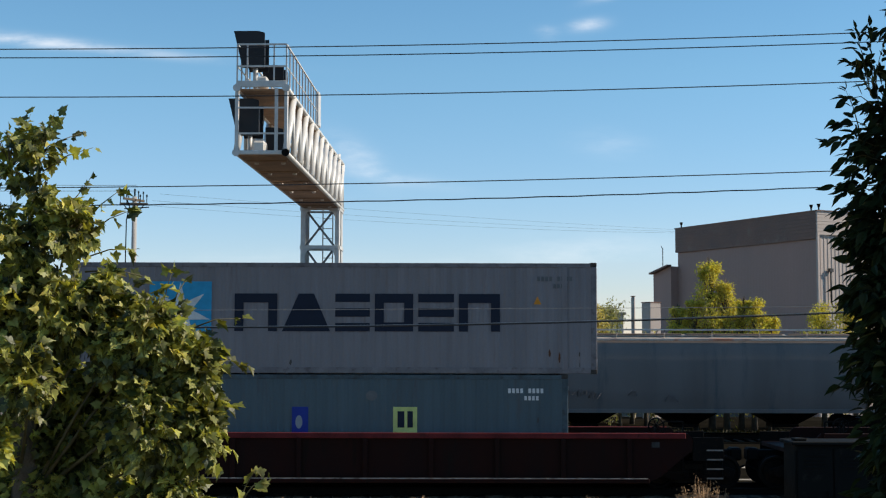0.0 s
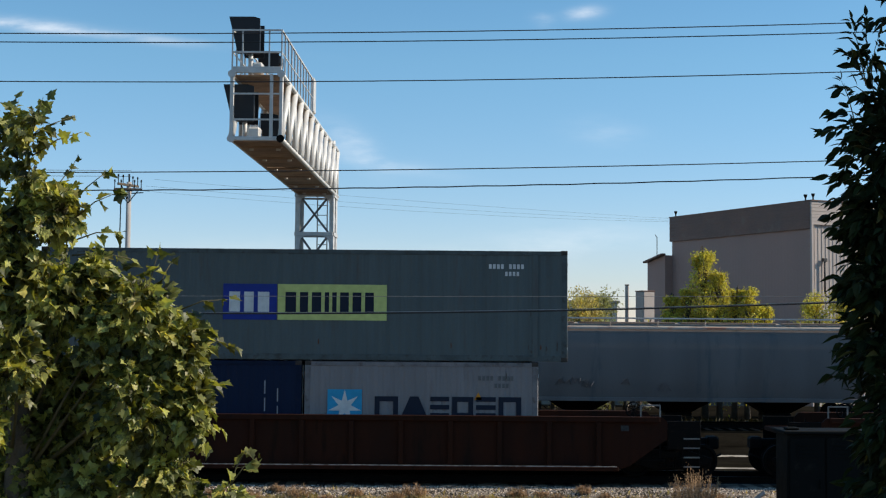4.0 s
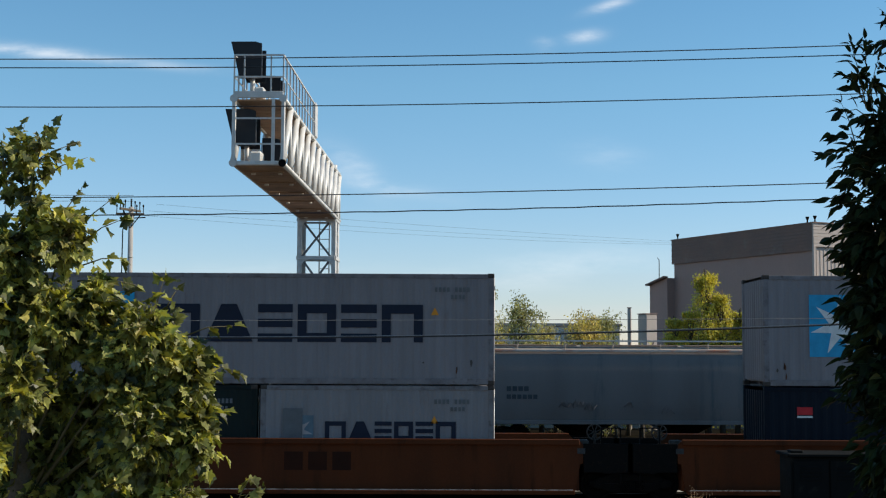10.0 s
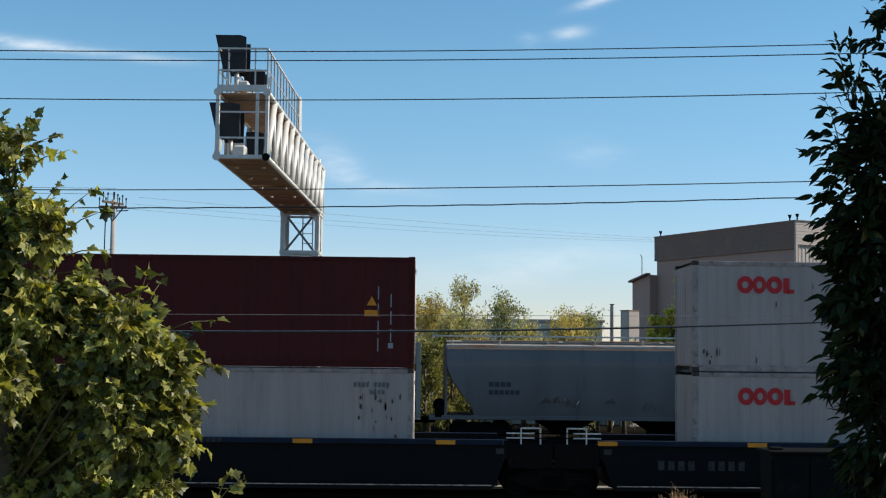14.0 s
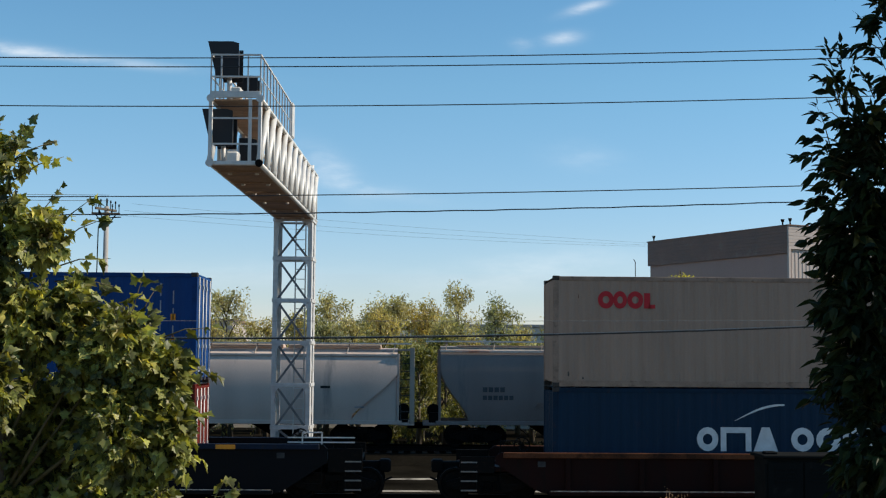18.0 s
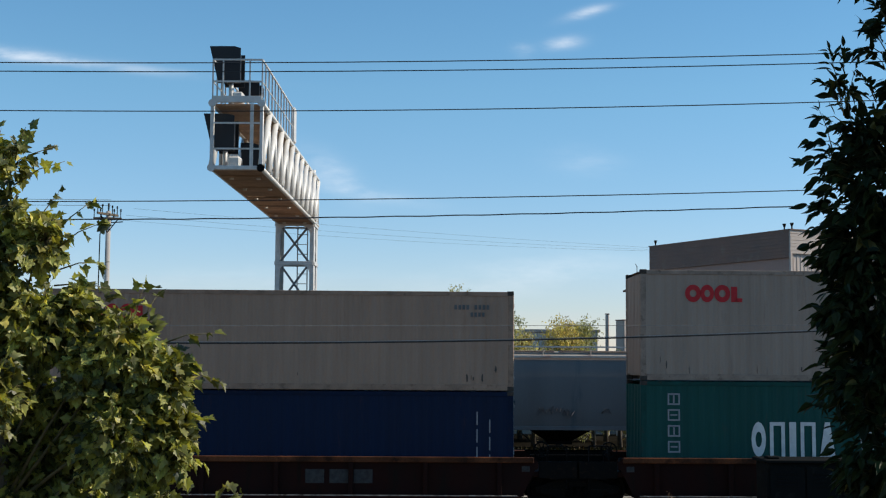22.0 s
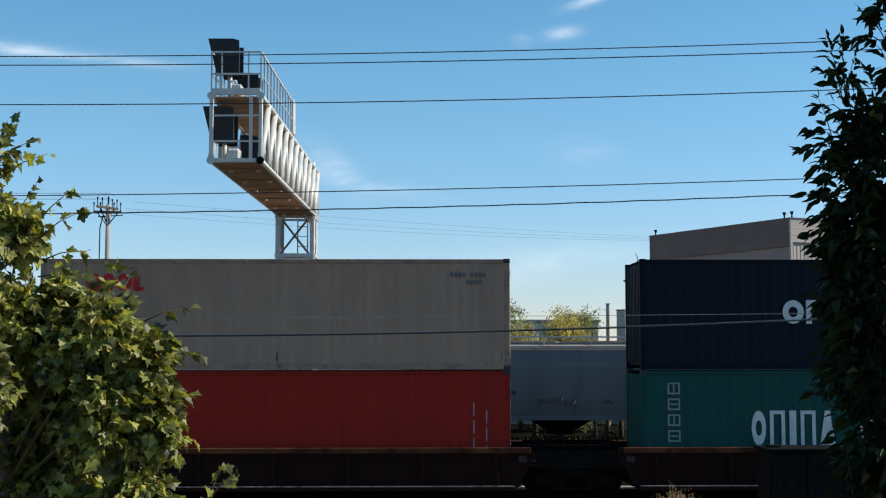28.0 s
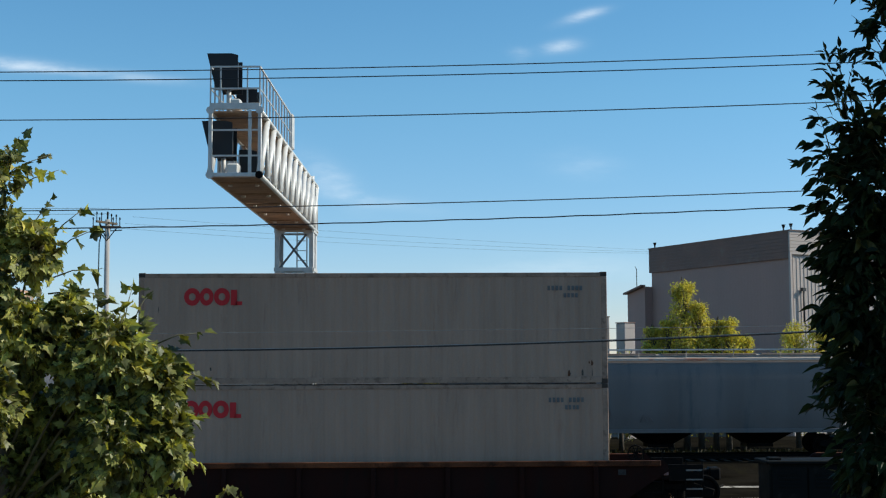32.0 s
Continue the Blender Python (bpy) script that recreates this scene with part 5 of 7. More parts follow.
def build_gantry():
    Wd, ARM, Z0, Z1 = 1.07, 11.2, 7.84, 9.25
    th = thing("signal_gantry", "galvanised lattice mast with a long cantilever arm and black signals", "signal gantry", at=pose(-4.048, 40.0, -0.8, 0, 0, -1.66))
    G = 0.8   # the foot stands below the rails

    def P(name, bm, mat, parent=None, label=""):
        return part(name, bm, mat, th if parent is None else parent, label)

    def up(z):
        return z + G

    FOOT = 1.56
    mast = P("mast", bbox(B(), -0.12, Wd + 0.12, -0.10, 1.20, FOOT - 0.10, FOOT, 0.02), PLINTH, label="lattice mast on four added near-black pedestals")
    # added pedestals, not seen, kept dark below the legs
    for x in (0.06, Wd - 0.06):
        for y in (0.09, 1.02):
            part("pedestal", bbox(B(), x - 0.16, x + 0.16, y - 0.16, y + 0.16, -0.1, FOOT - 0.10, 0.02), PLINTH, mast)
    XL, XR, FL, DEEP, YB = -0.07, 1.08, 0.125, 0.40, 1.11      # outer edges of the angle legs, their two flanges, the back face
    for x, sx in ((XL, 1), (XR, -1)):
        for y, sy in ((0.0, 1), (YB, -1)):
            bm = B()
            x0, x1 = sorted((x, x + sx * FL))
            y0, y1 = sorted((y, y + sy * 0.016))
            bbox(bm, x0, x1, y0, y1, FOOT, up(Z1), 0.003)
            x0, x1 = sorted((x, x + sx * 0.016))
            y0, y1 = sorted((y + sy * 0.016, y + sy * DEEP))
            bbox(bm, x0, x1, y0, y1, FOOT, up(Z1), 0.003)
            leg = part("mast_leg", bm, GALV, mast, "wide galvanised angle leg")
            xb, yb = x + sx * 0.09, y + sy * 0.09
            part("base_plate", bbox(B(), xb - 0.17, xb + 0.17, yb - 0.17, yb + 0.17, FOOT, FOOT + 0.035, 0.005), GALV, leg)
    levels = [up(z) for z in (0.95, 1.62, 2.87, 4.12, 5.37, 6.62, 7.78)]
    for z in levels:
        for y in (-0.012, YB + 0.012):
            half = 0.055 if y < 0 else 0.03
            strut = bbox(B(), XL + 0.02, XR - 0.02, y - 0.012, y + 0.012, z - half, z + half, 0.004)
            inner = (0.012, 0.075) if y < 0 else (-0.06, -0.012)
            bbox(strut, XL + 0.05, XR - 0.05, y + inner[0], y + inner[1], z + half - 0.012, z + half, 0.003)
            part("strut", strut, GALV, mast)
            if y > 0:
                continue
            for s, xg in ((1, XL + FL), (-1, XR - FL)):
                rim = [(xg, z - 0.055), (xg + s * 0.20, z - 0.055), (xg + s * 0.09, z - 0.10), (xg + s * 0.04, z - 0.16), (xg, z - 0.27)]
                part("gusset", prism(B(), rim, y - 0.006, y + 0.006), GALV, mast)
        for x in (XL - 0.012, XR + 0.012):
            part("strut", bbox(B(), x - 0.012, x + 0.012, 0.02, YB - 0.02, z - 0.055, z + 0.055, 0.004), GALV, mast)
    for a, b in zip(levels, levels[1:]):
        for p, q in (((XL + 0.12, 0.022, a), (XR - 0.12, 0.022, b)), ((XR - 0.12, 0.036, a), (XL + 0.12, 0.036, b)), ((XL + 0.022, 0.1, a), (XL + 0.022, 1.0, b)), ((XR - 0.022, 0.1, b), (XR - 0.022, 1.0, a)), ((XR - 0.036, 0.1, a), (XR - 0.036, 1.0, b))):
            flat = p[1] == q[1]
            part("brace", bar(B(), p, q, 0.065 if flat else 0.012, 0.012 if flat else 0.065, (0, 1, 0) if flat else (0, 0, 1)), ZINC if flat else GALV, mast)
    lad = P("ladder", bar(B(), (0.50, 0.85, FOOT), (0.50, 0.85, up(9.4)), 0.035), GALV, label="access ladder inside the mast")
    part("stile", bar(B(), (0.80, 0.85, FOOT), (0.80, 0.85, up(9.4)), 0.035), GALV, lad)
    for k in range(28):
        part("rung", bar(B(), (0.50, 0.85, 1.75 + 0.30 * k), (0.80, 0.85, 1.75 + 0.30 * k), 0.022), GALV, lad)
    # the arm: four chords, side trusses, a deck
    arm = P("arm", bbox(B(), -0.06, Wd + 0.06, -ARM - 0.02, -ARM + 0.10, up(Z0) - 0.04, up(Z0) + 0.05, 0.01), GALV, label="box truss arm with sunlit side lattice")
    for x in (0.0, Wd):
        for z in (Z0, Z1):
            part("chord", tube(B(), [(x, -ARM, up(z)), (x, 1.15, up(z))], 0.055, 10), ALU, arm)
            part("chord_cap", tube(B(), [(x, -ARM - 0.05, up(z)), (x, -ARM, up(z))], 0.085, 10), STEEL_DARK if (x > 0.5 and z == Z0) else GALV, arm)
        n = 11
        for k in range(n + 1):
            y = -ARM + 0.05 + (ARM + 1.0) * k / n
            part("upright", tube(B(), [(x, y, up(Z0) + 0.05), (x, y, up(Z1) - 0.05)], 0.042, 10), ALU, arm)
            if k < n:
                y2 = -ARM + 0.05 + (ARM + 1.0) * (k + 1) / n
                a, b = y, y2
                part("diagonal", tube(B(), [(x, a, up(Z0) + 0.05), (x, b, up(Z1) - 0.05)], 0.075, 12), ALU, arm)
    for z in (up(Z0) + 0.42, up(Z0) + 0.98):
        part("guard_rail", bar(B(), (0, -ARM, z), (Wd, -ARM, z), 0.035), GALV, arm)
    for x in (0.0, 0.86, Wd):
        part("end_post", bbox(B(), x - 0.035, x + 0.035, -ARM - 0.03, -ARM + 0.03, up(Z0), up(Z1), 0.005), GALV, arm)
    for k in range(30):
        y = -ARM + 0.12 + k * 0.375
        part("deck_board", bbox(B(), 0.02, Wd - 0.02, y, y + 0.345, up(Z0) - 0.05, up(Z0) - 0.01, 0.004), DECK, arm)
        if k < 17:
            part("deck_board", bbox(B(), 0.02, Wd - 0.02, y, y + 0.345, up(Z1) - 0.03, up(Z1) + 0.01, 0.004), DECK, arm)
    for k in range(6):
        y = -ARM + 0.8 + k * 1.9
        part("cross_beam", bbox(B(), 0.08, Wd - 0.08, y, y + 0.09, up(Z0) - 0.085, up(Z0) - 0.05, 0.005), DECK, arm)
        for x in (0.25, 0.85):
            part("bolt_plate", tube(B(), [(x, y + 0.4, up(Z0) - 0.09), (x, y + 0.4, up(Z0) - 0.05)], 0.05, 8), ALU, arm)
    # upper walkway with its handrails
    rail = P("walkway_rail", bbox(B(), 0, Wd, -ARM - 0.03, -ARM + 0.03, up(Z1) + 0.02, up(Z1) + 0.16, 0.006), GALV, label="handrail round the upper walkway")
    R1 = 0.96
    for x in (0.0, Wd):
        for z in (0.48, R1):
            part("handrail", bar(B(), (x, -ARM, up(Z1) + z), (x, -ARM + 5.9, up(Z1) + z), 0.032 if z == R1 else 0.018), GALV, rail)
        for k in range(12):
            y = -ARM + 5.9 * k / 11
            part("rail_post", bar(B(), (x, y, up(Z1)), (x, y, up(Z1) + R1), 0.032), GALV, rail)
    for z in (0.48, R1):
        part("handrail", bar(B(), (0, -ARM, up(Z1) + z), (Wd, -ARM, up(Z1) + z), 0.035), GALV, rail)
    for x in (0.22, 0.80):
        part("rail_post", bar(B(), (x, -ARM, up(Z1)), (x, -ARM, up(Z1) + R1), 0.03), GALV, rail)
    part("gate_panel", bbox(B(), Wd - 0.02, Wd + 0.05, -ARM + 5.6, -ARM + 6.0, up(Z1) + 0.1, up(Z1) + 1.0, 0.02), GALV, rail)
    for x0, x1, z0, z1, y, n in ((-0.14, 0.54, 9.76, 10.58, -10.9, 2), (0.33, 0.82, 9.67, 10.03, -9.9, 1), (-0.24, 0.43, 8.26, 9.08, -10.9, 2), (0.50, 0.90, 7.95, 8.52, -10.4, 1)):
        h, xc, zc = z1 - z0, (x0 + x1) / 2, up((z0 + z1) / 2)
        signal_head(th, pose(xc + 0.12, y + 0.36, zc), 0.55, h * 0.9, n)
        tip = 0.20 if n > 1 else 0.03
        part("shade_board", prism(B(), [(x0 + tip, up(z0)), (x1, up(z0)), (x1, up(z1) - 0.04), (x1 - 0.14, up(z1)), (x0, up(z1))], y, y + 0.035), BLACK, th, "flat black board beside the signal head")
        part("shade_board", prism(B(), [(x0 + tip + 0.05, up(z0) + 0.03), (x1, up(z0) + 0.03), (x1, up(z1) - 0.06), (x0 + 0.05, up(z1) - 0.06)], y + 0.62, y + 0.655), BLACK, th, "flat black board beside the signal head")
        part("bracket", tube(B(), [(xc + 0.1, y + 0.3, up(z0) - 0.42 if n > 1 else up(z0) - 0.08), (xc + 0.1, y + 0.3, up(z0) + 0.1)], 0.05, 8), GALV, th)
    part("mechanism_case", bbox(B(), 0.30, 0.60, -11.0, -10.7, up(Z0) + 0.02, up(Z0) + 0.30, 0.05), ALU, th)
    part("mechanism_case", bbox(B(), 0.40, 0.62, -11.0, -10.7, up(Z1) + 0.04, up(Z1) + 0.30, 0.03), ALU, th)
    for x in (0.35, 0.98):
        part("work_lamp", tube(B(), [(x, 0.6, up(Z1) + 0.05), (x, 0.6, up(Z1) + 0.25)], 0.07, 8), GALV, th)


# ---------------------------------------------------------------- buildings, poles, cables


def build_hall():
    """The tall metal-clad hall: its two seen walls meet at a corner; local x runs along the pale wall, local y along the grey wall."""
    ang = math.degrees(math.atan2(6.55, 13.4))
    th = thing("industrial_hall", "tall metal-clad hall, grey and pale walls under a brown fascia", "building", at=pose(24.1, 85.0, -0.75, 0, 0, ang))
    H = 13.06
    LY, LX = 14.9, 26.0
    def ribs(bm, n, length, axis, z0, z1, off, deep):
        pts = []
        for i in range(n):
            s = length * i / n
            p = length / n
            pts += [(s, 0.0), (s + 0.6 * p, 0.0), (s + 0.7 * p, deep), (s + 0.9 * p, deep)]
        pts.append((length, 0.0))
        if axis == "x":
            return sheet(bm, [[(s, off - d, z) for s, d in pts] for z in (z0, z1)])
        return sheet(bm, [[(off - d, s, z) for s, d in pts] for z in (z0, z1)])
    part("wall", box(B(), 0.1, LX, 0.1, LY, 0, H - 0.1), CLAD_GREY, th)
    part("cladding", ribs(B(), 84, LX, "x", 0, H - 1.5, 0.04, 0.03), CLAD_PALE, th, "pale ribbed metal cladding")
    part("cladding", ribs(B(), 48, LY, "y", 0, H - 1.75, 0.04, 0.004), CLAD_GREY, th, "grey ribbed metal cladding")
    for k in range(7):
        part("fascia_board", box(B(), -0.10, LX, -0.10 + 0.012 * (k % 2), 0.05, H - 1.5 + 0.215 * k, H - 1.5 + 0.215 * k + 0.20), CLAD_PALE, th, "pale fascia board")
    for k in range(8):
        part("fascia_board", box(B(), -0.12 + 0.004 * (k % 2), 0.05, 0.06, LY + 0.1, H - 1.75 + 0.22 * k, H - 1.75 + 0.22 * k + 0.21), CLAD_BROWN, th, "brown fascia board")
    part("roof", box(B(), -0.16, LX, -0.16, LY + 0.15, H, H + 0.07), CLAD_BROWN, th)
    part("corner_trim", box(B(), -0.13, 0.03, -0.13, 0.03, 0, H - 1.5), CLAD_PALE, th)
    bm = tube(B(), [(0.9, -0.15, 7.2), (0.9, -0.15, 9.2)], 0.055, 8)
    box(bm, 0.76, 1.04, -0.25, -0.05, 9.2, 9.42)
    tube(bm, [(0.9, -0.15, 7.2), (0.9, -0.35, 6.95), (0.9, -0.6, 6.9)], 0.055, 8)
    part("downpipe", bm, SEAL, th, "dark downpipe with a hopper head")
    for y in (0.7, -0.0, LY - 0.3):
        bm = tube(B(), [(0.3 if y < 1 else 0.3, y + 0.2, H + 0.07), (0.3, y + 0.2, H + 0.35)], 0.05, 6)
        tube(bm, [(0.3, y + 0.2, H + 0.3), (0.3, y + 0.2, H + 0.50)], [0.07, 0.13], 8)
        part("roof_vent", bm, STEEL_DARK, th)
    # low lean-to at the far end of the grey wall
    bm = B()
    prism_pts = [(0, 0), (2.2, 0), (2.2, 9.8), (0, 10.3)]
    a = [bm.verts.new((-0.6, LY + y, z)) for y, z in prism_pts]
    b = [bm.verts.new((9.0, LY + y, z)) for y, z in prism_pts]
    bm.faces.new(a)
    bm.faces.new(b[::-1])
    for i in range(4):
        bm.faces.new((a[i], b[i], b[(i + 1) % 4], a[(i + 1) % 4]))
    part("lean_to", bm, CLAD_GREY, th)
    part("lean_to_roof", bar(B(), (-0.75, LY, 10.37), (-0.75, LY + 2.3, 9.86), 0.4, 0.12), CLAD_BROWN, th)
    bm = tube(B(), [(-0.2, LY + 1.55, 9.9), (-0.2, LY + 1.55, 11.7)], 0.03, 6)
    tube(bm, [(-0.2, LY + 1.55, 11.7), (-0.35, LY + 1.55, 11.9)], 0.025, 6)
    part("aerial", bm, STEEL_DARK, th)


def far_block(label, x, y, w, d, h, mat, windows=0, turn=0):
    th = thing("distant_building", label, "building", at=pose(x, y, -0.75, 0, 0, turn))
    part("wall", bbox(B(), -w / 2, w / 2, 0, d, 0, h, 0.05), mat, th)
    e = 0.15 if w > 2 else 0.02
    part("roof", bbox(B(), -w / 2 - e, w / 2 + e, -e, d + e, h, h + (0.22 if w > 2 else 0.06), 0.01), CLAD_BROWN if mat is not WHITE_WALL else CLAD_PALE, th)
    for i in range(windows):
        cx = -w / 2 + w * (i + 0.5) / windows
        part("window", box(B(), cx - 0.5, cx + 0.5, -0.04, 0.05, h * 0.55, h * 0.55 + 1.2), SEAL, th)
    return th


def build_pole():
    th = thing("utility_pole", "weathered wooden utility pole with crossarms and insulators", "utility pole", at=pose(-15.9, 70.0, -0.75))
    H = 12.2
    part("shaft", tube(B(), [(0, 0, 0), (0, 0, H)], [0.17, 0.125], 12), WOOD_POLE, th)
    for turn, z, half in ((8, H - 0.40, 0.72), (62, H - 0.18, 0.80)):
        arm = part("crossarm", bbox(B(), -half, half, -0.05, 0.05, -0.06, 0.06, 0.01), BARK, th, at=pose(0, -0.2, z, 0, 0, turn))
        for x in (-0.95, -0.5, 0.45, 0.92):
            bm = tube(B(), [(x * half, 0, 0.06), (x * half, 0, 0.48)], 0.024, 6)
            tube(bm, [(x * half, 0, 0.38), (x * half, 0, 0.50)], [0.045, 0.035], 8)
            part("insulator", bm, STEEL_DARK, arm)
        for s in (-1, 1):
            part("arm_brace", bar(B(), (s * 0.5, 0.02, -0.06), (0, 0.08, -0.72), 0.045), STEEL_DARK, arm)
    part("top_pin", tube(B(), [(0, 0, H), (0, 0, H + 0.42)], [0.04, 0.05], 6), STEEL_DARK, th)
    part("stay_bar", bar(B(), (-0.55, 0.1, H - 0.62), (0.75, 0.0, H - 0.55), 0.05), STEEL_DARK, th)
    part("conduit", tube(B(), [(-0.50, 0.1, 0.0), (-0.44, 0.1, H - 1.2), (-0.25, 0.0, H - 0.5)], 0.03, 6), STEEL_DARK, th)


def cable(label, pts, r, group, mat=WIRE):
    bm = tube(B(), pts, r, 6)
    ob = part("overhead_cable", bm, mat)
    return tagged(ob, label, "cable", group)


def build_cables():
    # span in front of the tracks, between two poles that stand outside the view
    Y, X0, X1 = 20.0, -38.0, 44.0
    spans = [  # height, slope and bend at the middle
        ("thin black overhead cable", 8.220, 0.0228, 0.00137, 0.0082),
        ("thin black overhead cable", 8.080, 0.0216, 0.00138, 0.0082),
        ("thin black overhead cable", 7.478, 0.0215, 0.00146, 0.0082),
        ("thin black overhead cable", 6.134, 0.0239, 0.00114, 0.0082),
        ("twisted black overhead cable", 5.868, 0.0266, 0.00147, 0.0095),
        ("thick black overhead cable", 3.990, 0.0200, 0.00223, 0.0135),
        ("very thin grey overhead cable", 4.231, 0.0076, 0.0002, 0.004)]
    for k, (label, z0, slope, bend, r) in enumerate(spans):
        base = lambda x: z0 + slope * x + bend * x * x
        n = 700 if k == 4 else 60
        pts = [(X0 + (X1 - X0) * i / n, Y + (0.003 * math.sin(i * 0.8) if k == 4 else 0), base(X0 + (X1 - X0) * i / n) + (0.0035 * math.sin(i * 0.8 + 1.5) + 0.002 * noise.noise((i * 0.05, 0.3, 0.7)) if k == 4 else 0)) for i in range(n + 1)]
        cable(label, pts, r, "cables before the tracks", THIN if k == 6 else WIRE)
        # pale strand added so the cable shows a lit upper edge
        if k == 5:
            cable("thin pale strand added as the thick cable's lit upper edge", [(x, y, z + 0.018) for x, y, z in pts], 0.0045, "cables before the tracks", STRAND)
    for x in (X0, X1):
        th = thing("utility_pole", "tall plain wooden pole carrying the near cables", "utility pole", at=pose(x, Y + 0.16, ground_height(x, Y) - 0.3))
        part("shaft", tube(B(), [(0, 0, 0), (0, 0, 13.5)], [0.20, 0.14], 12), WOOD_POLE, th)
    # thin far wires from the yard pole to the hall
    a, b = Vector((-15.0, 70.0, 11.25)), Vector((17.55, 98.6, 12.15))
    for dz, sag, dx in ((0.0, 0.20, 0.0), (0.35, 0.12, 0.4), (-0.25, 0.28, -0.3)):
        pts = []
        for i in range(25):
            t = i / 24
            p = a.lerp(b, t)
            pts.append((p.x + dx * (1 - t), p.y, p.z + dz * (1 - 0.6 * t) - sag * 4 * t * (1 - t)))
        cable("faint thin wire from the yard pole to the hall", pts, 0.0055, "far wires")
    for dz in (0.0, 0.3):
        cable("thin wire leading away from the yard pole", [(-15.8, 70, 11.75 + dz), (-32, 64, 11.0 + dz), (-60, 56, 11.6 + dz)], 0.012, "far wires")



# ---------------------------------------------------------------- plants


def leaf_shape(kind):
    """Outline fan of one leaf: stem at the origin, tip along +y, lightly folded."""
    if kind == "maple":
        half = [(0.16, -0.06), (0.42, -0.12), (0.42, 0.06), (0.39, 0.15), (0.54, 0.26), (0.64, 0.48), (0.47, 0.52), (0.34, 0.52), (0.30, 0.70), (0.16, 0.74)]
        o = [(0.0, 0.04)] + half + [(0.0, 1.02)] + [(-x, y) for x, y in half[::-1]]
        c = (0.0, 0.34)
    elif kind == "ash":
        o = [(0.0, 0.0), (0.15, 0.14), (0.24, 0.36), (0.20, 0.60), (0.09, 0.82), (0.0, 1.0), (-0.09, 0.82), (-0.20, 0.60), (-0.24, 0.36), (-0.15, 0.14)]
        c = (0.0, 0.42)
    else:
        o = [(0.0, 0.0), (0.22, 0.5), (0.0, 1.0), (-0.22, 0.5)]
        c = None
    fold = lambda x, y: abs(x) * 0.35 - 0.25 * y * y
    v = [(x, y, fold(x, y)) for x, y in o]
    if c:
        v.append((c[0], c[1], fold(*c) - 0.02))
        k = len(o)
        f = [(i, (i + 1) % k, k) for i in range(k)]
    else:
        f = [(0, 1, 2, 3)]
    return np.array(v), f


def rotations(n, droop, rng):
    """Random leaf turns: any bearing, tips hanging by about droop."""
    yaw = rng.uniform(0, 2 * np.pi, n)
    pit = rng.normal(-droop, 0.65, n)
    rol = rng.normal(0, 0.85, n)
    cy, sy, cp, sp, cr, sr = np.cos(yaw), np.sin(yaw), np.cos(pit), np.sin(pit), np.cos(rol), np.sin(rol)
    o, i = np.zeros(n), np.ones(n)
    rz = np.stack([np.stack([cy, -sy, o], 1), np.stack([sy, cy, o], 1), np.stack([o, o, i], 1)], 1)
    rx = np.stack([np.stack([i, o, o], 1), np.stack([o, cp, -sp], 1), np.stack([o, sp, cp], 1)], 1)
    ry = np.stack([np.stack([cr, o, sr], 1), np.stack([o, i, o], 1), np.stack([-sr, o, cr], 1)], 1)
    return rz @ rx @ ry


def leaves_mesh(name, places, sizes, kind, droop, mat, rng):
    v, f = leaf_shape(kind)
    n, k = len(places), len(v)
    r = rotations(n, droop, rng)
    pts = np.einsum("nij,kj->nki", r, v) * np.asarray(sizes)[:, None, None] + np.asarray(places)[:, None, :]
    faces = [tuple(i * k + a for a in q) for i in range(n) for q in f]
    me = bpy.data.meshes.new(name)
    me.from_pydata(pts.reshape(-1, 3).tolist(), [], faces)
    me.materials.append(mat)
    return me


def clump_points(n, c, r, rng, hollow=0.35, spray=9, loose=0.13):
    """Points in an uneven ellipsoid, thicker towards its skin and gathered in small sprays."""
    m = max(n // spray, 1)
    d = rng.normal(size=(m, 3))
    d /= np.linalg.norm(d, axis=1)[:, None]
    lump = 1 + 0.22 * np.sin(d[:, :1] * 5.1 + c[0] * 3) * np.cos(d[:, 2:] * 4.3 + c[2] * 5)
    hubs = d * (hollow + (1 - hollow) * rng.random((m, 1)) ** 0.5) * lump
    pts = hubs[rng.integers(0, m, n)] * np.asarray(r) + rng.normal(size=(n, 3)) * loose * np.mean(r)
    return pts + np.asarray(c)


LEAF_ONE = {}


def unit(v):
    return v / np.maximum(np.linalg.norm(v, axis=1)[:, None], 1e-6)


def leaf_frames(tips, faces):
    """Turns of leaves whose tips point along tips and whose upper sides look along faces."""
    y = unit(tips)
    z = unit(faces - y * np.sum(faces * y, axis=1)[:, None])
    return np.stack([np.cross(y, z), y, z], 2)


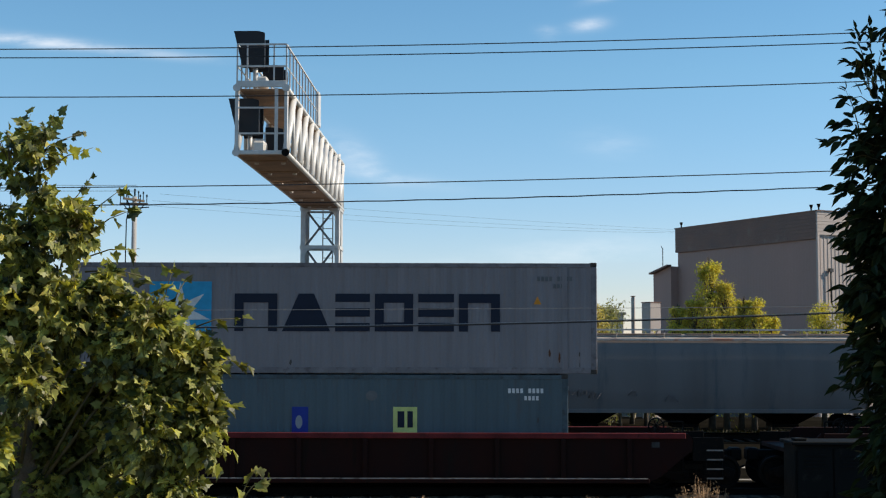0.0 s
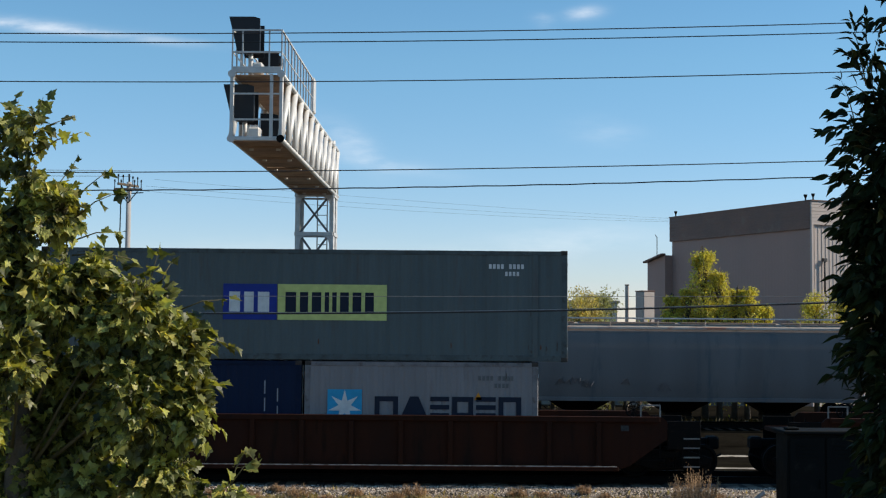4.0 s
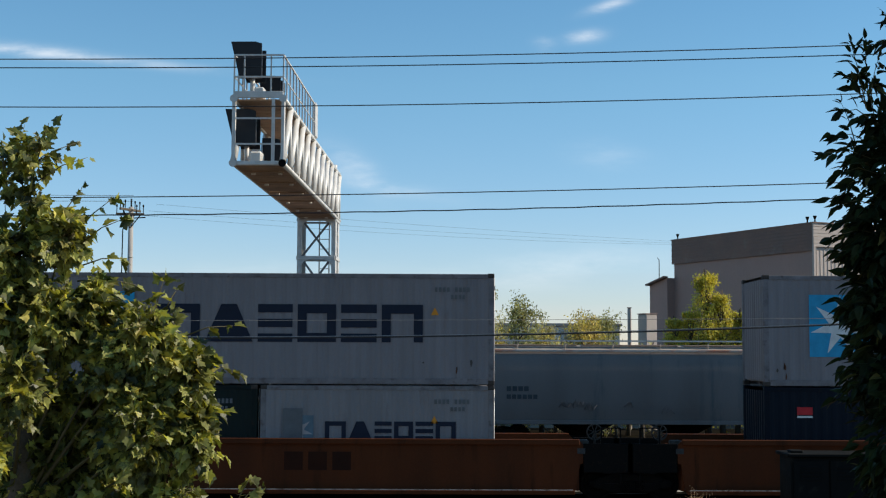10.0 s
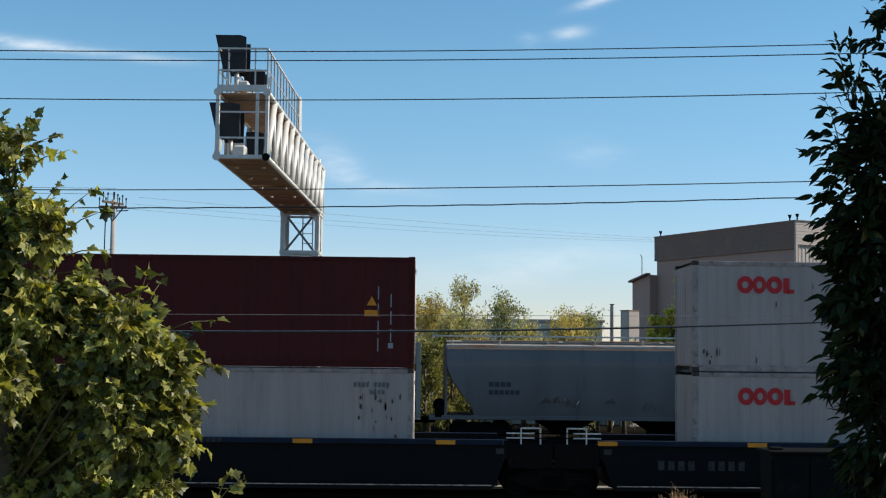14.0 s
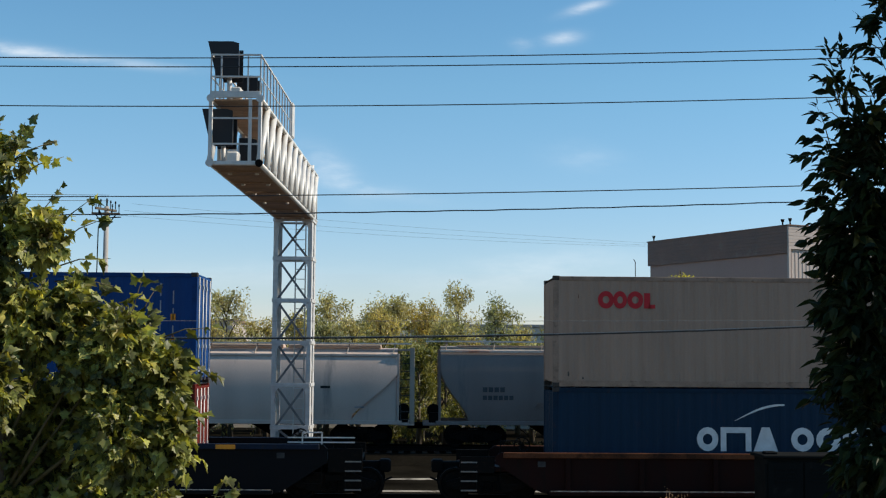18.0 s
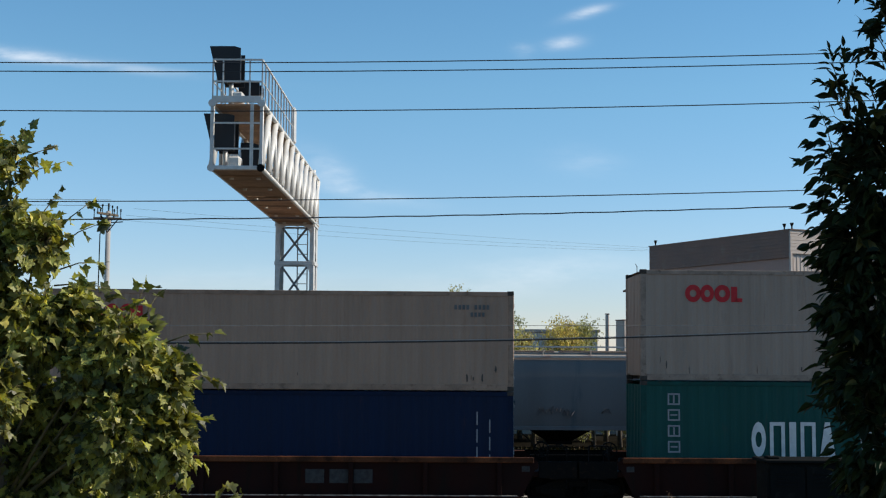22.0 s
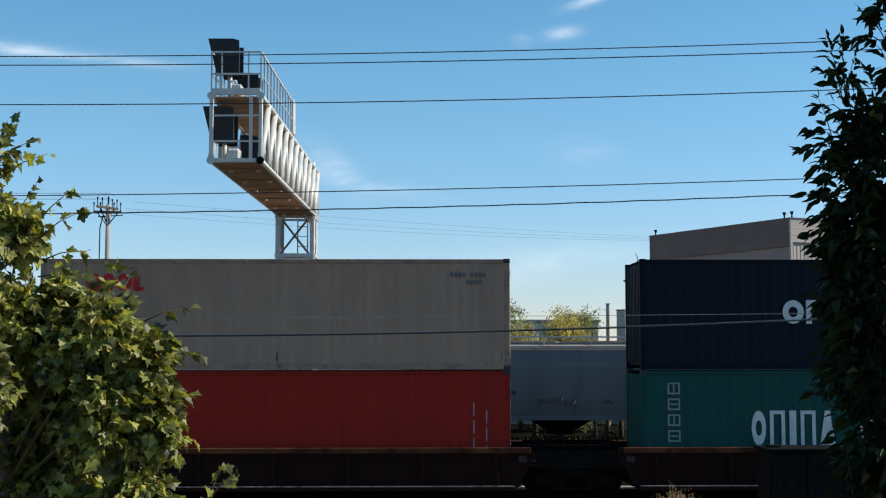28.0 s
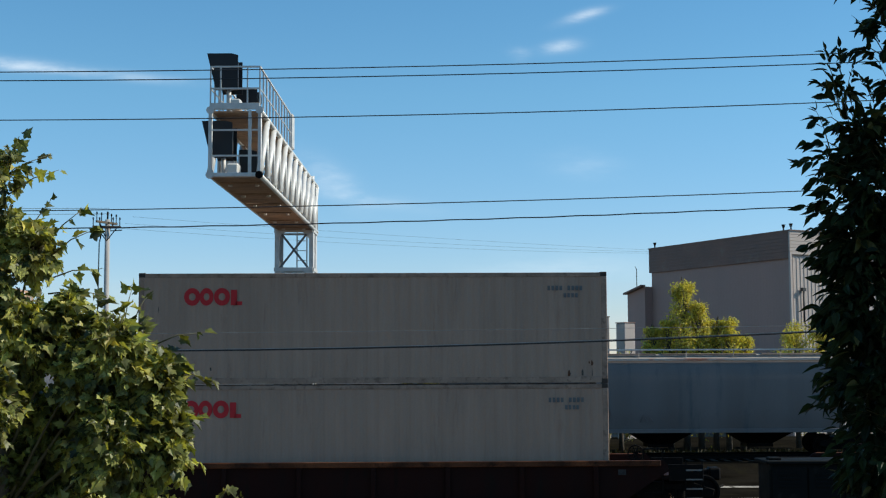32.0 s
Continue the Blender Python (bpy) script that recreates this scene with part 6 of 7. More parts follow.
class Spray:
    """The leaves and twigs of one limb, gathered before they become meshes."""

    def __init__(self, root, rng):
        self.root, self.rng, self.bm = Vector(root), rng, B()
        self.places, self.tips, self.faces, self.sizes = [], [], [], []

    def leaves(self, at, tip, face, size):
        self.places.append(at), self.tips.append(tip), self.faces.append(face), self.sizes.append(size)

    def limb(self, end, thick):
        e = Vector(end) - self.root
        mid = e * 0.55 + Vector((self.rng.uniform(-0.08, 0.08), self.rng.uniform(-0.08, 0.08), 0.05))
        tube(self.bm, [(0, 0, 0), mid, e], [thick, thick * 0.6, thick * 0.25], 6)

    def shoot(self, start, end, size, step, droop, thick=0.005, bare=0.25, up=0.03, whorl=False):
        """A twig with leaves in pairs along it, smaller towards its tip."""
        rng = self.rng
        s, e = np.array(start) - np.array(self.root), np.array(end) - np.array(self.root)
        length = np.linalg.norm(e - s)
        mid = (s + e) / 2 + (0, 0, up)
        tube(self.bm, [s, mid, e], [thick, thick * 0.7, thick * 0.3], 4)
        k = max(int(length * (1 - bare) / step), 2)
        f = np.repeat(bare + (1 - bare) * (np.arange(k) + rng.uniform(0, 0.5, k)) / k, 2)
        f = np.append(f, (1.0, 1.0) if whorl else (1.0,))
        n = len(f)
        at = s[None] * ((1 - f) ** 2)[:, None] + mid[None] * (2 * f * (1 - f))[:, None] + e[None] * (f ** 2)[:, None]
        along = unit(np.repeat((e - s)[None], n, 0))
        turn = rng.uniform(0, 6.28) + np.arange(n) * 1.6 + rng.normal(0, 0.5, n)
        a = unit(np.cross(along, rng.normal(size=3)[None]))
        b = np.cross(along, a)
        side = a * np.cos(turn * 2)[:, None] + b * np.sin(turn * 2)[:, None]
        tip = unit(along * 0.75 + side * 0.8 * (1.15 - f)[:, None] + np.array((0, 0, -droop)) + rng.normal(0, 0.28, (n, 3)))
        sz = size * rng.uniform(0.5, 1.3, n) * (1.1 - 0.35 * f)
        face = np.array((0.42, -0.38, 0.66)) + unit(side + along) * 0.35 + rng.normal(0, 0.72, (n, 3))
        self.leaves(at + tip * (sz * rng.uniform(0.15, 0.4, n))[:, None], tip, face, sz)

    def fill(self, n, centre, r, size, droop, hollow=0.3):
        """Loose leaves all through a part of the crown."""
        rng = self.rng
        at = clump_points(n, np.array(centre) - np.array(self.root), r, rng, hollow, 10, 0.14)
        out = unit(at - (np.array(centre) - np.array(self.root)))
        self.leaves(at, out * (1, 1, 0.3) + (0, 0, -droop) + rng.normal(0, 0.4, (n, 3)), np.array((0.2, -0.1, 0.9)) + out * 0.4 + rng.normal(0, 0.5, (n, 3)), size * rng.uniform(0.6, 1.3, n))

    def build(self, tree, leaf, mat, singles):
        rng = self.rng
        at, tips, faces, sizes = (np.concatenate(v) for v in (self.places, self.tips, self.faces, self.sizes))
        turns = leaf_frames(tips, faces)
        br = part("branch", self.bm, TWIG, tree, at=pose(*self.root))
        v, f = leaf_shape(leaf)
        if leaf not in LEAF_ONE:
            me = bpy.data.meshes.new("leaf")
            me.from_pydata(v.tolist(), [], f)
            me.materials.append(mat)
            LEAF_ONE[leaf] = me
        order = np.argsort(at[:, 1] + rng.normal(0, 0.10, len(at)))
        for i in order[:singles]:
            r, p = turns[i] * sizes[i], at[i]
            part("leaf", LEAF_ONE[leaf], None, br, at=Matrix([list(r[0]) + [p[0]], list(r[1]) + [p[1]], list(r[2]) + [p[2]], [0, 0, 0, 1]]))
        rest = order[singles:]
        n, k = len(rest), len(v)
        curl = np.stack([rng.uniform(0.7, 1.05, n), rng.uniform(0.85, 1.1, n), rng.uniform(0.3, 1.8, n)], 1)
        pts = np.einsum("nij,nkj->nki", turns[rest], v[None] * curl[:, None, :]) * sizes[rest][:, None, None] + at[rest][:, None, :]
        me = bpy.data.meshes.new("foliage")
        me.from_pydata(pts.reshape(-1, 3).tolist(), [], [tuple(i * k + a for a in q) for i in range(n) for q in f])
        me.materials.append(mat)
        tagged(part("foliage", me, None, br), kind="stuff")
        return br


SWAY = []      # (branch, its resting pose, flutter in degrees, phase, share of the tree's lean, the tree's foot)


def build_near_bush():
    """Young maple beside the viewpoint, its top half in view."""
    rng = np.random.default_rng(5)
    g = ground_height(-2.9, 9.3)
    tree = thing("maple_tree", "young maple with large green and some yellowing leaves", "tree", at=pose(-2.9, 9.4, g - 0.05))
    up = -g + 0.05
    part("trunk", tube(B(), [(0, 0, 0), (0.05, 0, 0.8), (0.02, 0.02, 1.7), (-0.05, 0, 2.6)], [0.11, 0.09, 0.065, 0.03], 10), BARK, tree)

    def at(x, z, y=0.0):
        return (x + 2.9, y, z + up)

    limbs = [  # root x, z; clumps of centre x, z, depth; radius; twigs. Then sprigs that stand out: start x, z, end x, z. Share of the lean, single leaves
        ((-2.95, 3.3), [((-2.82, 5.03, 0.00), (0.16, 0.24, 0.20), 20), ((-3.06, 4.94, 0.10), (0.24, 0.30, 0.30), 18), ((-2.84, 4.72, 0.00), (0.13, 0.18, 0.16), 14)],
         [(-2.85, 5.00, -2.55, 5.19), (-2.80, 5.05, -2.70, 5.30), (-2.80, 4.90, -2.46, 5.08), (-2.95, 5.0, -2.92, 5.32)], 0.45, 40),
        ((-2.9, 3.0), [((-2.60, 4.46, -0.10), (0.22, 0.28, 0.24), 66), ((-2.92, 4.36, 0.00), (0.34, 0.34, 0.34), 84)],
         [(-2.55, 4.5, -2.28, 4.80), (-2.5, 4.45, -2.18, 4.64), (-2.5, 4.3, -2.16, 4.36), (-2.5, 4.2, -2.10, 4.18), (-2.7, 4.5, -2.50, 4.86)], 0.55, 55),
        ((-2.9, 2.8), [((-2.62, 3.86, -0.05), (0.34, 0.36, 0.34), 110), ((-2.98, 3.84, -0.10), (0.34, 0.36, 0.42), 110), ((-2.34, 3.98, 0.00), (0.18, 0.26, 0.24), 44), ((-3.06, 3.42, -0.50), (0.24, 0.20, 0.30), 60), ((-2.74, 3.42, -0.60), (0.26, 0.18, 0.28), 60), ((-2.98, 2.98, -0.45), (0.20, 0.18, 0.22), 34)],
         [(-2.4, 4.0, -2.12, 4.12)], 0.6, 60),
        ((-2.85, 2.6), [((-1.98, 3.72, -0.15), (0.29, 0.30, 0.29), 100), ((-1.69, 3.50, -0.10), (0.20, 0.26, 0.27), 64), ((-2.24, 3.60, -0.20), (0.16, 0.2, 0.26), 36)],
         [(-1.95, 3.9, -1.86, 4.22), (-1.9, 3.9, -1.78, 4.18), (-1.75, 3.8, -1.40, 3.88), (-1.65, 3.6, -1.36, 3.55)], 1.0, 70),
        ((-2.8, 2.3), [((-1.98, 3.12, -0.20), (0.32, 0.34, 0.36), 120), ((-1.64, 3.08, -0.10), (0.17, 0.28, 0.32), 64)],
         [(-1.65, 3.2, -1.42, 3.28), (-1.65, 3.0, -1.44, 2.98)], 0.9, 70),
        ((-2.85, 2.1), [((-2.62, 2.86, 0.22), (0.50, 0.36, 0.45), 190), ((-2.78, 2.50, 0.15), (0.47, 0.40, 0.36), 130), ((-2.50, 3.30, 0.25), (0.40, 0.30, 0.30), 120), ((-1.84, 2.62, -0.05), (0.30, 0.30, 0.24), 76), ((-2.35, 2.58, -0.10), (0.22, 0.22, 0.22), 26)], [], 0.6, 50),
        ((-1.75, 2.5), [((-1.36, 2.52, -0.10), (0.12, 0.14, 0.12), 8)], [(-1.40, 2.55, -1.27, 2.84), (-1.38, 2.6, -1.20, 2.78)], 0.5, 8),
    ]
    for k, ((rx, rz), clumps, sprigs, share, singles) in enumerate(limbs):
        sp = Spray(at(rx, rz), rng)
        for (x, z, y), r, n in clumps:
            c = Vector(at(x, z, y))
            sp.limb(c, 0.016 if n > 20 else 0.007)
            for _ in range(int(n * (1.2 if k < 2 else 1.5))):
                d = Vector(rng.normal(size=3)).normalized()
                e = c + Vector((d.x * r[0], d.y * r[1], (d.z + 0.12) * r[2])) * rng.uniform(0.65, 1.05)
                sp.shoot(c + (e - c) * rng.uniform(0.0, 0.4), e, 0.090, 0.052, 0.55)
        for x0, z0, x1, z1 in sprigs:
            sp.shoot(at(x0, z0), at(x1, z1, rng.uniform(-0.1, 0.1)), 0.095, 0.075, 0.45, 0.006, 0.45)
        br = sp.build(tree, "maple", LEAF_MAPLE, singles)
        SWAY.append((br, br.matrix_basis.copy(), 0.7 if k != 6 else 2.0, 1.3 * k, share, (0.0, 0.0, 0.0)))


def build_right_tree():
    """Dark tree with large drooping leaves that closes the view on its other side."""
    rng = np.random.default_rng(8)
    x0, y0 = 4.48, 11.6
    g = ground_height(x0, y0)
    tree = thing("ash_tree", "tall shaded tree with large drooping pointed leaves, darkened for shade", "tree", at=pose(x0, y0, g - 0.05))
    up = -g + 0.05
    part("trunk", tube(B(), [(0, 0, 0), (0.05, 0, 2.5), (-0.05, 0.05, 5.0), (0.0, 0, 8.0)], [0.20, 0.16, 0.11, 0.04], 12), BARK, tree)

    def at(x, z, y=0.0):
        return (x - x0, y, z + up)

    limbs = [  # root x, z; outer shoots as start x, z, end x, z; inner masses as centre x, z, radius, leaves; single leaves
        ((4.5, 5.6), [(4.15, 6.44, 3.92, 6.70), (4.15, 6.40, 3.84, 6.50), (4.20, 6.60, 4.00, 6.85), (4.08, 6.00, 3.95, 6.24), (4.2, 6.2, 4.0, 6.42)],
         [(4.24, 6.55, 0.22, 110), (4.35, 7.1, 0.4, 260), (4.25, 6.1, 0.22, 100)], 30),
        ((4.5, 4.9), [(3.74, 5.85, 3.64, 6.46), (3.79, 5.88, 3.77, 6.47), (3.74, 5.9, 3.56, 6.16), (3.80, 5.95, 3.85, 6.30), (3.70, 5.55, 3.60, 5.97), (3.9, 5.7, 3.80, 5.98), (4.1, 5.6, 4.05, 5.95), (3.78, 5.78, 3.50, 5.84)],
         [(3.76, 6.08, 0.10, 22), (4.12, 5.65, 0.25, 190), (3.93, 5.72, 0.16, 80)], 60),
        ((4.5, 4.5), [(3.82, 5.56, 3.40, 5.65), (3.80, 5.42, 3.31, 5.49), (3.82, 5.28, 3.38, 5.27), (3.80, 5.12, 3.42, 5.10), (3.85, 5.48, 3.52, 5.56), (3.85, 5.36, 3.52, 5.36), (3.80, 5.22, 3.55, 5.20)],
         [(3.84, 5.42, 0.16, 70), (4.10, 5.25, 0.36, 420), (3.86, 5.12, 0.18, 80)], 70),
        ((4.5, 4.0), [(3.84, 5.02, 3.40, 5.00), (3.85, 4.88, 3.46, 4.88), (3.88, 4.76, 3.42, 4.76), (3.90, 4.60, 3.43, 4.62), (3.90, 4.64, 3.55, 4.60), (3.95, 4.40, 3.50, 4.42)],
         [(3.84, 4.78, 0.22, 150), (4.02, 4.65, 0.40, 620), (4.45, 4.8, 0.5, 400)], 60),
        ((4.5, 3.2), [(3.95, 4.12, 3.64, 4.13), (3.95, 3.86, 3.66, 3.86), (3.98, 3.56, 3.68, 3.54), (3.95, 4.26, 3.62, 4.26)],
         [(3.95, 4.10, 0.38, 700), (3.98, 3.50, 0.38, 700), (4.5, 3.9, 0.5, 400)], 50),
        ((4.5, 2.2), [(4.02, 3.25, 3.72, 3.26), (4.02, 2.85, 3.78, 2.84)], [(4.04, 2.92, 0.42, 700), (4.08, 2.40, 0.42, 600), (4.6, 2.9, 0.5, 400)], 40),
        ((4.7, 6.5), [], [(5.4, 7.4, 0.9, 1300), (5.5, 5.8, 0.85, 1300), (5.4, 4.2, 0.85, 1500), (4.75, 5.6, 0.4, 300), (4.8, 6.6, 0.45, 300)], 0),
    ]
    for k, ((rx, rz), shoots, masses, singles) in enumerate(limbs):
        sp = Spray(at(rx, rz), rng)
        for x, z, r, n in masses:
            c = at(x, z, rng.uniform(-0.1, 0.1))
            sp.limb(c, 0.016)
            sp.fill(int(n * 1.1), c, (r, r * 1.1, r), 0.150, 0.35)
        for xa, za, xb, zb in shoots:
            y = rng.uniform(-0.12, 0.12)
            upright = zb - za > 0.15
            k = 0.80 if not upright else 0.95      # the leaves themselves reach on past the twig
            sp.shoot(at(xa, za, y), at(xa + (xb - xa) * k, za + (zb - za) * k, y + rng.uniform(-0.1, 0.1)), 0.165 if not upright else 0.125, 0.052, 0.40 if not upright else 0.22, 0.006, 0.10, 0.05, True)
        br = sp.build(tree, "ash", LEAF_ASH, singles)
        SWAY.append((br, br.matrix_basis.copy(), 0.35, 2.1 * k + 0.7, 0.0, (0.0, 0.0, 0.0)))


def far_tree(name, label, x, y, height, half, rng, mat, lean=0.0, sparse=1.0, shape=1.0, size=(0.08, 0.22)):
    tree = thing(name, label, "tree", "trees behind the yard", at=pose(x, y, -0.8))
    bm = tube(B(), [(0, 0, 0), (lean * 0.3, 0, height * 0.4), (lean, 0, height * 0.9)], [0.10 + height * 0.012, 0.08, 0.02], 8)
    ends = []
    n = 16 if shape <= 1 else 60
    for j in range(n):
        k = j * 16 / n
        z = height * (0.12 + 0.05 * k)
        a = rng.uniform(0, 6.28)
        w = half * rng.uniform(0.45, 0.95) * (1.0 if k < 9 else 1.0 - 0.07 * (k - 8))
        if shape > 1:
            w = half * rng.uniform(0.6, 1.0) * (1.15 - 0.95 * z / height)
        q = (lean * z / height + w * math.cos(a), w * math.sin(a), min(z + height * rng.uniform(0.10, 0.22), height * 0.97))
        tube(bm, [(lean * z / height, 0, z), (q[0] * 0.5, q[1] * 0.5, z + height * 0.11), q], [0.05, 0.03, 0.01], 5)
        ends.append((q, w))
    ends.append(((lean, 0, height * 0.93), half * 0.4))
    part("trunk", bm, BARK, tree)
    pts = []
    for q, w in ends:
        for f in (0.55, 0.95):
            c = (q[0] * f, q[1] * f, q[2] - height * 0.05 * (1 - f))
            r = half * rng.uniform(0.22, 0.42) * (1 if shape <= 1 else max(0.28, 1.2 - 0.95 * q[2] / height))
            pts.append(clump_points(int(130 * sparse * (0.5 + half / 2)), c, (r, r, r * 1.3), rng, 0.1, 7, 0.17 if shape <= 1 else 0.55))
    pts = np.concatenate(pts)
    pts[:, 2] = np.maximum(pts[:, 2], 0.1)
    part("crown", leaves_mesh("crown", pts, rng.uniform(size[0], size[1], len(pts)), "simple", 0.6, mat, rng), None, tree)
    return tree


def build_far_trees():
    rng = np.random.default_rng(21)
    willow = "grey-green willow thicket lit from the side behind the parked cars"
    rows = [  # x, y, height, half width, density
        (-13.0, 74, 7.0, 1.0, 0.35), (-12.0, 78, 5.6, 1.9, 0.9), (-10.1, 74, 8.7, 1.7, 1.0), (-8.6, 77, 6.9, 1.7, 1.0), (-6.6, 80, 6.9, 1.8, 1.0), (-4.6, 74, 8.4, 1.8, 0.9),
        (-3.0, 78, 7.2, 1.6, 1.0), (-1.2, 72, 8.3, 2.0, 1.2), (0.6, 73, 7.6, 1.9, 1.2), (2.0, 75, 7.0, 1.7, 1.1), (2.7, 80, 9.3, 1.8, 0.9), (4.6, 76, 8.0, 1.8, 1.0), (6.2, 78, 6.6, 1.8, 1.0),
        (8.2, 76, 7.0, 1.9, 1.0), (9.8, 78, 7.2, 1.8, 1.0), (10.9, 76, 5.2, 1.5, 0.8), (-15.5, 80, 5.8, 2.0, 1.0), (-18.5, 78, 6.2, 2.2, 1.0), (-22, 78, 6.4, 2.2, 0.9)]
    for k, (x, y, h, w, s) in enumerate(rows):
        tone, words = ((LEAF_FAR, willow), (LEAF_TAN, "olive-brown turning willow behind the parked cars"), (LEAF_DIM, "dull dark green willow behind the parked cars"))[(0, 2, 0, 1, 2)[k % 5]]
        far_tree("willow_tree", words, x, y, h - (0.75 if h > 8 else 0.45), w, rng, tone, rng.uniform(-0.3, 0.3), s)
    for k in range(22):
        x = -21 + 1.5 * k
        far_tree("shrub", ("rough grey-green shrub", "rough tan shrub", "rough dull green shrub")[k % 3] + " in the belt behind the yard", x, 68 + rng.uniform(-1.5, 2.5), rng.uniform(4.6, 6.9) if x < 9.5 else 4.6, 1.6, rng, (LEAF_FAR, LEAF_TAN, LEAF_DIM)[k % 3], 0, 0.65)
    for x, y, h, w in ((0.4, 63, 4.9, 1.3), (1.7, 65, 5.4, 1.3), (-0.9, 65, 4.9, 1.3)):
        far_tree("shrub", "dense olive-green shrub behind the coupled hoppers", x, y, h, w, rng, LEAF_OLIVE, 0, 1.2)
    for x, y, h, w in ((12.6, 70.4, 6.6, 1.3), (13.4, 70.2, 7.0, 1.2), (14.2, 70.0, 9.0, 1.5), (14.9, 69.7, 7.9, 1.3), (15.7, 69.9, 7.0, 1.3), (16.3, 69.6, 7.0, 1.3), (17.1, 69.9, 6.1, 1.2)):
        far_tree("poplar_tree", "yellowing poplar before the tall hall" if h > 8 else "low yellow-green tree before the tall hall", x, y, h, w, rng, LEAF_YELLOW, rng.uniform(-0.2, 0.2), 0.34, 2.0, (0.08, 0.20))
    far_tree("shrub", "small yellow-green shrub beside the pale wall", 20.6, 72, 6.7, 1.5, rng, LEAF_YELLOW, 0, 1.6, 1.0, (0.06, 0.15))
    far_tree("shrub", "small yellow-green shrub beside the pale wall", 22.3, 72, 7.0, 1.4, rng, LEAF_YELLOW, 0, 1.0)
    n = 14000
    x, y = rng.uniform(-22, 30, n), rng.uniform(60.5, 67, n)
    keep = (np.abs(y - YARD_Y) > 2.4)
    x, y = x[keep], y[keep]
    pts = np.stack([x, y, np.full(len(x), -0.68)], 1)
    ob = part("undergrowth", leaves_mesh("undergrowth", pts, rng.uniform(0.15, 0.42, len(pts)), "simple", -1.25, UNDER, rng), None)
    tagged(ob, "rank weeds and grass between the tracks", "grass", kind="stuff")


def slope_height(x, y):
    """The ground, or the shoulder of the near ballast bed where that is higher."""
    d = TRACK_Y - y
    bed = float(np.interp(d, (1.3, 1.75, 2.45, 2.9), (-0.25, -0.32, -0.60, -0.85)))
    return max(ground_height(x, y), bed if d < 2.9 else -9.0)


def build_small_plants():
    rng = np.random.default_rng(33)

    def weed(x, y, h, w, n, label, name="dry_weed"):
        th = thing(name, label, "weed", at=pose(x, y, slope_height(x, y) - 0.03))
        bm, heads = B(), []
        for _ in range(n):
            a, s = rng.uniform(0, 6.28), rng.uniform(0.05, 1.0) ** 0.6
            top = np.array((w * s * math.cos(a), w * s * math.sin(a) * 0.7, h * rng.uniform(0.35, 1.0) * (1.05 - 0.30 * s)))
            tube(bm, [top * (0.35, 0.35, 0), top * (0.75, 0.75, 0.55), top], [0.008, 0.006, 0.003], 4)
            for f in rng.uniform(0.45, 1.0, 16):
                heads.append(top * (0.4 + 0.6 * f, 0.4 + 0.6 * f, f) + rng.normal(0, 0.045 * min(h, 1.0) + 0.01, 3))
        part("stem_tuft", bm, DRY, th)
        tuft = part("seed_tuft", leaves_mesh("seed_tuft", np.array(heads), rng.uniform(0.025, 0.08, len(heads)) * (1 if h > 1 else 0.8), "simple", -0.6, DRY, rng), None, th)
        tagged(tuft, kind="stuff")

    weed(6.25, 32.0, 1.45, 0.66, 170, "tall straw-coloured dry weed beside the track", "tall_dry_weed")
    for x, y, h in ((-0.4, 34.2, 0.57), (2.2, 34.2, 0.41), (-3.3, 34.1, 0.57), (1.3, 33.9, 0.34), (4.4, 34.1, 0.34), (-4.6, 34.0, 0.52), (5.4, 33.8, 0.46), (-1.9, 34.2, 0.32), (3.2, 34.0, 0.34), (-2.6, 33.9, 0.34), (0.6, 33.8, 0.40), (-5.4, 34.2, 0.46), (3.9, 34.4, 0.38), (-0.9, 34.0, 0.46), (2.8, 34.2, 0.30), (-3.9, 34.4, 0.34), (7.2, 34.0, 0.46)):
        weed(x, y, h * 0.72, h * 0.7, 40, "low tuft of rusty dry weed on the ballast edge")
    n = 42000
    x, y = rng.uniform(-8, 10.5, n), rng.uniform(32.6, 34.5, n)
    keep = (rng.random(n) < np.clip((34.22 - y) / 0.35, 0.03, 1)) & (np.array([noise.noise((a * 0.9, b * 1.6, 2.0)) for a, b in zip(x, y)]) > -0.30)
    x, y = x[keep], y[keep]
    pts = np.stack([x, y, [slope_height(a, b) for a, b in zip(x, y)]], 1)
    ob = part("grass", leaves_mesh("grass", pts, rng.uniform(0.05, 0.15, len(pts)), "simple", -1.1, GRASS, rng), None)
    tagged(ob, "patchy dry and green grass along the ballast", "grass", kind="stuff")
    # loose stones on the shoulder
    octa = np.array([(1, 0, 0), (-1, 0, 0), (0, 1, 0), (0, -1, 0), (0, 0, 1), (0, 0, -1)])
    tri = [(0, 2, 4), (2, 1, 4), (1, 3, 4), (3, 0, 4), (2, 0, 5), (1, 2, 5), (3, 1, 5), (0, 3, 5)]
    n = 14000
    x, y = rng.uniform(-8, 10.5, n), 33.75 + 1.15 * rng.random(n) ** 0.8
    c = np.stack([x, y, [slope_height(a, b) + 0.015 for a, b in zip(x, y)]], 1)
    v = np.einsum("nij,kj->nki", rotations(n, 0, rng), octa * (1.0, 0.8, 0.7)) * rng.uniform(0.014, 0.034, n)[:, None, None] + c[:, None, :]
    v += rng.normal(0, 0.006, v.shape)
    me = bpy.data.meshes.new("ballast_stones")
    me.from_pydata(v.reshape(-1, 3).tolist(), [], [tuple(i * 6 + a for a in t) for i in range(n) for t in tri])
    me.materials.append(STONE)
    tagged(part("ballast_stones", me, None), "loose crushed stone on the ballast shoulder", "stones", kind="stuff")


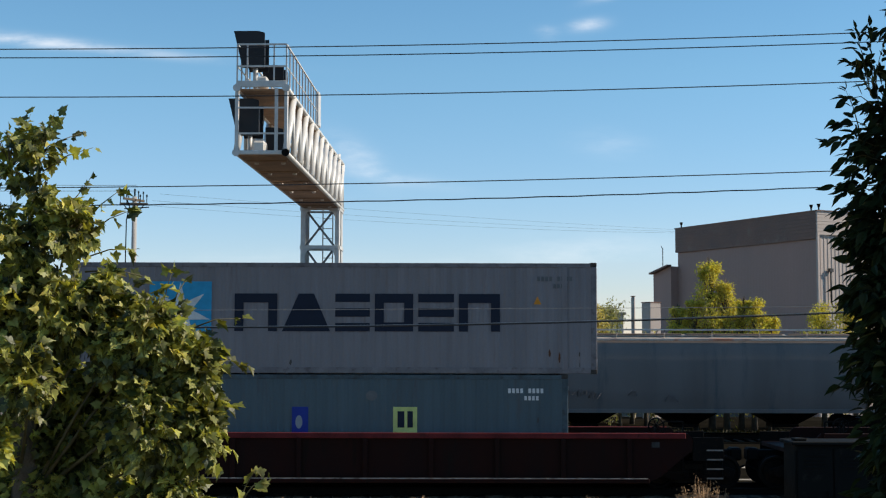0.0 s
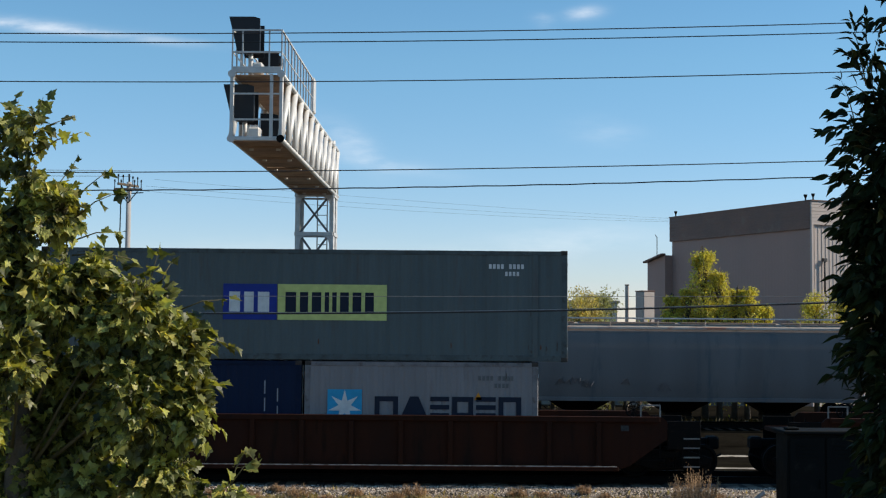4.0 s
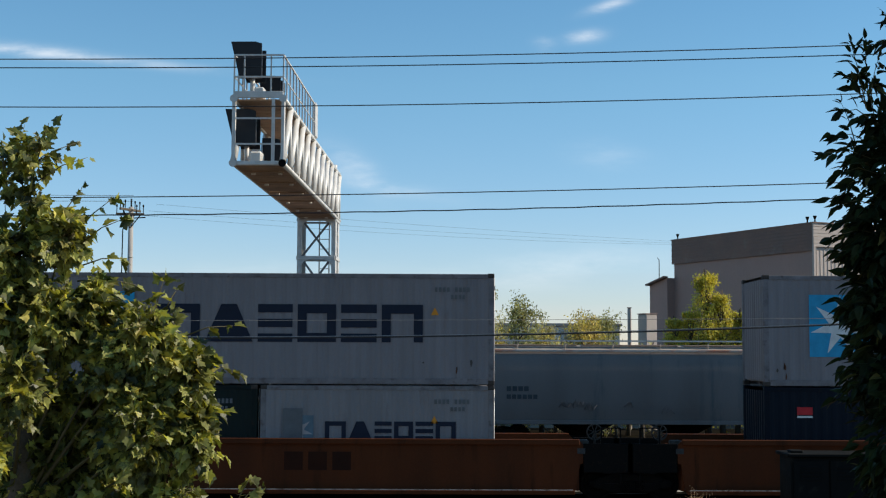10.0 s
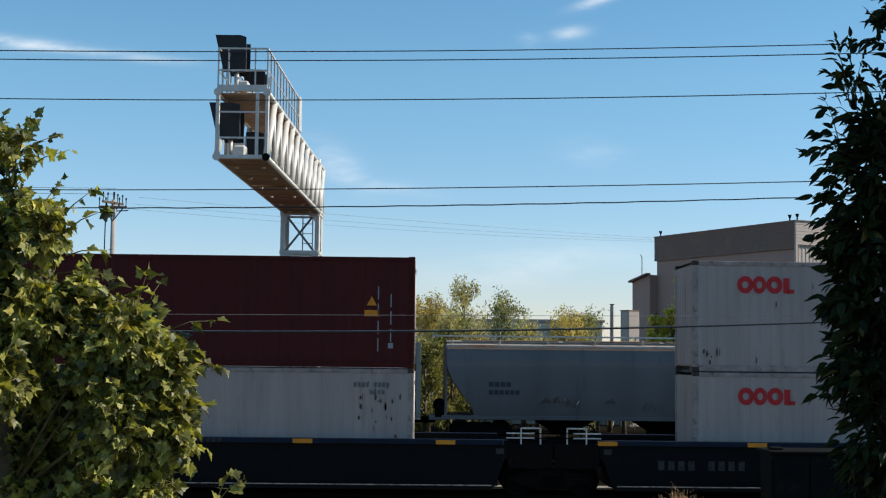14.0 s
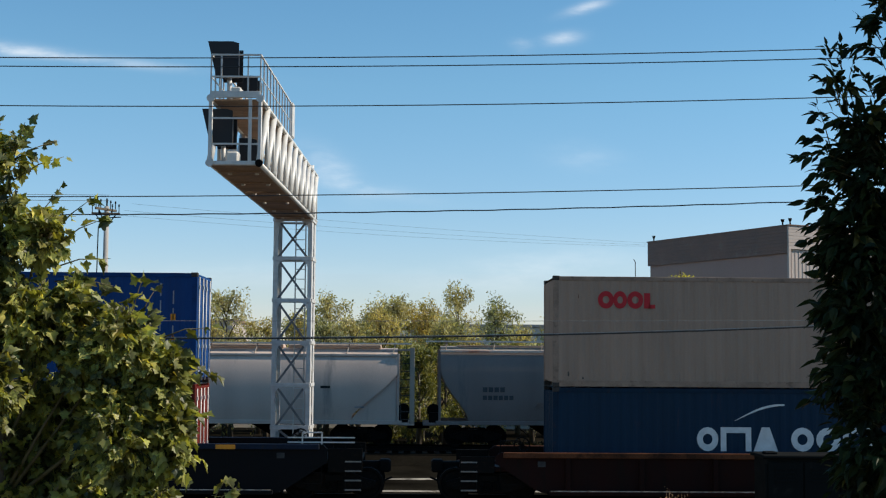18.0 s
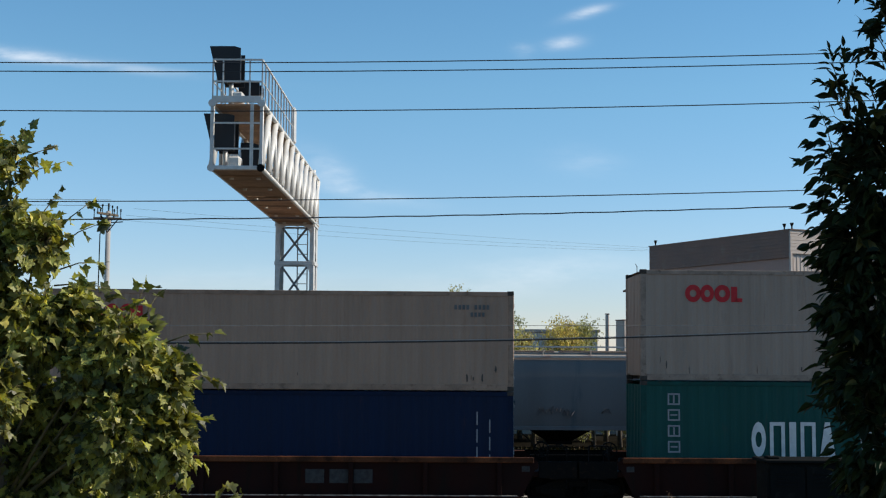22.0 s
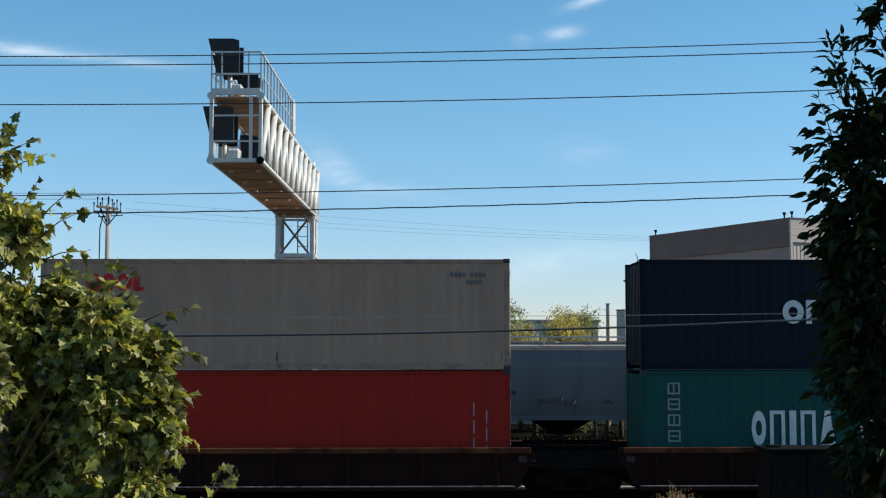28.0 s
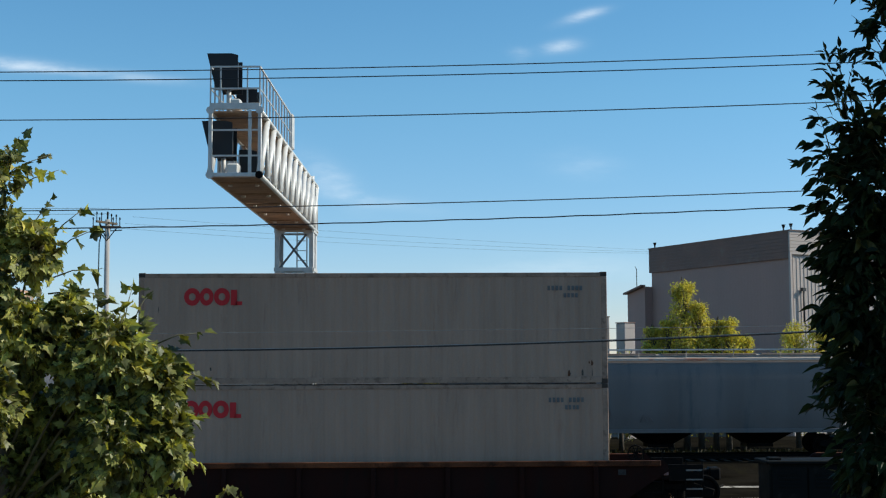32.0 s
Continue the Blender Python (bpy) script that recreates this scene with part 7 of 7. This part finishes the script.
def build_track_side():
    """Weathered case, near-black with painted shade, and a heap of broken boards beside the track."""
    g = ground_height(9.0, 31.0)
    th = thing("signal_case", "weathered trackside equipment case, its shade put into the near-black colour", "cabinet", at=pose(8.17, 31.0, g - 0.05))
    top = 1.52 - g + 0.05
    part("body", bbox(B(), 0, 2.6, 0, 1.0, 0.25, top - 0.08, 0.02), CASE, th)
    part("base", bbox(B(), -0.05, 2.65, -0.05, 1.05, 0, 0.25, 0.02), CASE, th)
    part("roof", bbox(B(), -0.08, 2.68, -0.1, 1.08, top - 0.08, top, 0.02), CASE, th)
    for k in range(3):
        x = 0.06 + 0.84 * k
        d = part("door", bbox(B(), x, x + 0.80, -0.035, -0.002, 0.32, top - 0.16, 0.01), CASE, th)
        part("handle", bbox(B(), x + 0.68, x + 0.72, -0.075, -0.036, 1.0, 1.2, 0.008), CASE, d)
        for j in range(4):
            part("louvre", bbox(B(), x + 0.15, x + 0.65, -0.05, -0.036, 1.7 + 0.09 * j, 1.75 + 0.09 * j, 0.005), CASE, d)
    part("vent_cap", bbox(B(), 0.05, 0.35, 0.2, 0.5, top, top + 0.06, 0.02), CASE, th)
    rng = random.Random(9)
    for k in range(26):
        x, y = 8.15 + rng.gauss(0, 0.22), 33.5 + rng.uniform(-0.25, 0.25)
        L, w = rng.uniform(0.2, 0.6), rng.uniform(0.04, 0.11)
        rise = max(0.0, 0.42 - 0.8 * abs(x - 8.1)) * rng.random()
        ob = part("broken_board", bbox(B(), -L / 2, L / 2, -w, w, -0.015, 0.015, 0.004), (WOOD_POLE, TIE, DECK, BOARD)[k % 4])
        ob.matrix_basis = pose(x, y, slope_height(x, y) + 0.05 + rise, rng.uniform(-35, 35), rng.uniform(-40, 40), rng.uniform(0, 180))
        tagged(ob, "broken weathered board on a heap beside the track", "board", "boards on the heap")


def build_yard():
    """Near-black sheets for shaded ground between the tracks, two pale strips for sunlit lines."""
    rng = random.Random(14)
    yard = tagged(part("yard_ground", sheet(B(), [[(x, y, -0.665) for y in (38.9, 44, 49, 54.75)] for x in range(-150, 171, 8)]), YARD_DARK), "near-black sheet for shaded ground between the tracks", "ground", kind="structure")
    tagged(part("yard_ground", sheet(B(), [[(x, y, -0.665) for y in (60.25, 66, 74, 84)] for x in range(-150, 171, 8)]), YARD_DARK), "near-black sheet for shaded ground before the trees", "ground", kind="structure")
    # two added pale strips: sunlight put into their colour
    for y0, w in ((44.55, 0.28), (48.95, 0.32)):
        rows = []
        for i in range(161):
            x = -40 + 0.5 * i
            a = y0 + 0.10 * noise.noise((x * 0.4, y0, 0.0))
            b = w * (1 + 0.5 * noise.noise((x * 0.7, y0, 4.0)))
            rows.append([(x, a - b, -0.661), (x, a, -0.64), (x, a + b, -0.661)])
        part("gravel_rut", sheet(B(), rows), LIT_STRIP, yard, "pale gravel rut")


def build_road():
    bm = B()
    box(bm, -900, 900, 25.4, 30.0, -0.9, -0.70)
    road = tagged(part("road", bm, ASPHALT), "narrow worn asphalt road before the tracks", "road", kind="structure")
    return road


def build_white_car():
    """A white saloon that drives by on the road; x forwards is -x."""
    th = thing("car", "white saloon car driving past on the road", "car")
    bm = B()
    side = [(-2.2, 0.28), (-2.25, 0.62), (-1.95, 0.78), (-1.05, 0.88), (1.55, 0.92), (2.15, 0.84), (2.22, 0.50), (2.15, 0.28)]
    prism(bm, side, -0.87, 0.87)
    bmesh.ops.bevel(bm, geom=list(bm.edges), offset=0.05, segments=2, affect="EDGES")
    part("body", bm, CAR_WHITE, th)
    cab = [(-1.10, 0.90), (-0.42, 1.36), (0.85, 1.38), (1.62, 0.94)]
    lo = [(x, 0.80) for x, z in cab]
    bm = sheet(B(), [[(cab[0][0], y * 0.80, 0.89), (cab[1][0], y * 0.66, 1.34), (cab[2][0], y * 0.66, 1.36), (cab[3][0], y * 0.80, 0.93)] for y in (-1, 1)])
    for y in (-1, 1):
        f = [bm.verts.new((x, y * w, z)) for x, w, z in ((cab[0][0], 0.80, 0.89), (cab[1][0], 0.66, 1.34), (cab[2][0], 0.66, 1.36), (cab[3][0], 0.80, 0.93))]
        bm.faces.new(f)
    part("window_band", bm, CAR_GLASS, th, "dark glass all round the cabin")
    rows = []
    for i in range(13):
        x = -0.52 + 1.50 * i / 12
        z = 1.345 + 0.075 * math.sin(math.pi * i / 12)
        rows.append([(x, y * 0.70, z - 0.05 * abs(y) ** 4) for y in (-1, -0.8, -0.4, 0, 0.4, 0.8, 1)])
    ob = part("roof", sheet(B(), rows), CAR_WHITE, th)
    for f in ob.data.polygons:
        f.use_smooth = True
    for y in (-0.70, 0.70):
        for p, q in (((-1.08, 0.90), (-0.44, 1.36)), ((0.20, 0.92), (0.22, 1.37)), ((1.60, 0.94), (0.86, 1.38))):
            part("pillar", bar(B(), (p[0], y * 1.14, p[1]), (q[0], y * 0.96, q[1]), 0.06, 0.05), CAR_WHITE, th)
    wheel = tube(B(), [(0, -0.10, 0), (0, 0.10, 0)], 0.31, 24)
    wm = mesh_of("wheel", wheel, TYRE)
    rim = mesh_of("rim", tube(B(), [(0, -0.106, 0), (0, -0.09, 0)], 0.20, 16), ALU)
    for x in (-1.35, 1.35):
        for y in (-0.80, 0.80):
            w = part("wheel", wm, None, th, at=pose(x, y, 0.31, 0, 0, 0 if y < 0 else 180))
            part("rim", rim, None, w)
    for y in (-0.62, 0.62):
        part("headlight", bbox(B(), -2.26, -2.14, y - 0.18, y + 0.18, 0.55, 0.70, 0.02), LAMP_CLEAR, th)
        part("tail_light", bbox(B(), 2.14, 2.24, y - 0.16, y + 0.16, 0.60, 0.78, 0.02), LAMP_RED, th)
        part("mirror", bbox(B(), -0.85, -0.70, y * 1.55 - 0.08, y * 1.55 + 0.08, 0.92, 1.06, 0.03), CAR_WHITE, th)
    part("bumper", bbox(B(), -2.30, -2.18, -0.80, 0.80, 0.26, 0.48, 0.04), CAR_WHITE, th)
    part("bumper", bbox(B(), 2.16, 2.28, -0.80, 0.80, 0.26, 0.50, 0.04), CAR_WHITE, th)
    return th


# ---------------------------------------------------------------- everything
build_ground()
build_track(TRACK_Y, "grey crushed stone ballast of the through track", True)
build_track(YARD_Y, "ballast of the yard track, darkened as shaded ground", False)
build_train()
build_hoppers()
build_gantry()
build_hall()
far_block("low pale distant building with a flat roof", -17.5, 110, 6, 10, 7.3, CLAD_PALE, 2)
far_block("small white building among the trees", -6.2, 96, 3.2, 4, 6.4, WHITE_WALL, 1)
far_block("long low white building behind the trees", 6.5, 105, 16, 8, 6.9, WHITE_WALL, 5)
far_block("narrow cream tower-like block behind the trees", 13.25, 82, 0.85, 0.85, 7.1, CLAD_PALE, 0, 28)
far_block("narrow pale tower-like block behind the trees", 12.05, 83, 0.22, 0.22, 7.5, CLAD_PALE)
build_pole()
build_cables()
build_far_trees()
build_small_plants()
build_track_side()
build_yard()
build_road()
WHITE_CAR = build_white_car()
build_near_bush()
build_right_tree()


def motions():
    """The train rolls by, its wheels turn, and the near branches stir in the wind."""
    steps = [k * 1.0 for k in range(33)]
    for th, x, y, z in MOVING:
        walk(th, [(t, pose(x - travelled(t), y, z)) for t in steps])
    walk(WHITE_CAR, [(t, pose(6.86 - 21.6 * (t - 1.6), 28.0, -0.70)) for t in steps])
    for ws, x, (cx, cy, cz) in WHEELS:
        # turned in small steps while near, at rest while far away
        ts = [k / FPS for k in range(0, 32 * FPS + 1) if abs(x - travelled(k / FPS)) < 16.0]
        if not ts:
            continue
        rows = [(t, pose(cx, cy, cz, 0, -math.degrees((travelled(t) - travelled(ts[0])) / RADIUS) % 360.0, 0)) for t in ts]
        if ts[0] > 0:
            rows.insert(0, (0.0, rows[0][1]))
        if ts[-1] < 32.0:
            rows.append((32.0, rows[-1][1]))
        walk(ws, rows)
    gusts = [(0, -0.5), (3, 1.1), (6, 1.2), (9, 0.6), (12, 0.1), (14, 0.5), (17, 0.0), (19, 0.1), (21, -0.4), (23, 0.7), (24, 2.2), (26.5, 4.6), (28, 5.2), (29, 4.0), (30, 3.6), (32, 2.0)]
    for br, rest, swing, phase, share, foot in SWAY:
        rows = []
        for k in range(65):
            t = k * 0.5
            a = swing * noise.noise((t * 0.9, phase, 0.3)) * 1.6
            b = swing * noise.noise((t * 0.8, phase, 7.3)) * 1.6
            lean = share * float(np.interp(t, [g[0] for g in gusts], [g[1] for g in gusts]))
            rows.append((t, pose(*foot) @ pose(0, 0, 0, 0, -lean, 0) @ pose(*foot).inverted() @ rest @ pose(0, 0, 0, b, a, 0)))
        walk(br, rows)


motions()
